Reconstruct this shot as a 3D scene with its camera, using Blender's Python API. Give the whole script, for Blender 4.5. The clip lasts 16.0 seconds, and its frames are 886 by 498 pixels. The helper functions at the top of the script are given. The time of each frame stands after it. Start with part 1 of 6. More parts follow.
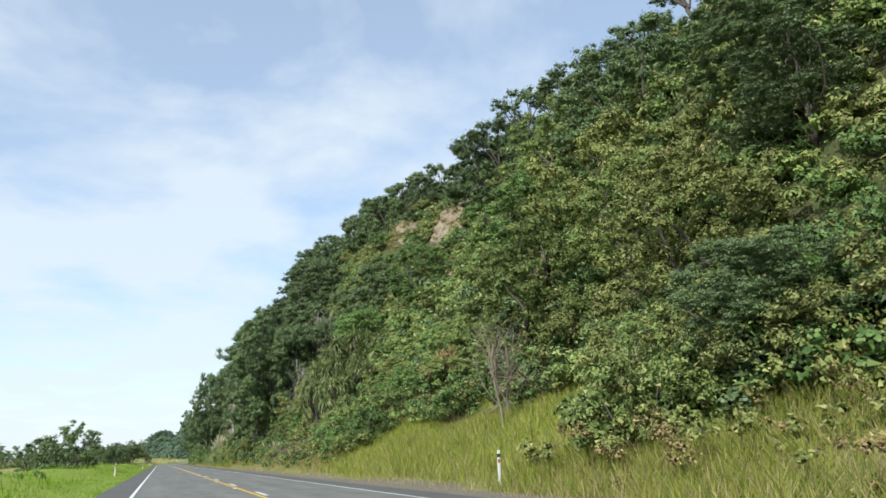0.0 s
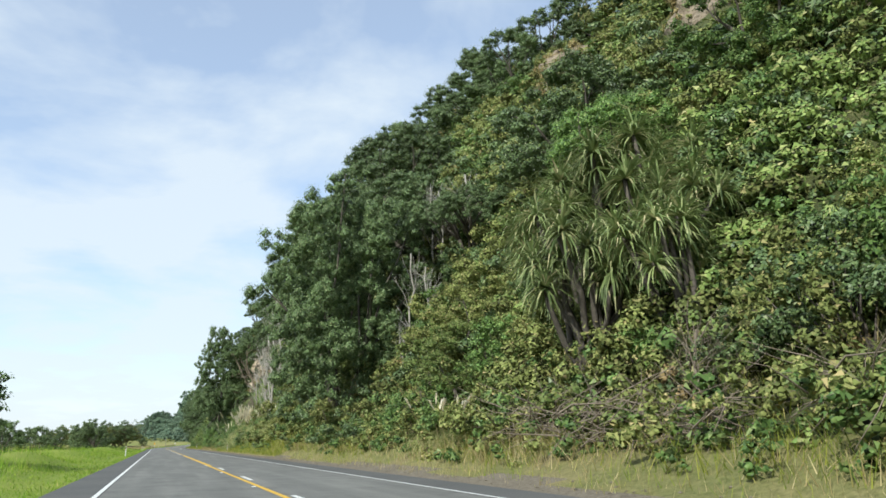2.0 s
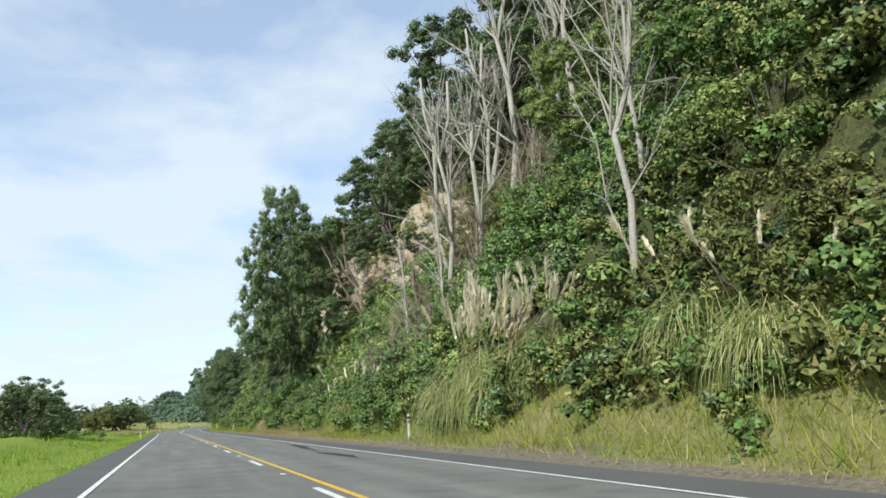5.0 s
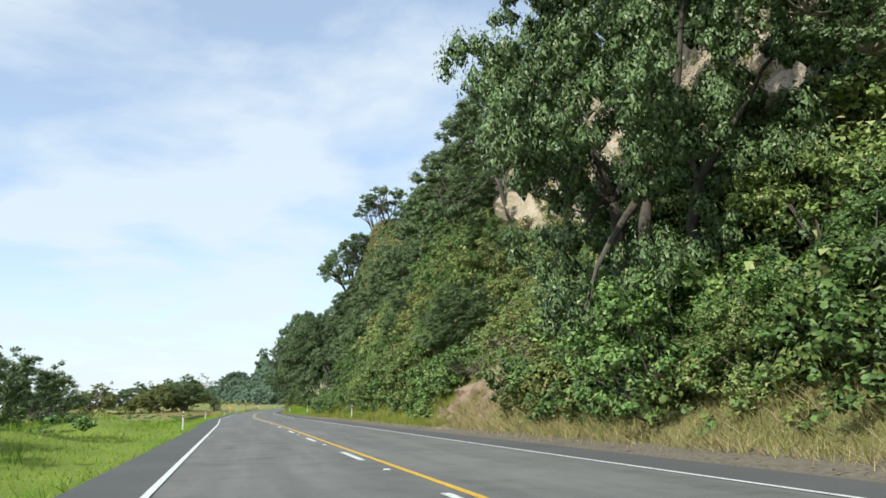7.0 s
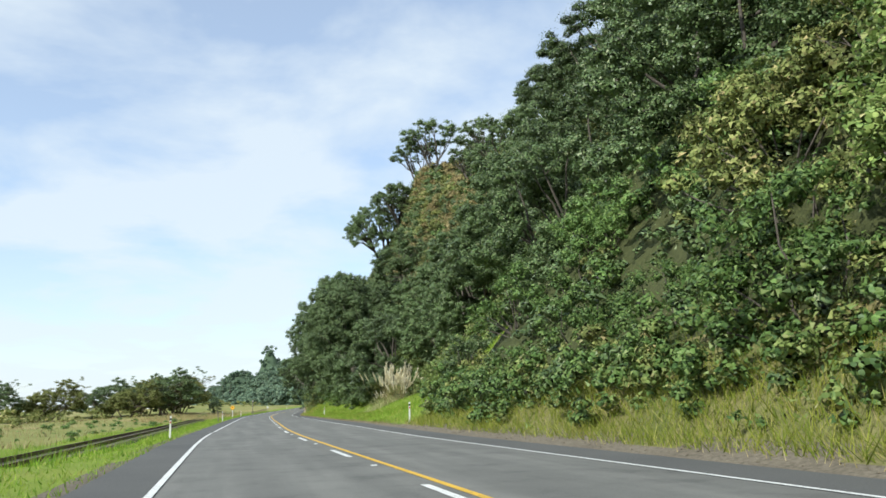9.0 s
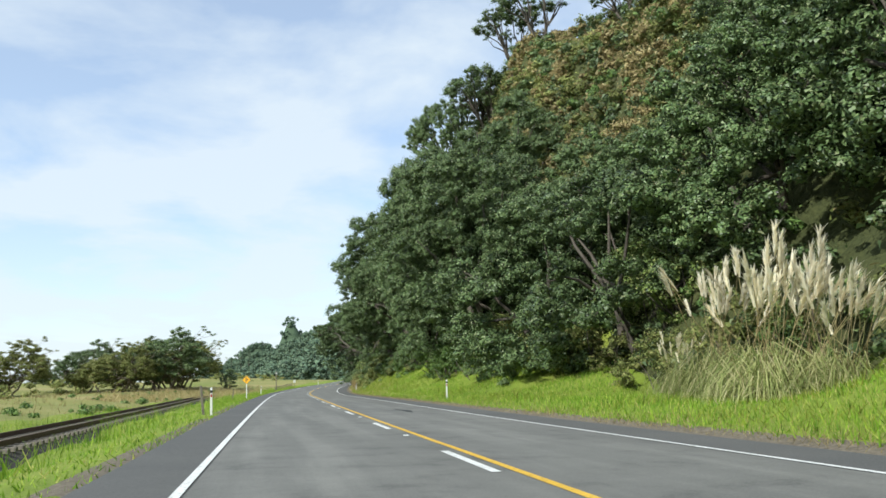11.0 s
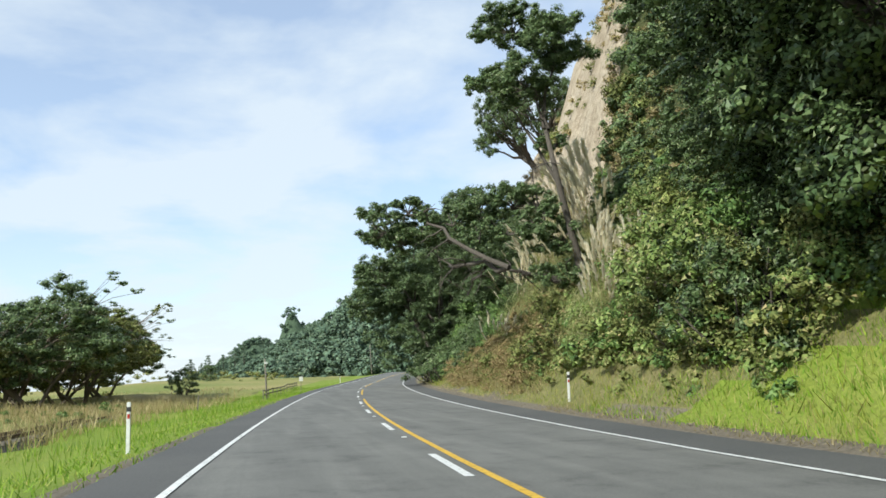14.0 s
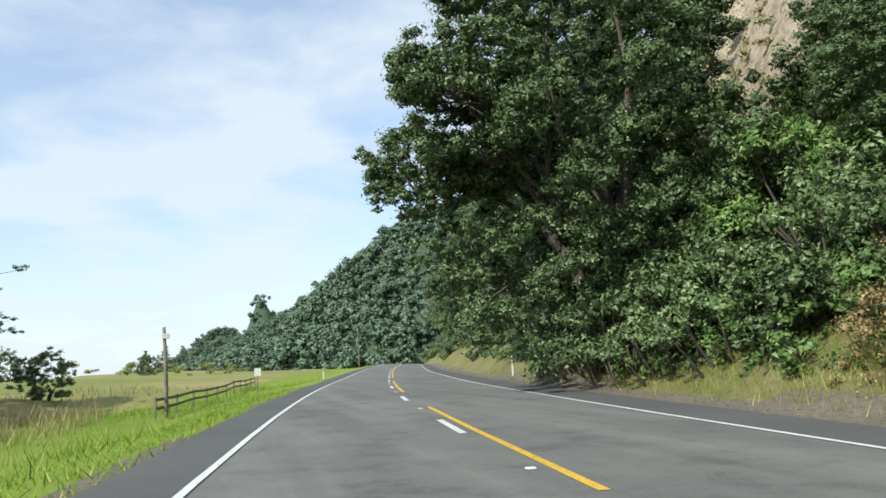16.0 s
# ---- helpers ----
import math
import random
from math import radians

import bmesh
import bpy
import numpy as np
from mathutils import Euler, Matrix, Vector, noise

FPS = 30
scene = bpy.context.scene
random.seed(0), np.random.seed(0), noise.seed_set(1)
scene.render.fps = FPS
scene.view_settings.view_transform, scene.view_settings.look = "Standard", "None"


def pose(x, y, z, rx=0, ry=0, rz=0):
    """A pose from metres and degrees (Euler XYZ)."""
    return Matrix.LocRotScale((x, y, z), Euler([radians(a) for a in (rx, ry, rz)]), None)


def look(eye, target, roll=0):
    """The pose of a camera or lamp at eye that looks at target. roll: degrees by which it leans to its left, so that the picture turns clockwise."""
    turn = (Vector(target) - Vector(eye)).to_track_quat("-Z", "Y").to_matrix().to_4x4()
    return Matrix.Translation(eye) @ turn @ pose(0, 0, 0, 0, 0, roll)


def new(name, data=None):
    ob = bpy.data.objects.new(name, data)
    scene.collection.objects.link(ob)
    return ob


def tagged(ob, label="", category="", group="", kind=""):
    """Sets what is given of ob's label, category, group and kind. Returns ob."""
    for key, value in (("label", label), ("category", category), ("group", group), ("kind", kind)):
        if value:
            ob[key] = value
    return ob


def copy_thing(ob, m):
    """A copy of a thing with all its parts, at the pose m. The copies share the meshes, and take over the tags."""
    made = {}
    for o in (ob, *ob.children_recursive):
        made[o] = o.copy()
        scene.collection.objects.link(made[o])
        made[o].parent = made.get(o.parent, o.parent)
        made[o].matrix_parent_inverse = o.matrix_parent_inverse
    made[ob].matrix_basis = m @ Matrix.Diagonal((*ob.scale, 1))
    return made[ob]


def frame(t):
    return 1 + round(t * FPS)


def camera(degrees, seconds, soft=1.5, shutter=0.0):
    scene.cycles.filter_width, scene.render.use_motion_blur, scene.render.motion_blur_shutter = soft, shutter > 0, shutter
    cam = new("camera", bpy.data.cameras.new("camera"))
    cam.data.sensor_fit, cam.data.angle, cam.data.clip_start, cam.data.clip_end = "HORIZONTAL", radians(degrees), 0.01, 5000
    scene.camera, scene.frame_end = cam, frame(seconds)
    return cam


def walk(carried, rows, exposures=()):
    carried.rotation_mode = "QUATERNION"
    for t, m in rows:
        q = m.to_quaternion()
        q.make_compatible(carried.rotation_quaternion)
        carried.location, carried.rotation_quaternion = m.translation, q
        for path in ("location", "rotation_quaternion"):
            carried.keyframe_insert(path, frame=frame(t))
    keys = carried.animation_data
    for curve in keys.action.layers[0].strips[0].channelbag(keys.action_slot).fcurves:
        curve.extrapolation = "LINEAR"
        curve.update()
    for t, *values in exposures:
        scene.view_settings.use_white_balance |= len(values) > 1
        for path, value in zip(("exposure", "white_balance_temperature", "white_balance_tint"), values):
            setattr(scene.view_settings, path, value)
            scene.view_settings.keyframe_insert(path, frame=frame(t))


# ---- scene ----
cam = camera(60.0, 16.0, soft=1.6)
EXPOSURE, SKY_STRENGTH, SUN_STRENGTH = 0.33, 0.11, 4.2
CLOUD = (6.3, 6.6, 7.2, 1)
PATH = [
    (0, (-2.804, 0.298, 0.965), (-2.15, 2.113, 1.49), -0.9),
    (0.5, (-2.809, 12.69, 0.981), (-2.165, 14.513, 1.492), -0.2),
    (1, (-2.537, 25.439, 0.982), (-1.891, 27.267, 1.471), -0.1),
    (1.5, (-2.361, 38.385, 0.966), (-1.713, 40.213, 1.455), -0.1),
    (2, (-2.422, 50.665, 0.982), (-1.76, 52.487, 1.471), -0.5),
    (2.5, (-2.558, 62.968, 0.986), (-1.875, 64.782, 1.476), -0.7),
    (3, (-2.728, 74.483, 0.994), (-2.034, 76.291, 1.491), -0.1),
    (3.2, (-2.713, 79.351, 0.973), (-2.011, 81.156, 1.472), -0.0),
    (5.3, (-2.299, 131.797, 0.969), (-1.657, 133.644, 1.39), -2.7),
    (5.5, (-2.426, 136.549, 0.957), (-1.828, 138.402, 1.414), -2.3),
    (6, (-2.505, 148.375, 0.975), (-1.995, 150.271, 1.359), -0.6),
    (6.5, (-2.53, 160.694, 0.959), (-2.018, 162.59, 1.341), -0.6),
    (7, (-2.549, 173.235, 0.979), (-2.037, 175.126, 1.378), -1.0),
    (7.5, (-2.589, 185.559, 1.01), (-2.077, 187.449, 1.416), -1.1),
    (8, (-2.525, 198.264, 1.039), (-2.01, 200.153, 1.443), -1.6),
    (8.2, (-2.441, 203.54, 0.983), (-1.923, 205.429, 1.386), -1.9),
    (10.3, (-2.960, 259.398, 0.973), (-2.483, 261.304, 1.346), -0.2),
    (10.5, (-2.836, 264.546, 0.979), (-2.365, 266.455, 1.344), -0.3),
    (11, (-2.498, 277.453, 0.983), (-2.036, 279.368, 1.327), -0.7),
    (11.5, (-2.289, 289.637, 1.018), (-1.816, 291.550, 1.357), -0.8),
    (12, (-1.976, 302.703, 1.022), (-1.509, 304.618, 1.360), -0.3),
    (12.5, (-1.447, 316.199, 1.061), (-0.979, 318.115, 1.392), -0.9),
    (13, (-0.848, 329.067, 1.102), (-0.381, 330.984, 1.432), -1.6),
    (13.5, (-0.120, 341.872, 1.135), (0.338, 343.791, 1.463), -2.3),
    (14, (0.580, 354.553, 1.095), (1.047, 356.470, 1.424), -2.7),
    (14.5, (1.285, 366.026, 1.079), (1.756, 367.943, 1.403), -2.5),
    (15, (2.052, 376.869, 1.079), (2.539, 378.782, 1.400), -2.4),
    (15.5, (2.840, 386.710, 1.178), (3.346, 388.620, 1.489), -2.6),
    (16, (3.862, 397.299, 1.276), (4.396, 399.201, 1.586), -2.7),
]
walk(cam, [(t, look(eye, target, roll)) for t, eye, target, roll in PATH],
     exposures=[(0.0, EXPOSURE, 6250, 2.0), (16.0, EXPOSURE, 6250, 2.0)])

# ---- sky and sun ----
SUN_ELEVATION, SUN_FROM = 36.0, 236.0      # degrees above the horizon; compass bearing of the sun, clockwise from +y
world = bpy.data.worlds.new("sky")
scene.world = world
world.use_nodes = True
wn, wl = world.node_tree.nodes, world.node_tree.links
wn.clear()
w_out = wn.new("ShaderNodeOutputWorld")
w_bg = wn.new("ShaderNodeBackground")
w_sky = wn.new("ShaderNodeTexSky")
w_sky.sky_type = "NISHITA"
w_sky.sun_disc = False
w_sky.sun_elevation = radians(SUN_ELEVATION)
w_sky.sun_rotation = radians(SUN_FROM)
w_sky.dust_density = 0.6
w_co = wn.new("ShaderNodeTexCoord")
w_split = wn.new("ShaderNodeSeparateXYZ")
wl.new(w_co.outputs["Generated"], w_split.inputs[0])


def w_math(op, a, b=None):
    n = wn.new("ShaderNodeMath")
    n.operation = op
    for i, v in enumerate((a, b)):
        if v is None:
            continue
        if isinstance(v, (int, float)):
            n.inputs[i].default_value = v
        else:
            wl.new(v, n.inputs[i])
    return n.outputs[0]


# thin cloud sheets: the direction laid on a flat layer overhead
w_den = w_math("ADD", w_math("MAXIMUM", w_split.outputs[2], 0.0), 0.16)
w_flat = wn.new("ShaderNodeCombineXYZ")
wl.new(w_math("DIVIDE", w_split.outputs[0], w_den), w_flat.inputs[0])
wl.new(w_math("DIVIDE", w_split.outputs[1], w_den), w_flat.inputs[1])
w_big = wn.new("ShaderNodeTexNoise")
w_big.inputs["Scale"].default_value = 1.5
w_big.inputs["Detail"].default_value = 6.0
w_big.inputs["Roughness"].default_value = 0.56
w_big.inputs["Distortion"].default_value = 0.25
w_off = wn.new("ShaderNodeVectorMath")
w_off.operation = "ADD"
w_off.inputs[1].default_value = (3.7, 1.3, 0.0)
wl.new(w_flat.outputs[0], w_off.inputs[0])
wl.new(w_off.outputs[0], w_big.inputs["Vector"])
w_ramp = wn.new("ShaderNodeValToRGB")
w_ramp.color_ramp.elements[0].position = 0.40
w_ramp.color_ramp.elements[1].position = 0.60
w_ramp.color_ramp.elements[0].color = (0.40, 0.40, 0.40, 1)
wl.new(w_big.outputs[0], w_ramp.inputs[0])
w_haze = w_math("POWER", w_math("SUBTRACT", 1.0, w_math("MAXIMUM", w_split.outputs[2], 0.0)), 7.0)
w_cover = w_math("MINIMUM", w_math("ADD", w_ramp.outputs[0], w_math("MULTIPLY", w_haze, 0.45)), 1.0)
w_mix = wn.new("ShaderNodeMix")
w_mix.data_type = "RGBA"
wl.new(w_math("MULTIPLY", w_cover, 0.86), w_mix.inputs[0])
w_tint = wn.new("ShaderNodeMix")
w_tint.data_type = "RGBA"
w_tint.blend_type = "MULTIPLY"
w_tint.inputs[0].default_value = 1.0
w_tint.inputs[7].default_value = (1.45, 1.47, 1.6, 1)
wl.new(w_sky.outputs[0], w_tint.inputs[6])
wl.new(w_tint.outputs[2], w_mix.inputs[6])
w_mix.inputs[7].default_value = CLOUD
wl.new(w_mix.outputs[2], w_bg.inputs[0])
w_bg.inputs[1].default_value = SKY_STRENGTH
wl.new(w_bg.outputs[0], w_out.inputs[0])

sun = new("sun", bpy.data.lights.new("sun", "SUN"))
sun.data.energy = SUN_STRENGTH
sun.data.angle = radians(0.6)
sun.data.color = (1.0, 0.955, 0.88)
_b, _e = radians(SUN_FROM), radians(SUN_ELEVATION)
sun.matrix_world = look((math.sin(_b) * math.cos(_e) * 900, math.cos(_b) * math.cos(_e) * 900 + 200, math.sin(_e) * 900), (0, 200, 0))

rng = np.random.default_rng(7)


# ---- materials ----
def node_mat(name):
    m = bpy.data.materials.new(name)
    m.use_nodes = True
    nt = m.node_tree
    return m, nt.nodes, nt.links, nt.nodes["Principled BSDF"]


def noise_node(nodes, links, co, scale, detail=4.0, rough=0.55):
    n = nodes.new("ShaderNodeTexNoise")
    n.inputs["Scale"].default_value = scale
    n.inputs["Detail"].default_value = detail
    n.inputs["Roughness"].default_value = rough
    links.new(co, n.inputs["Vector"])
    return n.outputs[0]


def ramp_node(nodes, links, fac, stops):
    r = nodes.new("ShaderNodeValToRGB")
    while len(r.color_ramp.elements) < len(stops):
        r.color_ramp.elements.new(0.5)
    for e, (p, c) in zip(r.color_ramp.elements, stops):
        e.position, e.color = p, (*c, 1)
    links.new(fac, r.inputs[0])
    return r.outputs[0]


def mix_node(nodes, links, fac, a, b, blend="MIX"):
    n = nodes.new("ShaderNodeMix")
    n.data_type, n.blend_type = "RGBA", blend
    for i, v in ((0, fac), (6, a), (7, b)):
        if isinstance(v, (int, float)):
            n.inputs[i].default_value = v
        elif isinstance(v, tuple):
            n.inputs[i].default_value = (*v, 1)
        else:
            links.new(v, n.inputs[i])
    return n.outputs[2]


def surface(name, big, fine, big_scale=0.2, fine_scale=6.0, blend=0.45, rough=0.9, bump=0.4, dist=0.02, spec=0.25):
    """A weathered surface: a colour ramp at a large scale, a second one at grain scale, and relief."""
    m, nodes, links, bsdf = node_mat(name)
    co = nodes.new("ShaderNodeTexCoord").outputs["Object"]
    a = ramp_node(nodes, links, noise_node(nodes, links, co, big_scale, 5), big)
    grain = noise_node(nodes, links, co, fine_scale, 6, 0.65)
    b = ramp_node(nodes, links, grain, fine)
    links.new(mix_node(nodes, links, blend, a, b), bsdf.inputs["Base Color"])
    bsdf.inputs["Roughness"].default_value = rough
    bsdf.inputs["Specular IOR Level"].default_value = spec
    bn = nodes.new("ShaderNodeBump")
    bn.inputs["Strength"].default_value = bump
    bn.inputs["Distance"].default_value = dist
    links.new(grain, bn.inputs["Height"])
    links.new(bn.outputs[0], bsdf.inputs["Normal"])
    return m


LEAF_LOOK = {}


def core_of(mat, cell):
    """The packed leaves inside a clump: small facets turned every way, in the colours of the same leaves."""
    style = LEAF_LOOK[mat.name]
    if cell in style["cores"]:
        return style["cores"][cell]
    m, nodes, links, bsdf = node_mat("packed_" + mat.name)
    geo = nodes.new("ShaderNodeNewGeometry")
    info = nodes.new("ShaderNodeObjectInfo")
    co = nodes.new("ShaderNodeTexCoord").outputs["Object"]
    vor = nodes.new("ShaderNodeTexVoronoi")
    vor.inputs["Scale"].default_value = 1.0 / cell
    links.new(co, vor.inputs["Vector"])
    sep = nodes.new("ShaderNodeSeparateColor")
    links.new(vor.outputs["Color"], sep.inputs[0])
    hsv = nodes.new("ShaderNodeHueSaturation")
    links.new(ramp_node(nodes, links, sep.outputs[0], style["stops"]), hsv.inputs["Color"])
    vals = []
    for out, lo, hi in ((info.outputs["Random"], 1 - style["spread"], 1 + style["spread"]), (geo.outputs["Random Per Island"], 0.8, 1.2)):
        mr = nodes.new("ShaderNodeMapRange")
        mr.inputs[3].default_value, mr.inputs[4].default_value = lo, hi
        links.new(out, mr.inputs[0])
        vals.append(mr.outputs[0])
    mul = nodes.new("ShaderNodeMath")
    mul.operation = "MULTIPLY"
    links.new(vals[0], mul.inputs[0])
    links.new(vals[1], mul.inputs[1])
    links.new(mul.outputs[0], hsv.inputs["Value"])
    links.new(hsv.outputs[0], bsdf.inputs["Base Color"])
    bsdf.inputs["Roughness"].default_value = style["rough"]
    bsdf.inputs["Specular IOR Level"].default_value = style["spec"]
    tilt = nodes.new("ShaderNodeVectorMath")
    tilt.operation = "MULTIPLY_ADD"
    links.new(vor.outputs["Color"], tilt.inputs[0])
    tilt.inputs[1].default_value = (2.4, 2.4, 2.4)
    tilt.inputs[2].default_value = (-1.2, -1.2, -1.2)
    add = nodes.new("ShaderNodeVectorMath")
    add.operation = "ADD"
    links.new(tilt.outputs[0], add.inputs[0])
    links.new(geo.outputs["Normal"], add.inputs[1])
    nor = nodes.new("ShaderNodeVectorMath")
    nor.operation = "NORMALIZE"
    links.new(add.outputs[0], nor.inputs[0])
    links.new(nor.outputs[0], bsdf.inputs["Normal"])
    gap = nodes.new("ShaderNodeMath")                # open air between the leaves
    gap.operation = "GREATER_THAN"
    links.new(vor.outputs["Distance"], gap.inputs[0])
    gap.inputs[1].default_value = 0.6
    clear = nodes.new("ShaderNodeBsdfTransparent")
    mx = nodes.new("ShaderNodeMixShader")
    links.new(gap.outputs[0], mx.inputs[0])
    links.new(bsdf.outputs[0], mx.inputs[1])
    links.new(clear.outputs[0], mx.inputs[2])
    links.new(mx.outputs[0], nodes["Material Output"].inputs[0])
    style["cores"][cell] = m
    return m


def leaf_mat(name, stops, rough=0.45, through_light=0.25, spread=0.35, spec=0.35):
    """Leaves: colour differs leaf by leaf and plant by plant; some light passes through."""
    m, nodes, links, bsdf = node_mat(name)
    LEAF_LOOK[m.name] = dict(stops=stops, rough=rough, spread=spread, spec=spec, cores={})
    geo = nodes.new("ShaderNodeNewGeometry")
    info = nodes.new("ShaderNodeObjectInfo")
    col = ramp_node(nodes, links, geo.outputs["Random Per Island"], stops)
    hsv = nodes.new("ShaderNodeHueSaturation")
    links.new(col, hsv.inputs["Color"])
    mr = nodes.new("ShaderNodeMapRange")
    mr.inputs[3].default_value, mr.inputs[4].default_value = 1.0 - spread, 1.0 + spread
    links.new(info.outputs["Random"], mr.inputs[0])
    links.new(mr.outputs[0], hsv.inputs["Value"])
    links.new(hsv.outputs[0], bsdf.inputs["Base Color"])
    bsdf.inputs["Roughness"].default_value = rough
    bsdf.inputs["Specular IOR Level"].default_value = spec
    tr = nodes.new("ShaderNodeBsdfTranslucent")
    links.new(hsv.outputs[0], tr.inputs[0])
    mx = nodes.new("ShaderNodeMixShader")
    mx.inputs[0].default_value = through_light
    links.new(bsdf.outputs[0], mx.inputs[1])
    links.new(tr.outputs[0], mx.inputs[2])
    links.new(mx.outputs[0], nodes["Material Output"].inputs[0])
    return m


def plain(name, c, rough=0.6, metal=0.0, grime=0.25, scale=9.0):
    m, nodes, links, bsdf = node_mat(name)
    co = nodes.new("ShaderNodeTexCoord").outputs["Object"]
    n = noise_node(nodes, links, co, scale, 5)
    d = tuple(v * (1 - grime) for v in c)
    links.new(ramp_node(nodes, links, n, [(0.35, d), (0.65, c)]), bsdf.inputs["Base Color"])
    bsdf.inputs["Roughness"].default_value = rough
    bsdf.inputs["Metallic"].default_value = metal
    return m


M_ASPHALT, _n, _l, _p = node_mat("chip_seal_asphalt")
_co = _n.new("ShaderNodeTexCoord").outputs["Object"]
_map = _n.new("ShaderNodeMapping")                  # streaks worn along the lanes
_map.inputs["Scale"].default_value = (1.0, 0.07, 1.0)
_l.new(_co, _map.inputs["Vector"])
_base = ramp_node(_n, _l, noise_node(_n, _l, _co, 0.13, 5), [(0.3, (0.122, 0.122, 0.113)), (0.7, (0.210, 0.206, 0.190))])
_streak = ramp_node(_n, _l, noise_node(_n, _l, _map.outputs[0], 1.5, 4), [(0.36, (0.061, 0.061, 0.058)), (0.5, (0.140, 0.139, 0.128)), (0.64, (0.275, 0.268, 0.243))])
_blot = ramp_node(_n, _l, noise_node(_n, _l, _co, 0.9, 6, 0.7), [(0.36, (0.049, 0.048, 0.047)), (0.46, (0.159, 0.156, 0.144)), (0.66, (0.232, 0.227, 0.208))])
_grain = noise_node(_n, _l, _co, 38.0, 6, 0.65)
_chip = ramp_node(_n, _l, _grain, [(0.3, (0.061, 0.060, 0.058)), (0.7, (0.232, 0.228, 0.211))])
_c = mix_node(_n, _l, 0.32, mix_node(_n, _l, 0.42, mix_node(_n, _l, 0.5, _base, _streak), _blot), _chip)
_l.new(_c, _p.inputs["Base Color"])
_p.inputs["Roughness"].default_value = 0.88
_p.inputs["Specular IOR Level"].default_value = 0.3
_bn = _n.new("ShaderNodeBump")
_bn.inputs["Strength"].default_value, _bn.inputs["Distance"].default_value = 0.6, 0.008
_l.new(_grain, _bn.inputs["Height"])
_l.new(_bn.outputs[0], _p.inputs["Normal"])
M_SHOULDER = surface("dark_seal_shoulder", [(0.3, (0.095, 0.096, 0.095)), (0.7, (0.145, 0.142, 0.134))],
                     [(0.3, (0.050, 0.050, 0.051)), (0.7, (0.13, 0.126, 0.12))], 0.3, 30.0, 0.5, 0.92, 0.6, 0.01)
M_GRAVEL = surface("dusty_gravel", [(0.3, (0.095, 0.080, 0.058)), (0.7, (0.175, 0.150, 0.112))],
                   [(0.3, (0.055, 0.045, 0.032)), (0.7, (0.30, 0.255, 0.195))], 0.6, 11.0, 0.55, 0.95, 0.9, 0.04)
M_WHITE = surface("worn_white_road_paint", [(0.3, (0.48, 0.48, 0.46)), (0.7, (0.74, 0.74, 0.72))],
                  [(0.36, (0.13, 0.13, 0.125)), (0.46, (0.74, 0.74, 0.72))], 1.2, 16.0, 0.6, 0.7, 0.4, 0.003)
M_YELLOW = surface("worn_yellow_road_paint", [(0.3, (0.50, 0.31, 0.045)), (0.7, (0.66, 0.43, 0.075))],
                   [(0.36, (0.16, 0.12, 0.05)), (0.48, (0.74, 0.45, 0.05))], 1.2, 16.0, 0.5, 0.7, 0.4, 0.003)
M_TURF = surface("verge_grass_turf", [(0.25, (0.10, 0.16, 0.018)), (0.5, (0.20, 0.27, 0.03)), (0.75, (0.30, 0.31, 0.07))],
                 [(0.3, (0.07, 0.11, 0.015)), (0.7, (0.30, 0.36, 0.06))], 0.18, 9.0, 0.45, 0.95, 0.9, 0.08)
M_FIELD = surface("rough_coastal_pasture", [(0.3, (0.14, 0.19, 0.035)), (0.5, (0.24, 0.24, 0.07)), (0.7, (0.40, 0.31, 0.15))],
                  [(0.3, (0.10, 0.11, 0.03)), (0.7, (0.36, 0.32, 0.13))], 0.035, 2.2, 0.4, 0.95, 0.9, 0.15)
M_BANK = surface("dry_bank_turf", [(0.3, (0.10, 0.13, 0.030)), (0.5, (0.19, 0.185, 0.060)), (0.7, (0.27, 0.21, 0.11))],
                 [(0.3, (0.07, 0.085, 0.025)), (0.7, (0.32, 0.28, 0.13))], 0.4, 7.0, 0.5, 0.95, 1.0, 0.1)
M_LITTER = surface("leaf_litter_and_low_growth", [(0.3, (0.038, 0.052, 0.018)), (0.55, (0.072, 0.085, 0.028)), (0.8, (0.135, 0.115, 0.060))],
                   [(0.3, (0.022, 0.026, 0.012)), (0.7, (0.125, 0.130, 0.050))], 0.15, 4.0, 0.5, 0.97, 1.0, 0.2)
M_FOREST = surface("far_forest_floor", [(0.3, (0.045, 0.075, 0.045)), (0.7, (0.085, 0.125, 0.070))], [(0.3, (0.035, 0.058, 0.036)), (0.7, (0.12, 0.165, 0.095))], 0.05, 0.5, 0.5, 0.97, 1.0, 0.8)
M_ROCK = surface("pale_sandstone_cliff", [(0.25, (0.20, 0.145, 0.09)), (0.45, (0.37, 0.29, 0.20)), (0.75, (0.50, 0.42, 0.32))],
                 [(0.3, (0.15, 0.11, 0.07)), (0.55, (0.50, 0.42, 0.32))], 0.3, 1.6, 0.5, 0.93, 1.0, 0.35)
M_DULLROCK = surface("weathered_brown_rock", [(0.25, (0.13, 0.10, 0.07)), (0.45, (0.24, 0.19, 0.135)), (0.75, (0.36, 0.30, 0.23))],
                     [(0.3, (0.10, 0.075, 0.05)), (0.6, (0.34, 0.28, 0.21))], 0.5, 1.9, 0.5, 0.95, 1.0, 0.35)
M_EARTH = surface("fresh_slip_earth", [(0.3, (0.17, 0.105, 0.065)), (0.7, (0.38, 0.27, 0.175))],
                  [(0.3, (0.10, 0.06, 0.036)), (0.6, (0.44, 0.34, 0.24))], 0.9, 3.2, 0.55, 0.95, 1.0, 0.3)
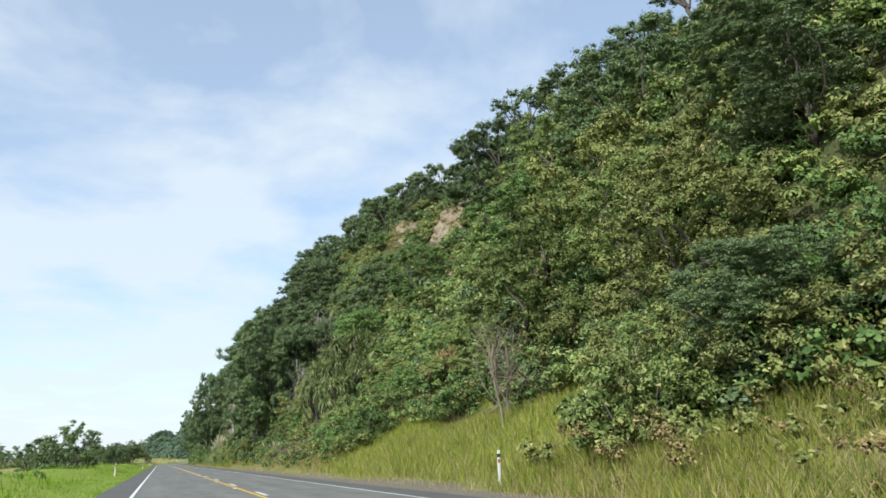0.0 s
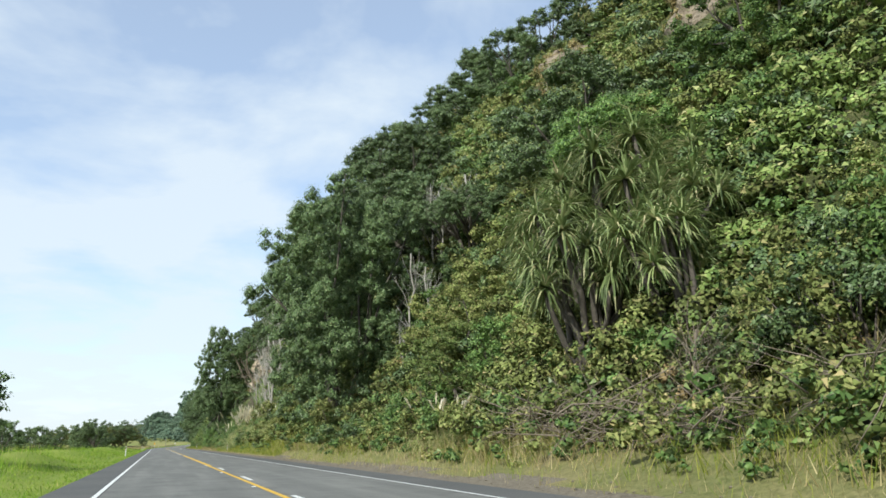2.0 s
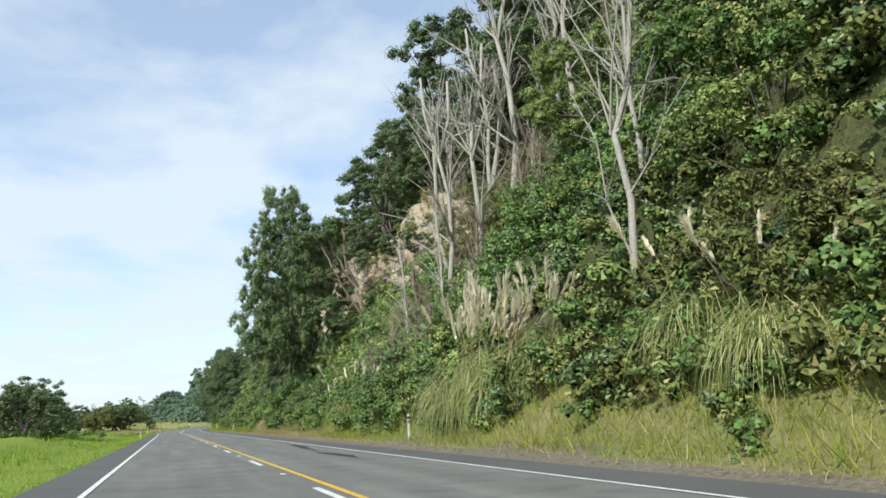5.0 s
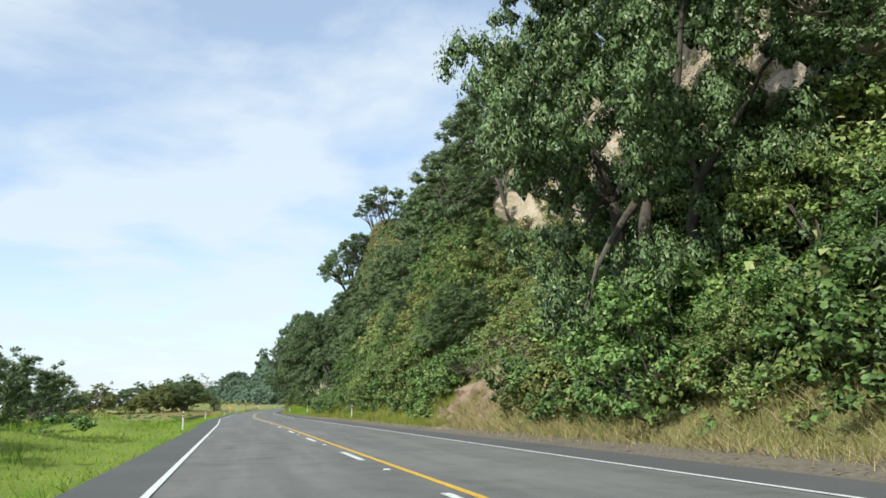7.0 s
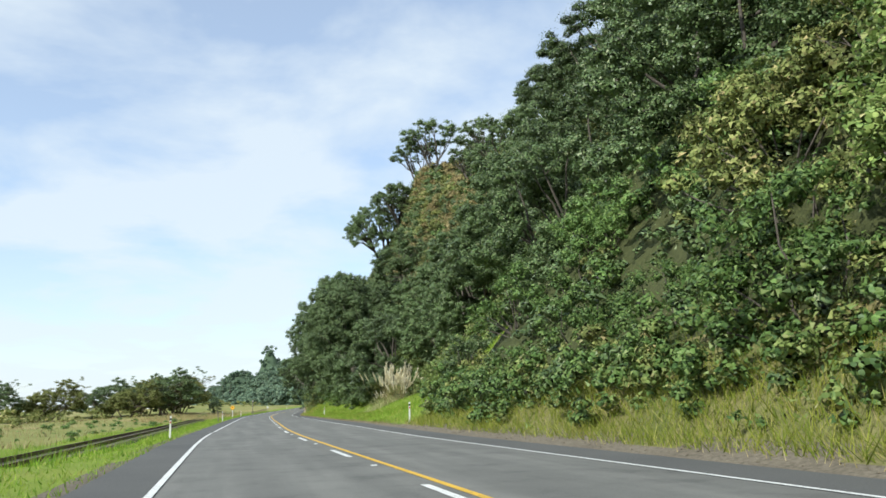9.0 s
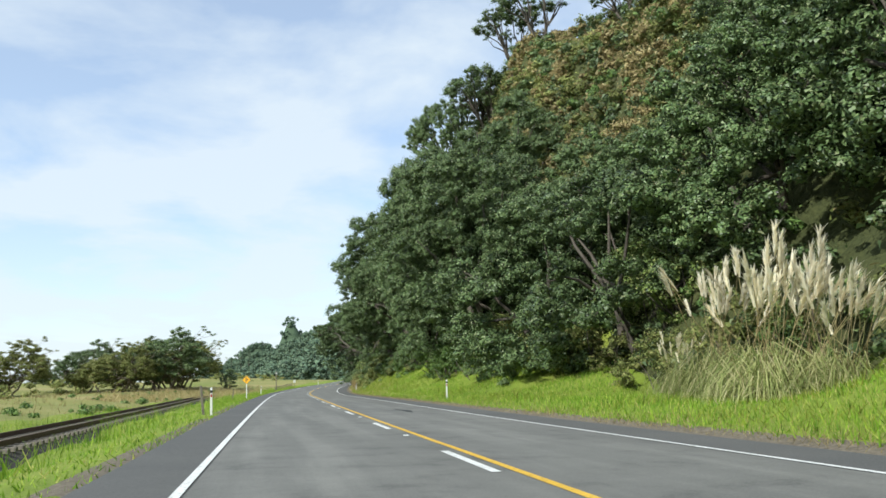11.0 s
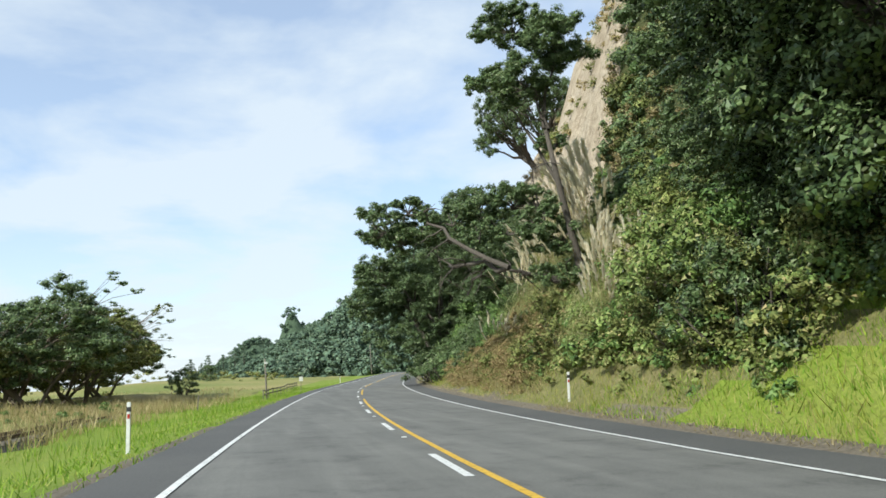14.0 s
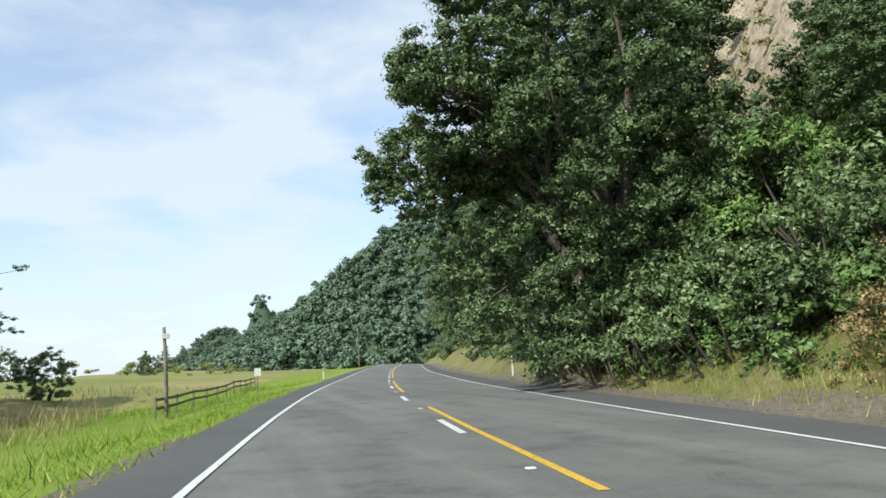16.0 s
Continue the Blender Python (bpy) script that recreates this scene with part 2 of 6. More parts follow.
M_BARK = surface("grey_brown_bark", [(0.3, (0.060, 0.050, 0.040)), (0.7, (0.125, 0.108, 0.09))],
                 [(0.3, (0.035, 0.028, 0.022)), (0.7, (0.15, 0.13, 0.11))], 0.8, 10.0, 0.5, 0.92, 0.9, 0.04)
M_PALEBARK = surface("pale_grey_bark", [(0.3, (0.27, 0.25, 0.22)), (0.7, (0.45, 0.42, 0.37))],
                     [(0.3, (0.18, 0.16, 0.14)), (0.7, (0.50, 0.47, 0.42))], 0.9, 12.0, 0.5, 0.9, 0.7, 0.03)
M_DEADWOOD = surface("weathered_dead_wood", [(0.3, (0.13, 0.10, 0.075)), (0.7, (0.27, 0.22, 0.17))],
                     [(0.3, (0.075, 0.055, 0.04)), (0.7, (0.32, 0.27, 0.21))], 1.5, 14.0, 0.5, 0.9, 0.7, 0.02)
L_DARK = leaf_mat("dark_leaves", [(0.0, (0.060, 0.102, 0.037)), (0.5, (0.118, 0.176, 0.065)), (0.85, (0.198, 0.262, 0.107)), (1.0, (0.326, 0.354, 0.198))], 0.45, 0.22, 0.22, 0.32)
L_MID = leaf_mat("mid_green_leaves", [(0.0, (0.066, 0.125, 0.036)), (0.5, (0.139, 0.230, 0.060)), (0.85, (0.226, 0.321, 0.094)), (1.0, (0.330, 0.392, 0.161))], 0.5, 0.28, 0.3, 0.25)
L_LIME = leaf_mat("yellow_green_leaves", [(0.0, (0.097, 0.152, 0.040)), (0.5, (0.200, 0.267, 0.074)), (0.85, (0.312, 0.353, 0.126)), (1.0, (0.449, 0.414, 0.206))], 0.55, 0.3, 0.25, 0.2)
L_OLIVE = leaf_mat("olive_scrub_leaves", [(0.0, (0.104, 0.129, 0.039)), (0.5, (0.201, 0.230, 0.070)), (0.85, (0.305, 0.308, 0.113)), (1.0, (0.431, 0.345, 0.168))], 0.65, 0.25, 0.3, 0.15)
L_DRY = leaf_mat("dry_brown_fern", [(0.0, (0.200, 0.146, 0.065)), (0.45, (0.365, 0.268, 0.128)), (0.8, (0.510, 0.400, 0.215)), (1.0, (0.240, 0.253, 0.069))], 0.8, 0.25, 0.3, 0.1)
L_GRASS = leaf_mat("fresh_grass_blades", [(0.0, (0.095, 0.189, 0.018)), (0.5, (0.190, 0.315, 0.031)), (0.85, (0.302, 0.399, 0.050)), (1.0, (0.448, 0.399, 0.143))], 0.6, 0.35, 0.2, 0.15)
L_STRAW = leaf_mat("straw_dry_grass", [(0.0, (0.22, 0.18, 0.08)), (0.5, (0.36, 0.29, 0.14)), (0.85, (0.48, 0.40, 0.22)), (1.0, (0.20, 0.25, 0.06))], 0.75, 0.3, 0.2, 0.1)
L_STRAP = leaf_mat("strap_leaves", [(0.0, (0.110, 0.155, 0.055)), (0.5, (0.215, 0.275, 0.100)), (0.85, (0.350, 0.385, 0.175)), (1.0, (0.520, 0.450, 0.260))], 0.5, 0.25, 0.2, 0.25)
L_PAMPAS = leaf_mat("pampas_leaves", [(0.0, (0.162, 0.205, 0.061)), (0.5, (0.280, 0.313, 0.109)), (0.85, (0.430, 0.410, 0.193)), (1.0, (0.559, 0.486, 0.302))], 0.6, 0.35, 0.2, 0.15)
L_PLUME = leaf_mat("cream_pampas_plumes", [(0.0, (0.70, 0.63, 0.46)), (0.5, (0.82, 0.76, 0.59)), (1.0, (0.90, 0.86, 0.72))], 0.85, 0.5, 0.1, 0.1)
# distance haze is painted into these greens: paler, greyer, bluer
L_FAR_HAZE = leaf_mat("hazed_forest_leaves", [(0.0, (0.078, 0.124, 0.087)), (0.5, (0.132, 0.192, 0.123)), (0.85, (0.189, 0.254, 0.157)), (1.0, (0.270, 0.305, 0.210))], 0.7, 0.2, 0.2, 0.1)
L_BANK = leaf_mat("yellowing_bank_grass", [(0.0, (0.115, 0.165, 0.022)), (0.5, (0.215, 0.255, 0.036)), (0.85, (0.32, 0.325, 0.06)), (1.0, (0.42, 0.37, 0.14))], 0.6, 0.35, 0.2, 0.15)
M_POST = plain("white_plastic_post", (0.76, 0.76, 0.73), 0.5)
M_BLACK = plain("black_band", (0.03, 0.03, 0.03), 0.6)
M_REFLECT = plain("red_reflector", (0.5, 0.05, 0.03), 0.25)
M_AMBER = plain("amber_sign_face", (0.85, 0.42, 0.02), 0.4, grime=0.12)
M_RUST = plain("rusty_rail_steel", (0.13, 0.08, 0.055), 0.7, 0.4)
M_TIMBER = plain("weathered_grey_timber", (0.24, 0.21, 0.17), 0.9, grime=0.5)

# ---- the lie of the land ----
# the road runs along +y, then bends gently to the right: centre line x at stations along y
LINE = {-120: 0, 228: 0, 245: -0.24, 255: -0.36, 262: -0.33, 270: -0.12, 280: 0.17, 296: 0.59, 312: 1.05, 330: 1.64, 350: 2.44, 360: 2.9, 370: 3.49, 380: 4.27, 390: 5.22, 400: 6.32,
        410: 7.58, 420: 9.0, 430: 10.66, 440: 12.55, 450: 14.59, 465: 17.6, 480: 20.78, 500: 25.4, 520: 30.32, 560: 37.91}
RISE = {-120: 0, 300: 0, 330: 0.01, 345: -0.014, 360: -0.046, 370: -0.035, 380: 0.009, 390: 0.09, 400: 0.202, 420: 0.467, 435: 0.67, 450: 0.901, 465: 1.14, 480: 1.463, 500: 1.89, 520: 2.243, 560: 2.885}
LEAN = {-120: 0, 250: 0, 265: -0.014, 300: 0.003, 365: 0.018, 420: -0.007, 480: 0.006, 560: 0.043}
END = 520.0
_ls = np.arange(-120, 561.0)
_lx = np.interp(_ls, list(LINE), list(LINE.values()))
_lz = np.interp(_ls, list(RISE), list(RISE.values()))
for _ in range(2):
    _lx[5:-5] = np.convolve(_lx, np.ones(11) / 11, "valid")
    _lz[5:-5] = np.convolve(_lz, np.ones(11) / 11, "valid")
_lh = np.arctan(np.gradient(_lx))


def place(s, o):
    """World x, y of the station s along the road and the offset o to the right of its centre line."""
    c = min(max(s, -120.0), END)
    h = float(np.interp(c, _ls, _lh))
    x, y = float(np.interp(c, _ls, _lx)) + o * math.cos(h), c - o * math.sin(h)
    return x + (s - c) * math.sin(h), y + (s - c) * math.cos(h)


def heading(s):
    """Degrees by which the road's direction is turned from +y, to the left positive."""
    return -math.degrees(float(np.interp(s, _ls, _lh)))


def _hash(ix, iy, k):
    v = np.sin(ix * 127.1 + iy * 311.7 + k * 74.7) * 43758.5453
    return v - np.floor(v)


def bumps(x, y, scale, k=0):
    """Smooth noise from -1 to 1."""
    x, y = np.asarray(x, float) / scale, np.asarray(y, float) / scale
    ix, iy = np.floor(x), np.floor(y)
    u, v = x - ix, y - iy
    u, v = u * u * (3 - 2 * u), v * v * (3 - 2 * v)
    a, b, c, d = _hash(ix, iy, k), _hash(ix + 1, iy, k), _hash(ix, iy + 1, k), _hash(ix + 1, iy + 1, k)
    return 2 * (a + (b - a) * u + (c - a) * v + (a - b - c + d) * u * v) - 1


def grade(s):
    """Height of the road's centre line."""
    return np.interp(np.asarray(s, float), _ls, _lz)


def cross(s):
    """Cross slope: the road leans into the bend."""
    return np.interp(np.asarray(s, float), list(LEAN), list(LEAN.values()))


HILL_AT = (6.0, 9.0, 14.0, 20.0, 30.0, 45.0, 75.0)
HILL = {  # heights above the road at these offsets, station by station
    -60: (0.2, 1.3, 6, 13, 26, 42, 52), 20: (0.2, 1.6, 5, 9, 23, 42, 52), 45: (0.2, 1.8, 4.2, 7, 23, 42, 52), 70: (0.2, 1.3, 6.5, 14, 27, 42, 52), 100: (0.2, 2, 9, 18, 31, 43, 50),
    130: (0.3, 4, 17, 28, 38, 45, 50), 150: (0.3, 3, 12, 22, 41, 46, 50), 165: (0.2, 2.5, 9, 17, 41, 46, 48), 176: (0.2, 2.5, 9, 16, 33, 42, 46), 187: (0.2, 3, 11, 21, 34, 42, 46), 207: (0.2, 3, 9, 15, 33, 42, 46),
    235: (0.3, 3.5, 12, 20, 33, 42, 48), 285: (0.2, 0.7, 1.8, 11, 30, 42, 48), 315: (0.2, 0.7, 1.9, 11, 31, 43, 49), 352: (0.3, 2.0, 6, 18, 37, 47, 52), 335: (0.3, 1.2, 4, 14, 33, 45, 50), 346: (0.3, 2.4, 7, 17, 35, 46, 51),
    368: (0.3, 2.6, 7, 15, 40, 50, 54), 380: (0.3, 3, 8, 16, 48, 55, 57), 390: (0.3, 3, 8, 18, 47, 54, 56), 402: (0.3, 2.6, 8, 29, 47, 52, 54), 418: (0.3, 1.8, 9, 28, 40, 46, 50), 445: (0.3, 2.2, 8, 17, 34, 42, 48), 480: (0.3, 3, 8, 14, 26, 38, 45)}
_hs = np.array(sorted(HILL), float)
_hz = np.array([HILL[int(s)] for s in _hs])


def ground(s, o):
    """Height of the land at stations s and offsets o."""
    s, o = np.broadcast_arrays(np.asarray(s, float), np.asarray(o, float))
    sc = np.clip(s, _hs[0], _hs[-1])
    cols = [np.interp(sc, _hs, _hz[:, i]) for i in range(len(HILL_AT))]
    right = np.zeros_like(s)
    for i in range(len(HILL_AT) - 1):
        f = (o - HILL_AT[i]) / (HILL_AT[i + 1] - HILL_AT[i])
        inside = (f >= 0) & (f <= 1)
        right = np.where(inside, cols[i] + (cols[i + 1] - cols[i]) * f, right)
    right = np.where(o > HILL_AT[-1], cols[-1], right)
    right = np.where(o < HILL_AT[0], np.clip((o - 4.9) / 1.1, -1, 1) * 0.2, right)
    steep = np.clip((o - 7) / 8, 0, 1)
    right = right + steep * (bumps(s, o, 13, 1) * 1.7 + bumps(s, o, 5, 2) * 1.0 + bumps(s, o, 2.4, 3) * 0.5)
    rail = np.clip((s - 225) / 40, 0, 1) * np.clip((700 - s) / 60, 0, 1)
    l_at = [-4000, -120, -60, -30, -18, -13, -9, -7, -5.6, -4.7]
    left_a = np.interp(o, l_at, [-2.5, -1.0, -0.4, -0.3, -0.2, 0.1, 0.25, 0.05, -0.12, -0.06])
    left_b = np.interp(o, l_at, [-2.5, -1.0, -0.4, -0.6, -0.9, -0.95, -0.8, -0.45, -0.15, -0.06])
    left = left_a * (1 - rail) + left_b * rail
    rough = np.clip((-5.6 - o) / 3, 0, 1) * (1 - 0.7 * rail * np.clip(1 - np.abs(o + 10) / 4, 0, 1))
    left = left + rough * (1 - 0.4 * rail) * (bumps(s, o, 9, 4) * 0.42 + bumps(s, o, 3.1, 5) * 0.3) + np.clip((-22 - o) / 20, 0, 1) * bumps(s, o, 23, 6) * 0.9
    z = np.where(o > 0, right, left)
    return z + grade(s) - cross(s) * np.clip(o, -9, 9)


def spot(s, o, dz=0.0):
    x, y = place(s, o)
    return Vector((x, y, float(ground(s, o)) + dz))


def mesh_of(name, verts, faces, mats, index=None, smooth=False):
    me = bpy.data.meshes.new(name)
    me.from_pydata([tuple(v) for v in verts], [], [tuple(f) for f in faces])
    for m in (mats if isinstance(mats, (list, tuple)) else [mats]):
        me.materials.append(m)
    if index is not None:
        me.polygons.foreach_set("material_index", np.asarray(index, dtype=np.int32))
    if smooth:
        me.polygons.foreach_set("use_smooth", np.ones(len(me.polygons), dtype=bool))
    me.update()
    return me


def part(name, me, parent, label=""):
    ob = new(name, me)
    ob.parent = parent
    return tagged(ob, label)


def sheet(s_list, o_list, lift=None):
    """Vertices and faces of a strip of land over stations and offsets."""
    S, O = np.meshgrid(s_list, o_list, indexing="ij")
    Z = ground(S, O) if lift is None else grade(S) - cross(S) * O + lift
    verts = [(*place(float(a), float(b)), float(c)) for a, b, c in zip(S.ravel(), O.ravel(), Z.ravel())]
    w = len(o_list)
    faces = [(i * w + j, i * w + j + 1, (i + 1) * w + j + 1, (i + 1) * w + j) for i in range(len(s_list) - 1) for j in range(w - 1)]
    mid = [((s_list[i] + s_list[i + 1]) / 2, (o_list[j] + o_list[j + 1]) / 2) for i in range(len(s_list) - 1) for j in range(w - 1)]
    return verts, [f[::-1] for f in faces], mid


# ---- ground, one sheet to the horizon ----
g_s = np.r_[-900, -500, -250, -140, np.arange(-80, 0, 6), np.arange(0, 470, 2.0), np.arange(470, 640, 5), np.arange(660, 1000, 25), 1200, 1600, 2400, 3600]
g_o = np.r_[-4000, -2500, -1400, -800, -450, -260, -170, -120, np.arange(-90, -30, 6), np.arange(-30, -14, 2), np.arange(-14, -5, 0.9), -5.1, -4.75, -4.3, 0, 4.6,
            4.95, 5.4, np.arange(6, 12, 0.75), np.arange(12, 30, 1.0), np.arange(30, 50, 2.0), np.arange(50, 80, 5), 95, 130, 200, 320, 520]
g_v, g_f, g_m = sheet(g_s.tolist(), g_o.tolist())
g_v = np.array(g_v)
g_on = np.abs(np.tile(g_o, len(g_s)) - 0.1) < 4.5
g_v[g_on, 2] -= 0.12
g_i = []
for (a, b), f in zip(g_m, g_f):
    p = g_v[list(f)]
    nrm = np.cross(p[1] - p[0], p[3] - p[0])
    flat = abs(nrm[2]) / (np.linalg.norm(nrm) + 1e-9)
    if b < -16:
        g_i.append(1)
    elif b < 4.9:
        g_i.append(2 if -5.1 - 0.35 * bumps(a, b, 6, 15) < b < -4 and (a > 285 or bumps(a, 0, 30, 16) > 0.2) or b > 4.2 else 0)
    elif b < 5.2 or (b < 5.7 + 0.4 * bumps(a, 0, 4, 18) and not 262 < a < 370 + 3 * bumps(b, a, 1.5, 17)):
        g_i.append(2)
    elif 18 < a < 47 and b < 15 + 2 * bumps(a, 0, 5, 14):
        g_i.append(6)
    elif b < (14.2 if a < 352 else 9.8) + bumps(a, b, 6, 12) * 2 and 262 < a < 369 + 4 * bumps(b, a, 2, 17):
        g_i.append(0)
    elif (a - 203.5) ** 2 / 10 + (b - 7.2) ** 2 / 3 < 1 + 0.6 * bumps(a, b, 2, 13):
        g_i.append(5)
    elif b < 8.6:
        g_i.append(6)
    else:
        g_i.append(3)
tagged(new("ground", mesh_of("ground", g_v, g_f, [M_TURF, M_FIELD, M_GRAVEL, M_LITTER, M_ROCK, M_EARTH, M_BANK], g_i, True)),
       "grassy verges, pasture and steep bush-clad hillside", "ground", kind="structure")

# ---- road ----
r_s = np.r_[np.arange(-80, 280, 10), np.arange(280, 566, 5)].tolist()
road = new("road")
tagged(road, "grey chip-sealed two-lane road with worn painted lines", "road", kind="structure")
v, f, _ = sheet(r_s, [-3.42, 0.0, 3.42], 0.0)
part("carriageway", mesh_of("carriageway", v, f, M_ASPHALT), road)
for name, a, b in (("sealed_shoulder", -4.55, -3.42), ("sealed_shoulder", 3.42, 4.95)):
    v, f, _ = sheet(r_s, [a, b], -0.004)
    part(name, mesh_of(name, v, f, M_SHOULDER), road, "darker sealed shoulder")


def stripe(name, s0, s1, o, width, mat, lift=0.006):
    n = max(2, int((s1 - s0) / 5) + 1)
    v, f, _ = sheet(np.linspace(s0, s1, n).tolist(), [o - width / 2, o + width / 2], lift)
    return part(name, mesh_of(name, v, f, mat), road)


stripe("edge_line", -80, 560, -3.5, 0.10, M_WHITE)
stripe("edge_line", -80, 560, 3.5, 0.10, M_WHITE)

# the middle of each white centre dash
DASHES = ([15.1 + 10 * k for k in range(-18, 8)] + [115.1 + 10 * k for k in range(2, 5)] + [163.2 + 8.7 * k for k in range(7)]
          + [224.4 + 9.0 * k for k in range(7)] + [287.3 + 8.6 * k for k in range(13)] + [399.7 + 10.3 * k for k in range(16)])


def dash(s):
    stripe("centre_dash", s - 1.4, s + 1.4, 0.16 if s < 105 else -0.2, 0.12, M_WHITE)


for s in DASHES:
    dash(s)
stripe("no_passing_line", -80, 128, -0.06, 0.12, M_YELLOW)
stripe("no_passing_line", 90, 290, 0.06, 0.11, M_YELLOW)
for s0, s1 in ((290, 395.4), (403.2, 415.5), (425, 441), (448, 560)):      # worn away in places
    stripe("no_passing_line", s0, s1, 0.05, 0.11, M_YELLOW)
_bm = bmesh.new()
bmesh.ops.create_cube(_bm, size=1)
bmesh.ops.scale(_bm, vec=(0.10, 0.10, 0.018), verts=_bm.verts)
bmesh.ops.bevel(_bm, geom=_bm.edges[:], offset=0.006, segments=1, affect="EDGES")
STUD = bpy.data.meshes.new("road_stud")
_bm.to_mesh(STUD)
STUD.materials.append(M_WHITE)
for s in DASHES[10:]:
    s += 4.9
    ob = part("road_stud", STUD, road)
    ob.matrix_basis = pose(*place(s, -0.2), float(grade(s)) + 0.012 + 0.2 * float(cross(s)), 0, 0, heading(s))


# ---- plant building ----
def leaves_at(pos, nrm, size, r, aspect=0.62):
    """A pointed leaf for each position, lying across its normal."""
    n = len(pos)
    t = r.normal(size=(n, 3))
    nrm = nrm / (np.linalg.norm(nrm, axis=1, keepdims=True) + 1e-9)
    t -= nrm * (t * nrm).sum(1, keepdims=True)
    t /= np.linalg.norm(t, axis=1, keepdims=True) + 1e-9
    b = np.cross(nrm, t)
    L = (size * r.uniform(0.65, 1.35, n))[:, None]
    tri = np.stack([pos - t * L * 0.4 - b * L * aspect * 0.5, pos - t * L * 0.4 + b * L * aspect * 0.5, pos + t * L * 0.7], 1)
    return tri.reshape(-1, 3)


def quads_mesh(name, verts, mats, k=4):
    """One mesh of loose faces with k corners each."""
    n = len(verts) // k
    me = bpy.data.meshes.new(name)
    me.vertices.add(k * n)
    me.vertices.foreach_set("co", np.ascontiguousarray(verts, dtype=np.float32).ravel())
    me.loops.add(k * n)
    me.loops.foreach_set("vertex_index", np.arange(k * n, dtype=np.int32))
    me.polygons.add(n)
    me.polygons.foreach_set("loop_start", np.arange(0, k * n, k, dtype=np.int32))
    me.materials.append(mats)
    me.update(calc_edges=True)
    me.validate()
    return me


def clump_leaves(centres, radii, each, leaf, r, low=-0.35, up=0.35, loose=0.34, squash=0.8):
    out = []
    sizes = leaf if isinstance(leaf, (list, tuple)) else [leaf] * len(radii)
    for c, rad, lf in zip(centres, radii, sizes):
        n = max(6, int(each * (rad / np.mean(radii)) ** 2))
        d = r.normal(size=(n * 2, 3))
        d /= np.linalg.norm(d, axis=1, keepdims=True)
        d = d[d[:, 2] > low][:n]
        k = len(d)
        p = c + d * (rad * r.uniform(0.75, 1.3, k))[:, None] * np.array([1, 1, squash])
        out.append(leaves_at(p, d + np.array([0, 0, up]) + r.normal(size=(k, 3)) * loose, lf, r))
    return np.concatenate(out)


_ico = {}
for _n in (1,):
    _bm = bmesh.new()
    bmesh.ops.create_icosphere(_bm, subdivisions=_n, radius=1)
    _bm.verts.index_update()
    _ico[_n] = (np.array([v.co[:] for v in _bm.verts]), np.array([[v.index for v in f.verts] for f in _bm.faces]))
    _bm.free()


_ico[0] = (np.array([(1.15, 0, 0), (0, 1.15, 0), (-1.15, 0, 0), (0, -1.15, 0), (0, 0, 1.15), (0, 0, -1.0)]),
           np.array([(0, 1, 4), (1, 2, 4), (2, 3, 4), (3, 0, 4), (1, 0, 5), (2, 1, 5), (3, 2, 5), (0, 3, 5)]))


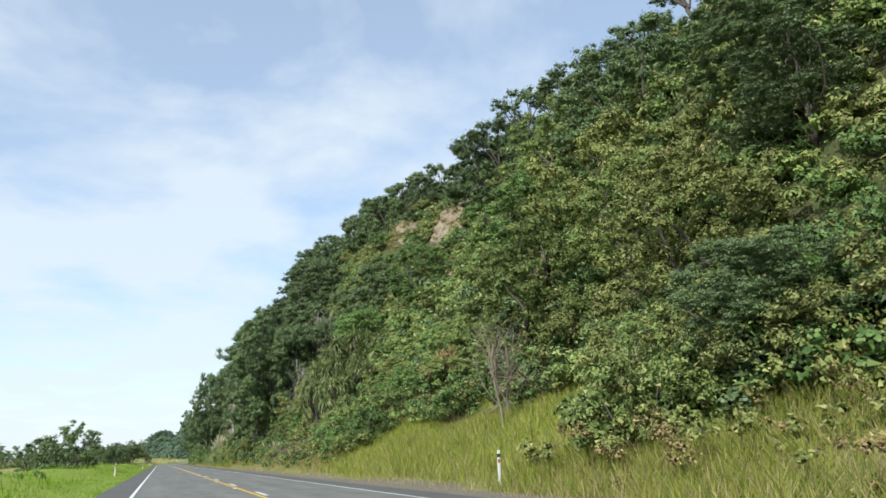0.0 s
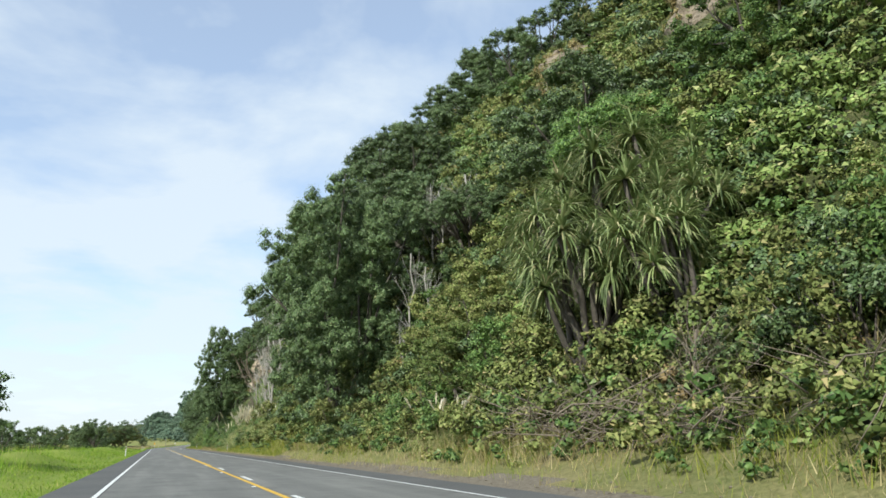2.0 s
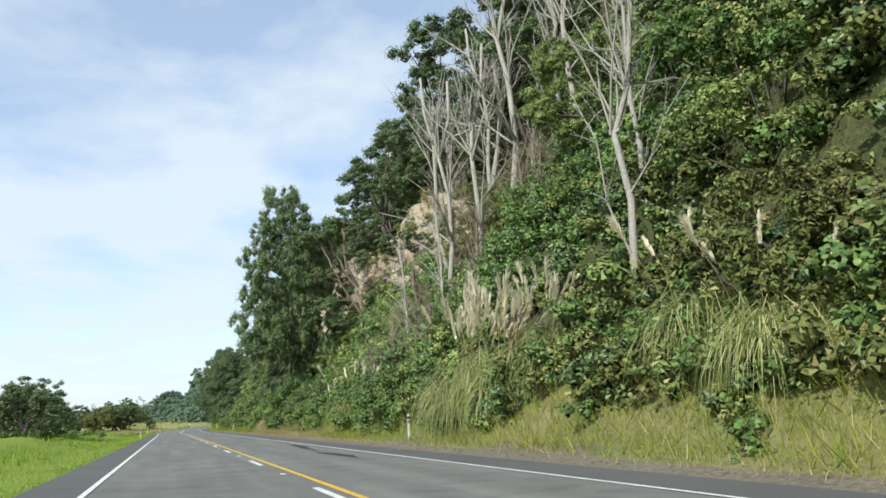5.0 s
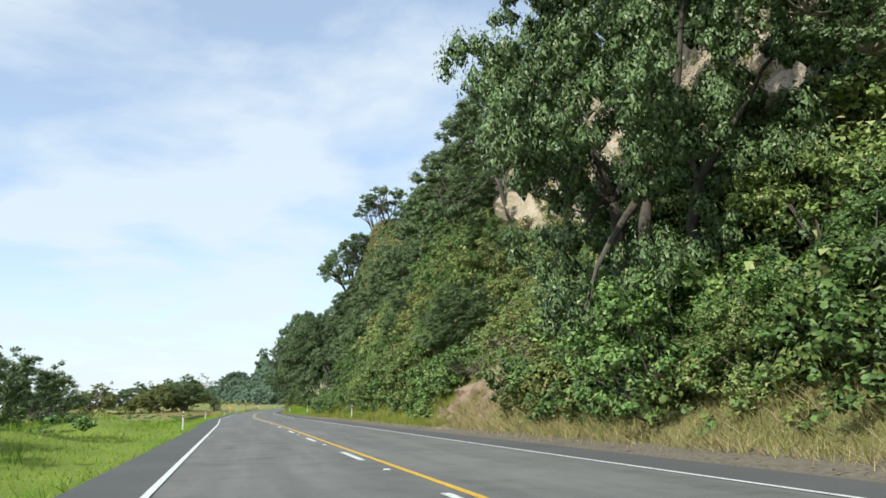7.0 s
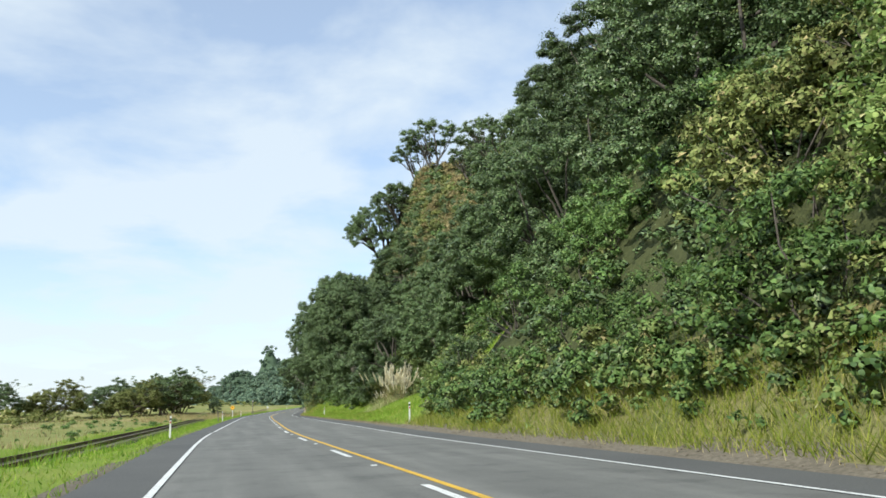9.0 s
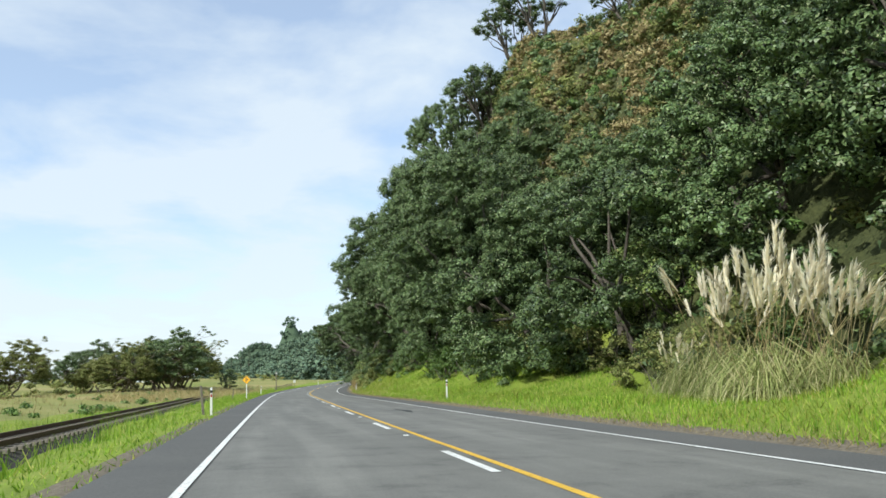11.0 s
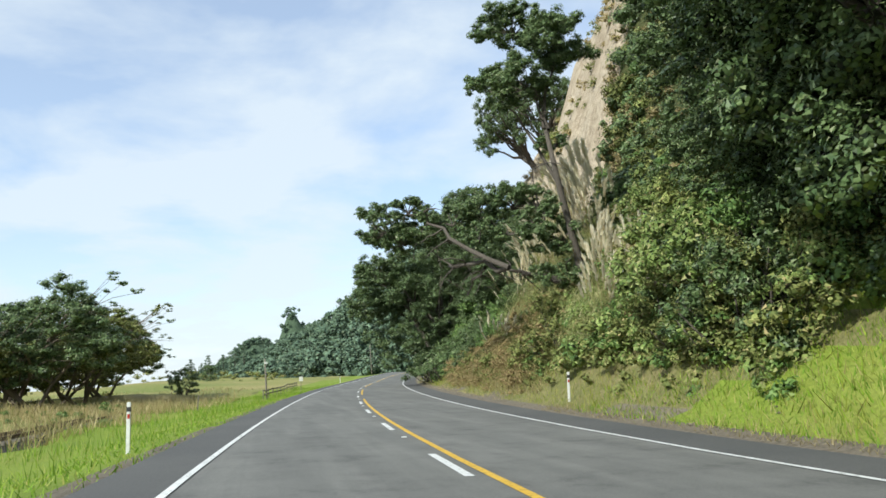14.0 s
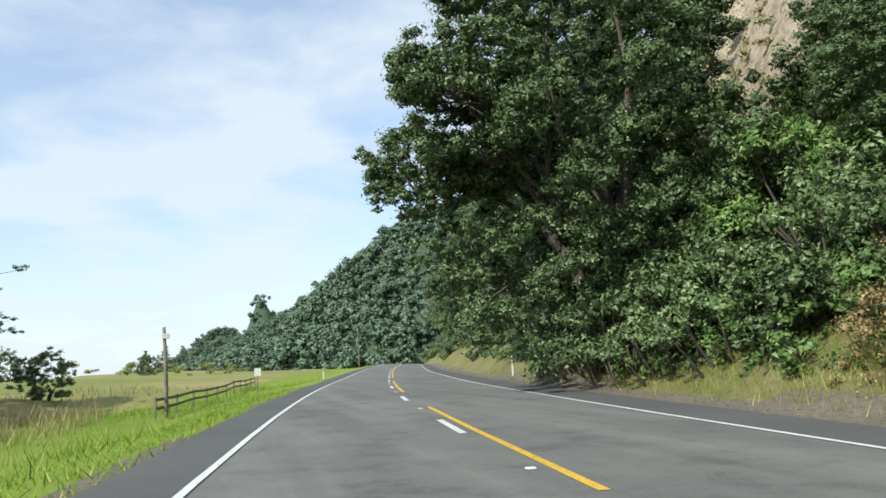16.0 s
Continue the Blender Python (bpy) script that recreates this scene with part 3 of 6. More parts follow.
def foliage(name, cs, rs, each, leaf, mat, r, low=-0.35, up=0.35, loose=0.4, squash=0.8, cell=0.12, split=5, fill=0.72, coarse=False, cull=False):
    """Leaf clumps: a packed, lumpy heart in each, and single leaves standing out all over it."""
    puffs, radii, sizes = [], [], []
    for i, (c, rad) in enumerate(zip(cs, rs)):
        for k in range(split):
            q = r.normal(size=3)
            q /= np.linalg.norm(q)
            q[2] = max(q[2], -0.45)
            puffs.append(np.asarray(c) + q * rad * r.uniform(0.45, 0.8) * np.array([1, 1, squash]))
            radii.append(rad * r.uniform(0.34, 0.58) * (1.0 if split < 8 else 0.8))
            sizes.append(leaf[i] if isinstance(leaf, (list, tuple)) else leaf)
    tri = clump_leaves(puffs, radii, each / split, sizes, r, low, up, loose, squash)
    if cull:                             # leaves buried inside other clumps are left out
        mid = tri.reshape(-1, 3, 3).mean(1)
        seen = np.ones(len(mid), bool)
        flat = np.array([1, 1, 1 / squash])
        for c, rad in zip(puffs, radii):
            near = np.abs(mid[:, 0] - c[0]) < rad
            near &= seen
            k = np.nonzero(near)[0]
            seen[k[(((mid[k] - c) * flat) ** 2).sum(1) < (0.66 * rad) ** 2]] = False
        tri = tri.reshape(-1, 3, 3)[seen].reshape(-1, 3)
    iv, it = _ico[0 if coarse else 1]
    cores = []
    cs, rs = puffs, radii
    for c, rad in zip(cs, rs):
        lump = 1 + 0.22 * np.sin(iv @ r.normal(size=(3, 3)) * 2.2 + r.uniform(0, 6, 3)).sum(1, keepdims=True) / 1.7 + r.normal(size=(len(iv), 1)) * 0.06
        cores.append(np.asarray(c) + iv * lump * rad * fill * np.array([1, 1, squash]))
    cv = np.concatenate(cores)
    ct = (it[None] + (np.arange(len(cores)) * len(iv))[:, None, None]).reshape(-1, 3)
    verts = np.concatenate([tri, cv])
    index = np.concatenate([np.arange(len(tri)).reshape(-1, 3), ct + len(tri)])
    me = bpy.data.meshes.new(name)
    me.vertices.add(len(verts))
    me.vertices.foreach_set("co", np.ascontiguousarray(verts, dtype=np.float32).ravel())
    me.loops.add(index.size)
    me.loops.foreach_set("vertex_index", index.astype(np.int32).ravel())
    me.polygons.add(len(index))
    me.polygons.foreach_set("loop_start", np.arange(0, index.size, 3, dtype=np.int32))
    me.materials.append(mat)
    me.materials.append(core_of(mat, cell))
    n = len(tri) // 3
    me.polygons.foreach_set("material_index", np.r_[np.zeros(n, np.int32), np.ones(len(ct), np.int32)])
    me.polygons.foreach_set("use_smooth", np.r_[np.zeros(n, bool), np.ones(len(ct), bool)])
    me.update(calc_edges=True)
    me.validate()
    return me


def tube(points, radii, sides=6):
    pts = [Vector(p) for p in points]
    verts, faces = [], []
    for i, p in enumerate(pts):
        d = (pts[min(i + 1, len(pts) - 1)] - pts[max(i - 1, 0)]).normalized()
        u = d.orthogonal().normalized() if i == 0 else (u - d * u.dot(d)).normalized()
        w = d.cross(u)
        for k in range(sides):
            a = 2 * math.pi * k / sides
            verts.append(p + (u * math.cos(a) + w * math.sin(a)) * radii[i])
    for i in range(len(pts) - 1):
        for k in range(sides):
            a, b = i * sides + k, i * sides + (k + 1) % sides
            faces.append((a, b, b + sides, a + sides))
    faces.append(tuple(range((len(pts) - 1) * sides, len(pts) * sides)))
    return verts, faces


class Wood:
    """Collects tubes into one mesh."""

    def __init__(self):
        self.v, self.f = [], []

    def add(self, points, radii, sides=6):
        v, f = tube(points, radii, sides)
        k = len(self.v)
        self.v += v
        self.f += [tuple(i + k for i in q) for q in f]

    def limb(self, a, b, r0, r1, r, sag=0.15, n=5, sides=5):
        a, b = np.array(a, float), np.array(b, float)
        L = np.linalg.norm(b - a)
        bend = r.normal(size=3) * L * sag
        bend[2] = abs(bend[2]) * 0.6
        pts = [a + (b - a) * t + bend * 4 * t * (1 - t) * 0.5 + r.normal(size=3) * L * 0.018 for t in np.linspace(0, 1, n)]
        self.add(pts, np.linspace(r0, r1, n), sides)
        return pts

    def mesh(self, name, mat):
        return mesh_of(name, self.v, self.f, mat, smooth=True)


def tree_meshes(seed, R, H, base, clumps, each, leaf, mat, low=-0.25, wood=M_BARK, stems=3, hollow=0.0, lean=0.0, apron=0.0, bare=0.55, cell=0.13, split=5, puff=(0.15, 0.27), coarse=False):
    """A broad spreading tree: limbs from a short trunk, a crown of many leaf clumps round a dome with gaps."""
    r = np.random.default_rng(seed)
    cs, rs = [], []
    while len(cs) < clumps:
        d = r.normal(size=3)
        d /= np.linalg.norm(d)
        if d[2] < low:
            continue
        k = r.uniform(0.72, 1.0) if r.random() > hollow else r.uniform(0.35, 0.8)
        wob = 1 + 0.16 * math.sin(3 * math.atan2(d[1], d[0]) + seed) + 0.10 * r.normal()
        c = np.array([d[0] * R * k * wob + lean * max(d[2], 0) * R, d[1] * R * k * wob, base + (H - base) * (0.42 + 0.58 * d[2] * k * (0.9 + 0.1 * wob))])
        if c[0] < 0:                     # foliage hangs down the slope on the open side
            c[2] += apron * c[0] * (1 - max(d[2], 0.0))
        cs.append(c)
        rs.append(R * r.uniform(*puff))
    cs = np.array(cs)
    crown = foliage("crown", cs, rs, each, leaf, mat, r, cell=cell, split=split, coarse=coarse, cull=True)
    w = Wood()
    tops = []
    for i in range(stems):
        a = 2 * math.pi * i / stems + r.uniform(-0.5, 0.5)
        top = np.array([math.cos(a) * R * 0.28, math.sin(a) * R * 0.28, base * 0.55 + (H - base) * 0.22])
        w.limb((math.cos(a) * 0.2, math.sin(a) * 0.2, -0.8), top, 0.05 * R, 0.032 * R, r, 0.10, 6, 7)
        tops.append(top)
    for i in r.permutation(clumps)[: int(clumps * bare)]:
        t = min(tops, key=lambda q: np.linalg.norm(q - cs[i]))
        pts = w.limb(t, cs[i], 0.022 * R, 0.006 * R, r, 0.12, 5, 5)
        w.limb(pts[3], cs[i] + r.normal(size=3) * rs[i] * 0.4, 0.007 * R, 0.002 * R, r, 0.1, 3, 4)
    return w.mesh("trunk", wood), crown


def bush_meshes(seed, R, H, clumps, each, leaf, mat, cell=0.1, fill=0.68):
    """A rounded shrub of uneven outline: many small clumps on thin stems."""
    r = np.random.default_rng(seed)
    cs, rs = [], []
    for i in range(clumps):
        a, q = r.uniform(0, 2 * math.pi), math.sqrt(r.random())
        h = H * (0.18 + 0.82 * (1 - q ** 2.2)) * r.uniform(0.55, 1.08)
        cs.append((math.cos(a) * R * q, math.sin(a) * R * q, h * 0.85))
        rs.append(R * r.uniform(0.22, 0.36))
    cs = np.array(cs)
    crown = foliage("crown", cs, rs, each, leaf, mat, r, -0.5, 0.4, 0.5, 0.9, cell, 3, fill, True, True)
    w = Wood()
    for i in range(0, clumps, 2):
        w.limb((r.normal() * 0.12, r.normal() * 0.12, -0.5), cs[i], 0.04, 0.012, r, 0.1, 4, 4)
    return w.mesh("stems", M_BARK), crown


def thing(name, label, category, meshes, group=""):
    """A kind of thing: its name, words and part meshes; it comes into the scene when it is first put in place."""
    return dict(name=name, label=label, category=category, meshes=meshes, group=group, first=None)


def put(kind, s, o, dz=-0.15, turn=0.0, scale=1.0, tilt=(0.0, 0.0), at=None):
    """Stands one plant of a kind on the land, growing out of it."""
    p = spot(s, o, dz) if at is None else Vector(at)
    if kind["first"] is None:
        ob = new(kind["name"])
        tagged(ob, kind["label"], kind["category"], kind["group"])
        for n, me in kind["meshes"]:
            part(n, me, ob)
        kind["first"] = ob
    else:
        ob = copy_thing(kind["first"], Matrix.Identity(4))
    sc = scale if isinstance(scale, tuple) else (scale,) * 3
    ob.matrix_basis = pose(*p, tilt[0], tilt[1], turn) @ Matrix.Diagonal((*sc, 1))
    return ob


def pair(names, meshes):
    return list(zip(names, meshes))


TC = ("trunk", "crown")
TREE_WORDS = ("pohutukawa_tree", "large spreading dark-green coastal tree on the hillside", "tree")
T_BIG = [thing(*TREE_WORDS, pair(TC, tree_meshes(20 + i, 5.0, 8.6, 1.0, 76, 230, 0.125, L_DARK, -0.6, M_BARK, 3, 0.0, 0.0, 0.75, 0.2, 0.09, 7, (0.15, 0.27), True)), "hillside trees") for i in range(3)]
T_MID = [thing("broadleaf_tree", ("yellow-green leafy tree on the sunny slope", "mid-green leafy tree on the sunny slope", "olive-green leafy tree on the sunny slope")[i], "tree", pair(TC, tree_meshes(70 + i, 4.0, 6.6, 0.4, 70, 230, 0.11, (L_LIME, L_MID, L_OLIVE)[i], -0.6, M_BARK, 3, 0.0, 0.0, 0.4, 0.1, 0.1, 4, (0.17, 0.28), True)), "slope trees") for i in range(3)]
T_TALL = [thing(*TREE_WORDS, pair(TC, tree_meshes(25 + i, 5.0, 12.5, 1.4, 88, 230, 0.125, L_DARK, -0.7, M_BARK, 3, 0.0, 0.0, 0.5, 0.2, 0.09, 7, (0.15, 0.27), True)), "hillside trees") for i in range(2)]
T_TOE = [thing("coastal_tree", "dark-green rounded coastal tree on low ground", "tree", pair(TC, tree_meshes(35 + i, 4.6, 8.6, 0.2, 62, 70, 0.24, L_DARK, -0.85, M_BARK, 3, 0.0, 0.0, 0.0, 0.2, 0.13, 4, (0.2, 0.32), True)), "coastal trees") for i in range(2)]
T_FINE = [thing("pohutukawa_tree", "tall dense dark-green tree at the foot of the bank", "tree", pair(TC, tree_meshes(45 + i, 5.0, 12.5, 1.0, 185, 400, 0.085, L_DARK, -0.78, M_BARK, 3, 0.28, 0.0, 0.0, 0.08, 0.07, 9, (0.14, 0.24), True)), "trees at the bank foot") for i in range(2)]
T_HANG = [thing("pohutukawa_tree", "old dark-green tree with bare limbs leaning over the road", "tree",
                pair(TC, tree_meshes(30 + i, 6.5, 9.5, 2.2, 100, 230, 0.12, L_DARK, -0.2, M_BARK, 4, 0.2, 0.0, 0.0, 0.45, 0.08, 8, (0.11, 0.19), True)), "overhanging trees") for i in range(2)]
T_RIDGE = [thing("ridge_tree", "dark open-crowned coastal tree with bare limbs on the ridge", "tree",
                 pair(TC, tree_meshes(40 + i, 4.6, 9.0, 4.0, 46, 90, 0.18, L_DARK, 0.0, M_BARK, 4, 0.1, 0.0, 0.0, 0.4, 0.18, 4, (0.15, 0.27), True)), "ridge trees") for i in range(3)]


def wind_meshes(seed, R, H, mat):
    """A wind-shorn tree: the crown rises in a slant away from the sea and breaks off ragged, over a fan of bare stems."""
    r = np.random.default_rng(seed)
    cs, rs = [], []
    for _ in range(230):
        u, v = r.uniform(-1, 1), r.uniform(-0.8, 0.8)
        top = H * (0.34 + 0.66 * ((u + 1) / 1.55) ** 0.85) if u < 0.55 else H * (1 - 0.95 * (u - 0.55))
        top *= (1 - 0.35 * v * v) * r.uniform(0.92, 1.04)
        low = H * (0.10 + 0.16 * r.random()) if u < 0.45 else H * 0.3
        z = top - (top - low) * r.random() ** 1.5
        cs.append((u * R, v * R * 0.8, z))
        rs.append(R * r.uniform(0.11, 0.19))
    for _ in range(16):                          # torn tufts on the lee side
        cs.append((R * r.uniform(0.55, 1.25), R * r.uniform(-0.5, 0.5), H * r.uniform(0.45, 0.98)))
        rs.append(R * r.uniform(0.05, 0.09))
    crown = foliage("crown", np.array(cs), rs, 120, 0.15, mat, r, squash=0.6, cell=0.12, split=4, coarse=True, cull=True)
    w = Wood()
    for i in range(7):
        a = np.array((r.uniform(-0.3, 0.35) * R, r.uniform(-0.3, 0.3) * R, -0.6))
        b = np.array((r.uniform(-0.6, 0.7) * R, r.uniform(-0.5, 0.5) * R, H * 0.42))
        pts = w.limb(a, b, 0.17, 0.09, r, 0.12, 6, 6)
        for k in range(4):
            w.limb(pts[int(r.integers(2, 6))], cs[int(r.integers(0, 230))], 0.06, 0.015, r, 0.1, 5, 4)
    for k in range(16):
        w.limb((R * 0.35, 0, H * 0.5), cs[230 + k], 0.05, 0.012, r, 0.1, 5, 4)
    return w.mesh("trunk", M_DEADWOOD), crown


T_WIND = [thing("windswept_tree", "wind-shorn coastal tree slanting away from the sea", "tree", pair(TC, wind_meshes(60 + i, 6.4, 9.4, (L_OLIVE, L_OLIVE, L_DARK)[i])), "trees by the railway") for i in range(3)]
B_LABEL = {L_MID: "leafy mid-green shrub on the roadside bank", L_LIME: "yellow-green leafy shrub on the bank",
           L_DARK: "dark glossy-leaved shrub on the bank", L_OLIVE: "olive scrub on the bank"}
B_NEAR = [thing("shrub", B_LABEL[m], "shrub", pair(("stem", "crown"), bush_meshes(80 + i, 1.7, 2.6, 26, 130, 0.085, m, 0.06)), "roadside shrubs")
          for i, m in enumerate((L_MID, L_MID, L_LIME, L_DARK, L_OLIVE, L_LIME))]
B_HIGH = [thing("shrub", B_LABEL[m], "shrub", pair(("stem", "crown"), bush_meshes(90 + i, 1.9, 2.8, 24, 90, 0.10, m, 0.065)), "bank shrubs")
          for i, m in enumerate((L_MID, L_MID, L_LIME, L_DARK, L_OLIVE, L_LIME))]
B_DRY = [thing("dry_fern", "brown dead bracken on the cut bank", "fern", pair(("stem", "crown"), bush_meshes(120 + i, 1.2, 1.2, 24, 150, 0.075, L_DRY, 0.05, 0.6)), "dry bracken") for i in range(2)]


def strips(starts, dirs, lengths, width, droop, r, n=4):
    """Arching strap leaves: each a chain of quads that bends over and narrows to a point."""
    out = []
    for p, d, L in zip(starts, dirs, lengths):
        d = d / np.linalg.norm(d)
        side = np.cross(d, (0, 0, 1.0)) + r.normal(size=3) * 0.05
        side /= np.linalg.norm(side) + 1e-9
        pts, q = [np.array(p, float)], d.copy()
        for k in range(n):
            q = q + np.array([0, 0, -droop * (k + 0.5) / n])
            q /= np.linalg.norm(q)
            pts.append(pts[-1] + q * L / n)
        for k in range(n):
            w0, w1 = (width * (1 - (j / n) ** 1.6) * 0.5 + 0.002 for j in (k, k + 1))
            out += [pts[k] - side * w0, pts[k] + side * w0, pts[k + 1] + side * w1, pts[k + 1] - side * w1]
    return np.array(out)


def ring_dirs(n, r, low, high):
    a, e = r.uniform(0, 2 * math.pi, n), np.radians(r.uniform(low, high, n))
    return np.stack([np.cos(a) * np.cos(e), np.sin(a) * np.cos(e), np.sin(e)], 1)


def pampas_meshes(seed, H, plumes, leafs=760, droop=1.9, blow=(0.10, -0.10, 0)):
    r = np.random.default_rng(seed)
    base = r.normal(size=(leafs, 3)) * np.array([0.28, 0.28, 0]) * H * 0.4
    tuft = quads_mesh("leaf_tuft", strips(base, ring_dirs(leafs, r, 40, 86), r.uniform(0.5, 1.0, leafs) * H, 0.016, droop, r, 4), L_PAMPAS)
    w, quads = Wood(), []
    for d in ring_dirs(plumes, r, 50, 88):
        L = H * r.uniform(0.8, 1.15)
        lean = np.array(blow) * L
        p0 = np.array([r.normal() * 0.2, r.normal() * 0.2, 0.0])
        top = p0 + d * L + lean * 0.6
        w.limb(p0, top, 0.009, 0.005, r, 0.03, 4, 3)
        ax = (top - p0) / np.linalg.norm(top - p0)
        n, PL = 34, H * 0.24
        u = r.random(n) ** 1.2
        st = top + np.outer(u * PL * 0.75 - PL * 0.45, ax)
        quads.append(strips(st, ax + r.normal(size=(n, 3)) * 0.15 + np.array([0.06, 0, 0]), PL * r.uniform(0.3, 0.5, n), 0.055, 0.45, r, 2))
    return [("leaf_tuft", tuft), ("stalk", w.mesh("stalk", L_STRAW)), ("plume", quads_mesh("plume", np.concatenate(quads), L_PLUME))]


def cabbage_meshes(seed, H, heads):
    r = np.random.default_rng(seed)
    w, quads = Wood(), []
    for i in range(heads):
        a = 2 * math.pi * i / heads + r.uniform(-.4, .4)
        q = r.uniform(0.2, 1.0)
        top = np.array([math.cos(a) * q * H * 0.42, math.sin(a) * q * H * 0.42, H * r.uniform(0.55, 1.0)])
        w.limb((0, 0, -0.6), top, 0.11, 0.06, r, 0.08, 6, 6)
        d = ring_dirs(90, r, -35, 85)
        quads.append(strips(np.tile(top, (90, 1)), d, r.uniform(0.7, 1.3, 90), 0.075, 1.1, r, 3))
    return [("trunk", w.mesh("trunk", M_BARK)), ("foliage", quads_mesh("foliage", np.concatenate(quads), L_STRAP))]


def bare_meshes(seed, H, wood, spread=0.35, levels=3):
    """A leafless tree: trunk, limbs and fine twigs."""
    r = np.random.default_rng(seed)
    trunk, twigs = Wood(), Wood()

    def grow(a, d, L, rad, level):
        b = a + d * L
        pts = (trunk if level == 0 else twigs).limb(a, b, rad, rad * (0.45 if level == 0 else 0.25), r, 0.02 if level == 0 else 0.06, 7 if level == 0 else 4, 7 if level == 0 else 4)
        if level >= levels:
            return
        for k in range((13, 5, 4)[level]):
            t = r.uniform(0.3 if level == 0 else 0.2, 1.0)
            p = np.array(pts[min(len(pts) - 1, int(t * (len(pts) - 1)))], float)
            nd = d + r.normal(size=3) * (0.55 + 0.1 * level) + np.array([0, 0, 0.15])
            nd /= np.linalg.norm(nd)
            grow(p, nd, L * spread * r.uniform(0.7, 1.3) * (1.15 - 0.4 * t), rad * 0.34, level + 1)

    grow(np.array([0, 0, -0.6]), np.array([r.normal() * 0.03, r.normal() * 0.03, 1.0]), H, H * 0.010 + 0.025, 0)
    return [("trunk", trunk.mesh("trunk", wood)), ("branch_spray", twigs.mesh("branch_spray", wood))]


PAMPAS = [thing("pampas_grass", "tall pampas tussock with cream feathery plumes", "pampas", pampas_meshes(140 + i, (2.9, 2.7, 2.2)[i], (24, 18, 6)[i]), "pampas tussocks") for i in range(3)]
WEEPING = [thing("pampas_grass", "broad weeping pampas tussock with wind-blown plumes", "pampas", pampas_meshes(145 + i, 3.2, (16, 12)[i], 1300, 3.0, (-0.75, -0.1, -0.15)), "pampas tussocks") for i in range(2)]
CABBAGE = [thing("cabbage_tree", "strap-leaved tree with shaggy rosettes of long leaves", "tree", cabbage_meshes(150 + i, 3.4, 14), "strap-leaved trees") for i in range(2)]
BARE = [thing("bare_tree", "leafless pale-barked tree on the bank", "tree", bare_meshes(160 + i, (15, 13, 9)[i], M_PALEBARK), "leafless trees") for i in range(3)]
TWIGGY = [thing("bare_shrub", "tangle of grey leafless twigs on the bank", "shrub", bare_meshes(170 + i, 3.4, M_DEADWOOD, 0.55), "leafless shrubs") for i in range(2)]

# ---- hillside trees: station, offset, scale across, scale up ----
TREES_A = (
    (52, 33, 1.2, 1.1), (72, 30, 1.1, 1.0), (88, 20, 0.9, 0.9),
    (104, 33, 0.8, 0.8), (109, 16.5, 0.95, 0.95), 
    (117, 18.5, 1.0, 1.0), (102.5, 8.8, 1.05, 1.72), (111, 10.8, 1.0, 1.3), (119, 12.4, 1.1, 1.25),
    (127, 12.5, 0.8, 1.1), (124, 19, 1.0, 1.1), (134, 15, 1.2, 1.3),
    (138, 23, 1.1, 1.1), (118, 30, 0.9, 0.9), (128, 30, 1.1, 1.1),
    (142, 37.5, 1.1, 1.0), (152, 34, 1.1, 1.0), (165, 27.5, 1.35, 1.2), (133, 37, 1.0, 1.0), (148, 27, 1.0, 1.0),
    (172, 26, 1.3, 1.4), (176, 24, 1.0, 1.3), (183, 22, 1.2, 1.6), (196, 18.5, 1.1, 1.5),
    (192, 21.5, 0.85, 0.85), (201, 22, 0.8, 0.8), (211, 22.5, 0.85, 0.85),
    (190.8, 8.4, 0.9, 1.8),
)
TREES_B = (
    (216, 27, 1.3, 1.3),
    (220, 15.2, 0.85, 1.2), (230, 18.5, 0.9, 1.2), (236, 16.5, 0.95, 0.95),
    (242, 22.5, 1.1, 1.1), (248, 15, 0.95, 0.95), (252, 20, 1.05, 1.05),
    (256, 27, 0.9, 0.9), (260, 22, 1.1, 1.1), (264, 15, 0.95, 0.95), (270, 28, 1.2, 1.2),
    (274, 21, 1.1, 1.1), (282, 28, 1.2, 1.2), (288, 21, 1.3, 1.4),
    (289, 18.5, 1.0, 1.0), (296, 19, 1.2, 1.4), (298, 26, 1.2, 1.2),
    (304, 19.5, 1.0, 1.1), (306, 18, 1.1, 1.2), (309, 22.5, 0.9, 0.9), (311, 35, 1.2, 1.0),
    (316, 19, 0.8, 0.8),
)
TREES_C = (
    (326, 17.5, 0.85, 0.85), (334, 17, 0.9, 0.9), (313, 15, 1.1, 1.2),
    (321, 13, 1.1, 1.25), (331, 12, 1.2, 1.55), (338, 10.5, 1.2, 1.6),
    (351, 16, 1.2, 1.4), (352, 22, 1.2, 1.1), (371, 12.6, 0.9, 0.9),
    (366, 20, 1.1, 1.2), (434, 12.5, 1.1, 1.5), (435, 9.5, 1.15, 1.5),
    (441, 13, 1.2, 1.6), (450, 13, 1.4, 1.3), (461, 11, 1.3, 1.2),
    (470, 15, 1.5, 1.4), (482, 12, 1.3, 1.2), (494, 16, 1.5, 1.4),
    (508, 12, 1.4, 1.2),
)
TREES = TREES_A + TREES_B + TREES_C
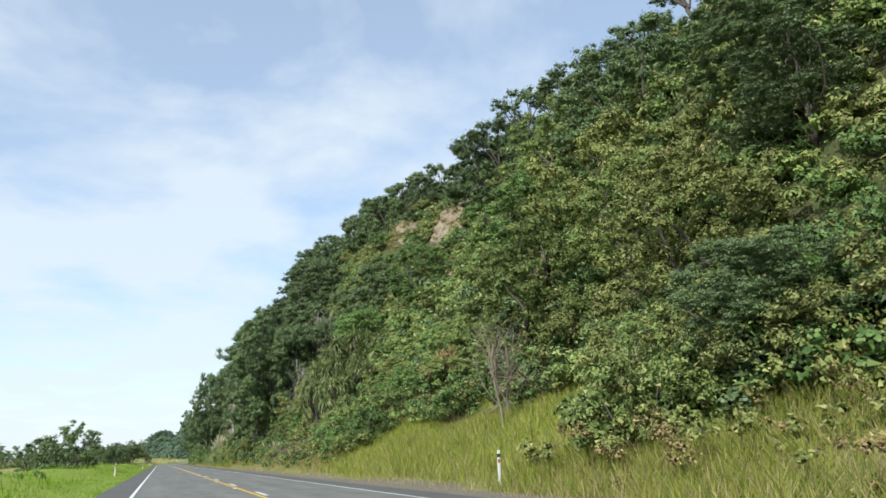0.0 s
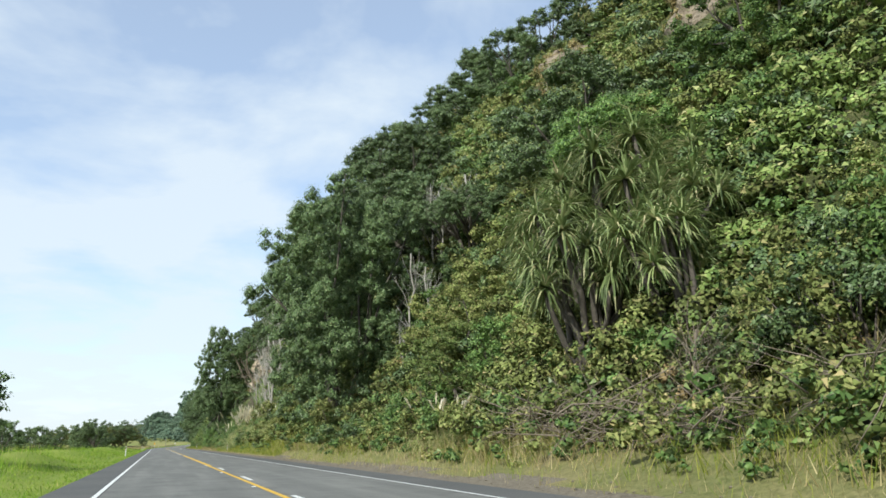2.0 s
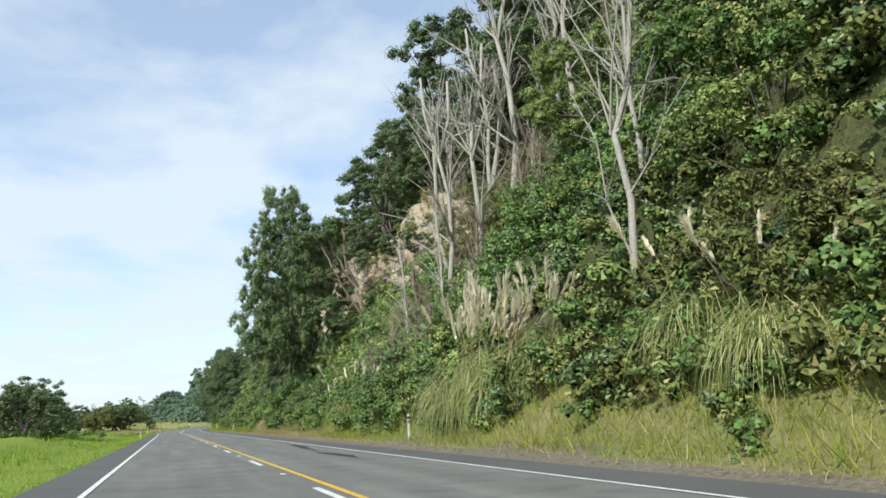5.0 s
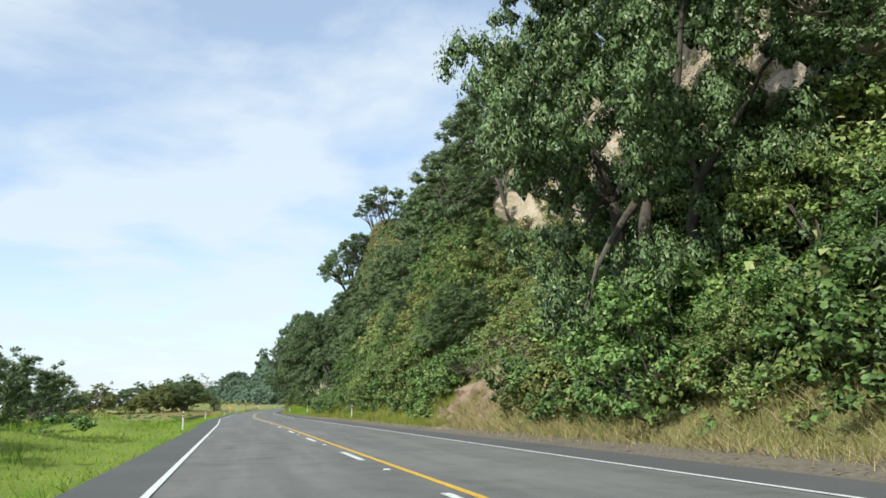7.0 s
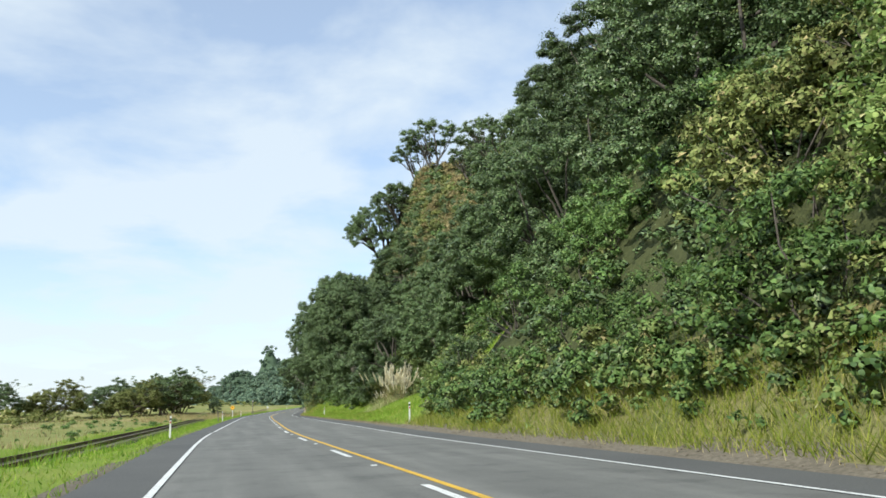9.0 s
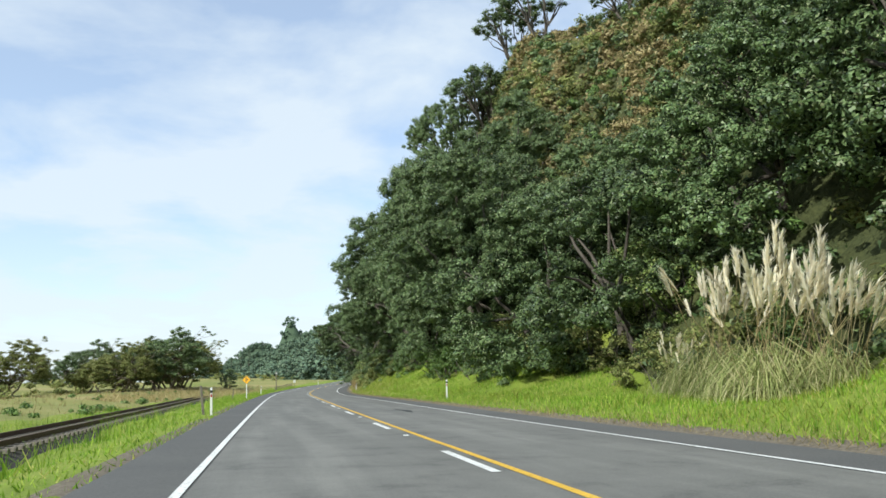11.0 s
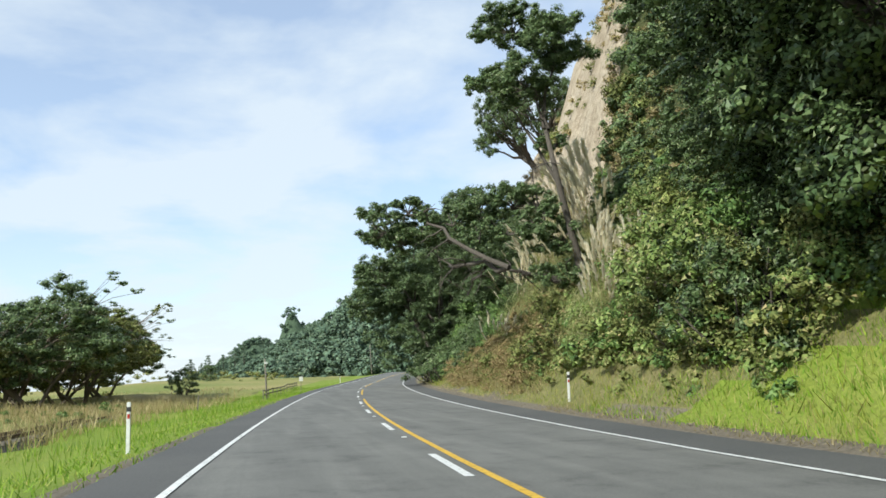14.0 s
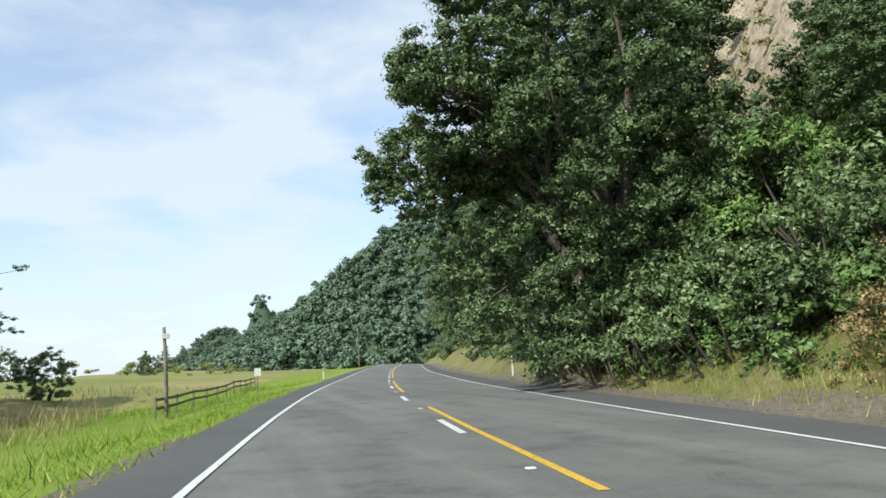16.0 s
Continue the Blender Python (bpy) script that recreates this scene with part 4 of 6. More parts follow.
for i, (s, o, k, h) in enumerate(TREES):
    lean = rng.uniform(-5, 5), rng.uniform(-9, 0)
    if o < 12.8 and s < 430:                 # near trees, leaf by leaf
        put(T_FINE[i % 2], s, o, -0.5, heading(s) + rng.uniform(-40, 40), (k, k, max(h * 0.85, k * 0.8)), lean)
    elif h > 1.25 * k:
        put(T_TALL[i % 2], s, o, -0.5, heading(s) + rng.uniform(-40, 40), k * 1.02, lean)
    else:
        put(T_BIG[i % 3], s, o, -0.5, heading(s) + rng.uniform(-40, 40), k * 1.02, lean)
for i, (s, o, k, h, lean) in enumerate(((345, 14.2, 1.2, 1.35, -24), (350, 14.4, 1.15, 1.45, -22), (357, 12.2, 0.95, 1.45, -22), (364.5, 10.5, 1.25, 1.35, -14), (360, 12.0, 1.0, 1.05, -16), (369.5, 11.2, .8, .75, -10), (373.5, 12.4, .8, .8, -12))):
    put(T_HANG[0] if s == 357 else T_FINE[i % 2], s, o, -0.5, rng.uniform(-40, 40), (k, k, h), (0, lean))
put(T_FINE[0], 420.5, 6.9, 0.6, 30, (1.1, 1.1, 1.1), (0, -10))
put(T_FINE[1], 411.5, 11.6, -0.5, 90, (.7, .7, .6), (0, -4))
put(T_FINE[1], 427, 8.4, -0.5, 200, (1.0, 1.0, 1.05), (0, -10))
put(T_FINE[0], 15.5, 11.5, -0.4, 60, (.5, .5, .34), (0, -8))
put(T_FINE[1], 31, 29, -0.5, 10, (.9, .9, .62), (0, -10))
put(T_FINE[0], 26, 25, -0.5, 200, (.75, .75, .55), (0, -10))
put(T_HANG[0], 106, 16.8, -0.5, 20, (.65, .65, .65), (0, -14))
put(T_HANG[1], 99.5, 17.5, -0.5, 80, (.55, .55, .6), (0, -14))
put(T_HANG[0], 440, 21.5, -0.5, 20, (1.0, 1.0, 1.35), (0, -30))
put(T_HANG[1], 402, 23.0, -0.3, 60, (1.15, 1.15, 1.5), (0, -34))
put(T_HANG[0], 394, 26.5, -0.5, 140, (0.9, 0.9, 1.35), (0, -18))
for i in range(36):
    s, o = 30 + i * 12.8 + rng.uniform(-3, 3), rng.uniform(38, 52)
    if 85 < s < 128:
        o += 7
    if not 350 < s < 392:
        put(T_RIDGE[i % 3], s, o, -0.4, rng.uniform(0, 360), rng.uniform(1.0, 1.6), (rng.uniform(-6, 6), rng.uniform(-12, 2)))
for s, o, k, lean in ((379, 32.5, 1.35, -6), (391, 27.0, 1.25, -14), (386, 30.0, 1.15, -10), (351, 34, .9, -8), (344, 36, 1.2, -8), (327, 40, 1.1, -8),
                      (112, 37, .9, -8), (104, 42, 1.0, -8), (96, 46, 1.2, -8), (121, 36, .9, -8), (195, 24, 1.0, -8), (206, 25, 1.1, -8), (219, 24, 1.0, -8)):
    put(T_RIDGE[int(s) % 3], s, o, -0.4, rng.uniform(-30, 30), k, (0, lean))


def leaning_meshes(seed, stem, limbs, crowns, leaf, pale=(), bark=M_BARK, thick=0.22):
    """An old tree that leans out: a bent stem, limbs between given places, leafy heads at their ends."""
    r = np.random.default_rng(seed)
    w = Wood()
    w.add(stem, np.linspace(thick, thick * 0.42, len(stem)), 9)
    for a, b, rad in limbs:
        pts = w.limb(a, b, rad, rad * 0.35, r, 0.10, 7, 6)
        for k in range(7):
            p = np.array(pts[int(r.integers(1, 7))])
            q = w.limb(p, p + r.normal(size=3) * np.array([0.75, 0.75, 0.6]), rad * 0.36, 0.012, r, 0.32, 6, 4)
            for _ in range(3):
                a = np.array(q[int(r.integers(2, 5))])
                w.limb(a, a + r.normal(size=3) * 0.32, 0.014, 0.005, r, 0.25, 4, 3)
    cs, rs = [], []
    for c, R in crowns:
        c = np.array(c, float)
        n = int(20 + 9 * R * R)
        for _ in range(n):
            d = r.normal(size=3)
            d /= np.linalg.norm(d)
            p = c + d * R * r.uniform(0.45, 1.0) * np.array([1.1, 1.1, 0.75])
            cs.append(p)
            rs.append(R * r.uniform(0.17, 0.3))
            if r.random() < 0.35:
                w.limb(c - np.array([0, 0, 0.3 * R]), p, 0.035, 0.012, r, 0.12, 4, 4)
    parts = [("trunk", w.mesh("trunk", bark)), ("crown", foliage("crown", np.array(cs), rs, 130, leaf, L_DARK, r, cell=0.08, split=6, coarse=True, cull=True))]
    if pale:
        v = Wood()
        for a, b, rad in pale:
            pts = v.limb(a, b, rad, rad * 0.4, r, 0.06, 8, 6)
            v.limb(pts[5], np.array(pts[5]) + np.array([-1.0, 0.2, 0.55]), rad * 0.4, 0.02, r, 0.1, 4, 4)
        parts.append(("bare_limb", v.mesh("bare_limb", M_PALEBARK)))
    return parts


_f = np.array(spot(386.6, 9.6, -0.6))
OVER_A = thing("pohutukawa_tree", "old leaning tree with dark bare limbs reaching over the road", "tree", leaning_meshes(
    31, [(0, 0, 0), (-0.3, -0.3, 2.6), np.array((13.5, 385.3, 9.0)) - _f, np.array((12.9, 385.0, 11.6)) - _f],
    [((-0.15, -0.15, 1.4), np.array((10.9, 385.2, 5.5)) - _f, 0.17), (np.array((10.9, 385.2, 5.5)) - _f, np.array((9.5, 390.6, 6.3)) - _f, 0.13), (np.array((10.9, 385.2, 5.5)) - _f, np.array((8.2, 389.8, 8.8)) - _f, 0.13),
     (np.array((8.2, 389.8, 8.8)) - _f, np.array((6.6, 391, 8.6)) - _f, 0.07), (np.array((10.4, 387.2, 5.9)) - _f, np.array((10.8, 391.5, 5.0)) - _f, 0.08), (np.array((13.5, 385.3, 9.0)) - _f, np.array((11.6, 386.6, 13.4)) - _f, 0.10),
     (np.array((12.9, 385.0, 11.6)) - _f, np.array((13.5, 384.9, 15.0)) - _f, 0.10), (np.array((12.9, 385.0, 11.6)) - _f, np.array((12.2, 385.6, 14.0)) - _f, 0.08)],
    [(np.array((6.6, 391, 8.5)) - _f, 1.4), (np.array((7.7, 390.4, 9.3)) - _f, 1.0), (np.array((12.2, 385.4, 14.0)) - _f, 1.7), (np.array((11.4, 387.0, 14.4)) - _f, 1.4), (np.array((13.5, 384.8, 15.8)) - _f, 1.8), (np.array((12.0, 386.0, 16.8)) - _f, 1.6), (np.array((13.4, 385.6, 11.2)) - _f, 0.8),
     (np.array((12.6, 385.6, 7.6)) - _f, 1.1), (np.array((11.2, 386.0, 7.4)) - _f, 1.0), (np.array((10.0, 386.4, 7.0)) - _f, 0.9), (np.array((8.5, 390.0, 8.2)) - _f, 1.2), (np.array((9.7, 389.7, 8.6)) - _f, 1.2), (np.array((11.0, 389.2, 8.9)) - _f, 1.2), (np.array((12.3, 388.4, 9.2)) - _f, 1.2), (np.array((7.4, 390.8, 7.8)) - _f, 1.0),
     (np.array((13.5, 386.0, 7.0)) - _f, 1.3), (np.array((13.9, 385.8, 5.2)) - _f, 1.2), (np.array((12.9, 386.6, 8.6)) - _f, 1.2), (np.array((12.9, 385.4, 5.2)) - _f, 1.0)], 0.10))
put(OVER_A, 0, 0, at=_f)
_f = np.array(spot(421.5, 8.0, -0.6))
OVER_B = thing("pohutukawa_tree", "broad leaning tree with one pale bare limb over the verge", "tree", leaning_meshes(
    33, [(0, 0, 0), (-1.0, -0.2, 2.2), (-2.4, -0.6, 4.4), (-4.0, -1.0, 6.4)],
    [((-4.0, -1.0, 6.4), np.array((9.4, 420.4, 7.6)) - _f, 0.12), ((-2.4, -0.6, 4.4), np.array((10.4, 418.2, 9.6)) - _f, 0.12)],
    [(np.array((9.6, 420.4, 7.4)) - _f, 1.9), (np.array((10.4, 418.2, 9.8)) - _f, 2.2), (np.array((11.6, 420.5, 8.0)) - _f, 1.8)], 0.11,
    [(np.array((19.6, 420.6, 5.0)) - _f, np.array((13.4, 419.6, 6.9)) - _f, 0.13)]))
put(OVER_B, 0, 0, at=_f)
_f = np.array(spot(186.0, 12.8, -0.6))
CLIFF_FORK = thing("pohutukawa_tree", "pale forked tree standing at the foot of the cliff", "tree", leaning_meshes(
    35, [(0, 0, 0), (-0.15, -0.1, 1.2), np.array((11.9, 185.8, 11.7)) - _f],
    [(np.array((11.9, 185.8, 11.7)) - _f, np.array((9.6, 186.1, 15.8)) - _f, 0.14), (np.array((11.9, 185.8, 11.7)) - _f, np.array((10.8, 185.6, 16.6)) - _f, 0.14), ((-0.15, -0.1, 1.2), np.array((9.9, 185.5, 13.2)) - _f, 0.13),
     (np.array((9.9, 185.5, 13.2)) - _f, np.array((8.7, 186.7, 16.7)) - _f, 0.08), ((-0.15, -0.1, 1.2), np.array((12.7, 185.5, 13.4)) - _f, 0.11), (np.array((11.4, 185.9, 11.9)) - _f, np.array((9.2, 186.6, 12.0)) - _f, 0.07)],
    [(np.array((9.4, 186.3, 16.4)) - _f, 1.4), (np.array((8.2, 186.9, 15.4)) - _f, 1.5), (np.array((11.0, 185.8, 17.4)) - _f, 1.3), (np.array((8.8, 186.8, 12.4)) - _f, 1.3), (np.array((9.6, 186.4, 9.8)) - _f, 1.3), (np.array((10.8, 186.0, 8.8)) - _f, 1.2)], 0.10, bark=M_DEADWOOD, thick=0.26))
put(CLIFF_FORK, 0, 0, at=_f)
_f = np.array(spot(181.0, 17.4, -0.5))
CLIFF_LIMBS = thing("pohutukawa_tree", "old tree with dark bare limbs hanging across the cliff", "tree", leaning_meshes(
    36, [(0, 0, 0), np.array((16.9, 180.5, 12.9)) - _f, np.array((15.8, 180.8, 12.6)) - _f],
    [(np.array((15.8, 180.8, 12.6)) - _f, np.array((13.4, 181.6, 12.0)) - _f, 0.09), (np.array((16.9, 180.5, 12.9)) - _f, np.array((16.0, 180.6, 11.6)) - _f, 0.09), (np.array((16.0, 180.6, 11.6)) - _f, np.array((13.7, 181.6, 9.9)) - _f, 0.07),
     (np.array((15.8, 180.8, 12.6)) - _f, np.array((12.8, 181.6, 13.2)) - _f, 0.07), (np.array((13.4, 181.6, 12.0)) - _f, np.array((11.9, 182.3, 11.6)) - _f, 0.05)],
    [(np.array((13.4, 181.4, 14.3)) - _f, 1.2), (np.array((15.6, 180.8, 14.6)) - _f, 1.3), (np.array((17.4, 180.4, 13.4)) - _f, 1.0)], 0.10))
put(CLIFF_LIMBS, 0, 0, at=_f)


for i, (s, o, k) in enumerate(((47, 21, 1.3), (53, 25, 1.3), (43, 25, 1.4), (58, 30, 1.2), (75, 22, .9), (86, 12.0, .8), (83, 10, .6), (79, 17, .9), (28, 20, 1.1), (36, 22, 1.2), (55, 17.5, .7), (63, 15, .6), (49, 16.5, .65), (160, 19, .9), (170, 17, .8), (152, 15, .8))):
    put(T_MID[i % 3], s, o, -0.3, rng.uniform(0, 360), k, (0, -12))


for s, o, k in ((213.0, 9.6, .42), (229, 10.6, .5)):
    put(T_FINE[int(s) % 2], s, o, -0.4, rng.uniform(0, 360), (k, k, k * 0.8), (0, -14))

# ---- rock faces ----
LEDGES = []


def rock_face(s0, s1, foot, rise, lean, seed, step=0.45, mat=M_ROCK, label="pale weathered sandstone cliff face above the bush"):
    """A broken sandstone face: bedded ledges, clefts and lumps, running back into the hill at its top and ends."""
    us, hs = np.arange(s0, s1, step), np.arange(-1.5, rise + 3.0, step)
    U, H = np.meshgrid(us, hs, indexing="ij")
    top = rise * (0.86 + 0.16 * bumps(us, 0, 6, seed) + 0.06 * bumps(us, 0, 2, seed + 1))[:, None]
    O = foot + lean * H + bumps(U, H, 6, seed + 2) * 1.1 + bumps(U, H * 1.6, 2.3, seed + 3) * 0.6 + bumps(U, H * 2, 0.9, seed + 4) * 0.28
    O += 0.35 * np.abs(np.sin(H * 1.15 + 1.2 * bumps(U, H, 7, seed + 5))) + np.clip(H - top, 0, 9) * 2.2
    edge = np.clip(1 - np.minimum(U - s0, s1 - U) / 5.0, 0, 1)
    O += edge ** 2 * 6
    base = np.interp(us, us, [float(ground(u, foot)) for u in us])[:, None]
    Z = base + np.minimum(H, top + 0.25 * (H - top))
    og = np.arange(6.0, 45.0, 0.5)
    for k, u in enumerate(us):                       # always proud of the slope behind
        O[k] = np.minimum(O[k], np.interp(Z[k], np.maximum.accumulate(ground(np.full(len(og), u), og)), og) - 0.35 + edge[k] * 2)
    O += np.clip(0.8 - H, 0, 9) * 1.3
    for _ in range(int((s1 - s0) * 6.0)):            # tufts that hold on the ledges
        k, h = rng.integers(4, len(us) - 4), rng.integers(3, len(hs) - 1)
        if bumps(us[k], hs[h], 4, seed + 6) > -0.25:
            LEDGES.append((*place(float(us[k]), float(O[k, h] - 0.15)), float(Z[k, h])))
    verts = [(*place(float(u), float(o)), float(z)) for u, o, z in zip(U.ravel(), O.ravel(), Z.ravel())]
    w = len(hs)
    faces = [(i * w + j, (i + 1) * w + j, (i + 1) * w + j + 1, i * w + j + 1) for i in range(len(us) - 1) for j in range(w - 1)]
    tagged(new("rock_face", mesh_of("rock_face", verts, faces, mat)), label, "cliff", kind="structure")


def slip_face(s0, s1, foot, rise, lean, seed):
    """Fresh broken earth, stepped and lumpy, at the foot of the bank."""
    us, hs = np.arange(s0, s1, 0.2), np.arange(-0.6, rise + 1.2, 0.2)
    U, H = np.meshgrid(us, hs, indexing="ij")
    O = foot + lean * H + bumps(U, H, 2.4, seed) * 0.5 + bumps(U, H * 1.5, 0.8, seed + 1) * 0.55 + bumps(U, H, 0.42, seed + 2) * 0.4
    O += np.clip(1 - np.minimum(U - s0, s1 - U) / 2.5, 0, 1) ** 2 * 3 + np.clip(H - rise * (0.8 + 0.25 * bumps(U, 0, 2, seed + 3)), 0, 3) * 2
    verts = [(*place(float(u), float(o)), float(h)) for u, o, h in zip(U.ravel(), O.ravel(), H.ravel())]
    w = len(hs)
    faces = [(i * w + j, (i + 1) * w + j, (i + 1) * w + j + 1, i * w + j + 1) for i in range(len(us) - 1) for j in range(w - 1)]
    tagged(new("slip_face", mesh_of("slip_face", verts, faces, M_EARTH)), "fresh brown earth slip with broken lumps", "slip", kind="structure")


slip_face(198.6, 208.2, 6.1, 3.0, 0.95, 241)


rock_face(57, 76, 23.5, 6.0, 0.5, 261, mat=M_DULLROCK, label="brown weathered rock outcrop high on the slope")
rock_face(78, 93, 27.0, 6.0, 0.5, 265, mat=M_DULLROCK, label="brown weathered rock outcrop high on the slope")
rock_face(96, 112, 27.5, 5.0, 0.5, 269, mat=M_DULLROCK, label="brown weathered rock outcrop high on the slope")
rock_face(172, 226, 14.4, 9.5, 0.32, 201)
rock_face(397, 456, 14.6, 25.0, 0.4, 221)
_lr = np.random.default_rng(245)
for _name, _label, _m, _k in (("ledge_scrub", "dark scrub clinging to the cliff ledges", L_OLIVE, 0), ("ledge_grass", "dry grass tufts on the cliff ledges", L_STRAW, 1)):
    _pts = [np.array(p) for p in LEDGES[_k::2]]
    tagged(new(_name, foliage(_name, _pts, list(_lr.uniform(0.25, 0.75, len(_pts))), 60, 0.16, _m, _lr, -0.6, 0.3, 0.6, 0.9, 0.1, 3, 0.6, True)), _label, "scrub", kind="stuff")


# ---- scrub over the slope ----
def open_ground(s, o):
    if (262 < s < 352 and o < 12.5) or (351 < s < 367 and o < 8.6):
        return True
    if 199 < s < 208 and o < 8.4:
        return True
    if (179 < s < 224 and 14.3 < o < 17.5) or (402 < s < 456 and 14.4 < o < 24) or (79 < s < 92 and 25 < o < 31) or (97 < s < 111 and 25.5 < o < 31) or (20 < s < 45 and o < 13):
        return True
    return False


n_near = 0
while n_near < 165:
    s, o = rng.uniform(14, 450), 7.6 + 6.5 * rng.random() ** 1.3
    if open_ground(s, o) or (140 < s < 153 and o < 11) or (58 < s < 76 and o < 10.5) or 176 < s < 240 or (384 < s < 404 and o > 8.5):
        continue
    n_near += 1
    i = int(rng.integers(0, 1000))
    if s < 60:
        kind = B_NEAR[(2, 5, 4, 1, 0)[i % 5]]
    elif 376 < s < 404 and o < 12:
        kind = B_DRY[i % 2] if i % 4 else B_NEAR[4]
    elif 150 < s < 172:
        kind = B_NEAR[(2, 0, 5, 1)[i % 4]]
    else:
        kind = B_NEAR[(0, 3, 1, 2, 3, 4)[i % 6]]
    if o > 9.6 and kind in B_NEAR:
        kind = B_HIGH[B_NEAR.index(kind)]
    put(kind, s, o, -0.3, rng.uniform(0, 360), rng.uniform(0.7, 1.3) * (0.75 if 158 < s < 178 else 1.0), (rng.uniform(-8, 8), rng.uniform(-14, 0)))
for s, o, k in ((278, 12.2, 1.5), (281, 13.5, 1.6), (275, 14, 1.7), (284, 15, 1.3), (312, 15.4, 1.5), (314, 16.6, 1.7), (310, 15.8, 1.6), (316, 15.6, 1.4), (310.5, 17.4, 1.6), (373, 8.6, 1.5), (375, 9.6, 1.6)):
    put(B_NEAR[5], s, o, -0.3, rng.uniform(0, 360), k)
for s, o, k in ((345, 10.5, 1.3), (338, 9.6, 1.2), (332, 9.4, 1.1), (327, 10.2, 1.2), (322, 11.5, 1.3), (318, 12.2, 1.2), (313, 12.8, 1.3), (307, 13, 1.1), (335, 11, 1.4)):
    put(B_NEAR[(3, 4, 0)[int(s) % 3]], s, o, -0.3, rng.uniform(0, 360), k)
for s, o, k in ((49.0, 14.9, 1.5), (49.6, 15.8, 1.3)):      # a browned-off fern
    put(B_DRY[0], s, o, 0.1, rng.uniform(0, 360), (k * 0.7, k * 0.7, k * 1.5))
for i in range(46):                              # a wall of shrubs before the slip
    s, o = rng.uniform(175, 195.5), 7.2 + 5.5 * (i / 46)
    put(B_NEAR[(0, 2, 1, 3, 0, 5)[i % 6]], s, o, -0.4, rng.uniform(0, 360), rng.uniform(0.9, 1.5) * (0.75 if s < 187 else 1.0), (0, -12))
for i in range(64):                              # and beyond it
    s, o = rng.uniform(215, 242), 7.4 + 6.5 * (i / 64)
    put((B_NEAR if o < 10.5 else B_HIGH)[(2, 1, 5, 0, 2, 4)[i % 6]], s, o, -0.4, rng.uniform(0, 360), rng.uniform(0.9, 1.5), (0, -12))
for s, o, k in ((202.5, 12.2, .8), (207.5, 11.4, .7), (203, 14.0, 1.1), (209.5, 13.6, 1.0), (206, 13.0, 1.2)):
    put(B_NEAR[(0, 2, 3)[int(s * 2) % 3]], s, o, -0.3, rng.uniform(0, 360), k)
for s, o, k in ((412, 9.2, 1.4), (409.5, 8.6, 1.2), (414.5, 10, 1.5), (406, 8.4, 1.1), (403.5, 7.8, 1.0), (417, 9.5, 1.3), (402, 8.6, .9), (413, 11.5, 1.2), (417, 12, 1.2), (421, 12, 1.1), (418, 7.6, 1.0), (421, 8.6, 1.2), (424, 7.8, 1.1), (427.5, 8.2, 1.2), (431, 8, 1.0), (407, 10.5, 1.2)):
    put(B_NEAR[(0, 3, 1)[int(s) % 3]], s, o, -0.3, rng.uniform(0, 360), k)


def scrub(name, label, mat, n, test, seed, leaf=0.2, each=36, size=(0.7, 1.4), span=(5, 520), across=(8.5, 52), grow=0.009, fill=0.72, cell=0.10):
    """Joined low growth over the slope: leaf clumps at many heights, coarser high up."""
    r = np.random.default_rng(seed)
    cs, rs, ls = [], [], []
    while len(cs) < n:
        s, o = r.uniform(*span), across[0] + (across[1] - across[0]) * r.random() ** 1.15
        if (open_ground(s, o) and not name.startswith("tree_foot")) or not test(s, o, r):
            continue
        far = max(0.0, o - 12)
        cs.append(np.array(spot(s, o, r.uniform(-0.2, 1.3) * (1 + far * 0.02))))
        rs.append(r.uniform(*size) * (1 + far * 0.022))
        ls.append(leaf + grow * far)
    me = foliage(name, cs, rs, each, ls, mat, r, -0.4, 0.4, 0.45, 0.85, cell, 3, fill, True)
    tagged(new(name, me), label, "scrub", kind="stuff")


def patch(k, lo, hi):
    return lambda s, o, r: lo < float(bumps(s, o, 11, k)) + 0.25 * r.normal() < hi


scrub("dark_scrub", "dark green scrub covering the steep hillside", L_DARK, 1500, patch(31, -0.15, 2), 301)
scrub("green_scrub", "mid-green scrub covering the steep hillside", L_MID, 1500, patch(31, -2, 0.3), 302)
scrub("olive_scrub", "olive and brownish scrub on the steep hillside", L_OLIVE, 1150, patch(32, -0.3, 2), 303)
scrub("pale_scrub", "yellow-green scrub on the sunny lower hillside", L_LIME, 1000, lambda s, o, r: (s < 80 or (140 < s < 200 and o < 14)) and bumps(s, o, 8, 33) + 0.3 * r.normal() > 0.05, 304, across=(8, 36), span=(20, 200))
scrub("hill_grass", "dry yellow grass and bracken high on the slope", L_STRAW, 420, lambda s, o, r: 358 < s < 400 and o > 19 and r.random() < 0.9, 305, 0.24, 50, (0.5, 1.0), (355, 402), (17, 36))
scrub("bank_bracken", "brown bracken and dry fern on the cut bank", L_DRY, 900, lambda s, o, r: o < 9.5 or r.random() < 0.5, 306, 0.055, 110, (0.25, 0.6), (384, 409), (6.0, 12.5), fill=0.5, cell=0.045)
scrub("slope_bracken", "brown bracken patches among the hillside scrub", L_DRY, 170, lambda s, o, r: bumps(s, o, 9, 35) > 0.25, 308, 0.085, 90, (0.4, 0.9), (35, 215), (9, 30), fill=0.5)
scrub("sunny_scrub", "mixed green scrub on the sunny hillside", L_MID, 720, lambda s, o, r: True, 311, 0.18, 42, (0.8, 1.6), (12, 112), (12, 46))
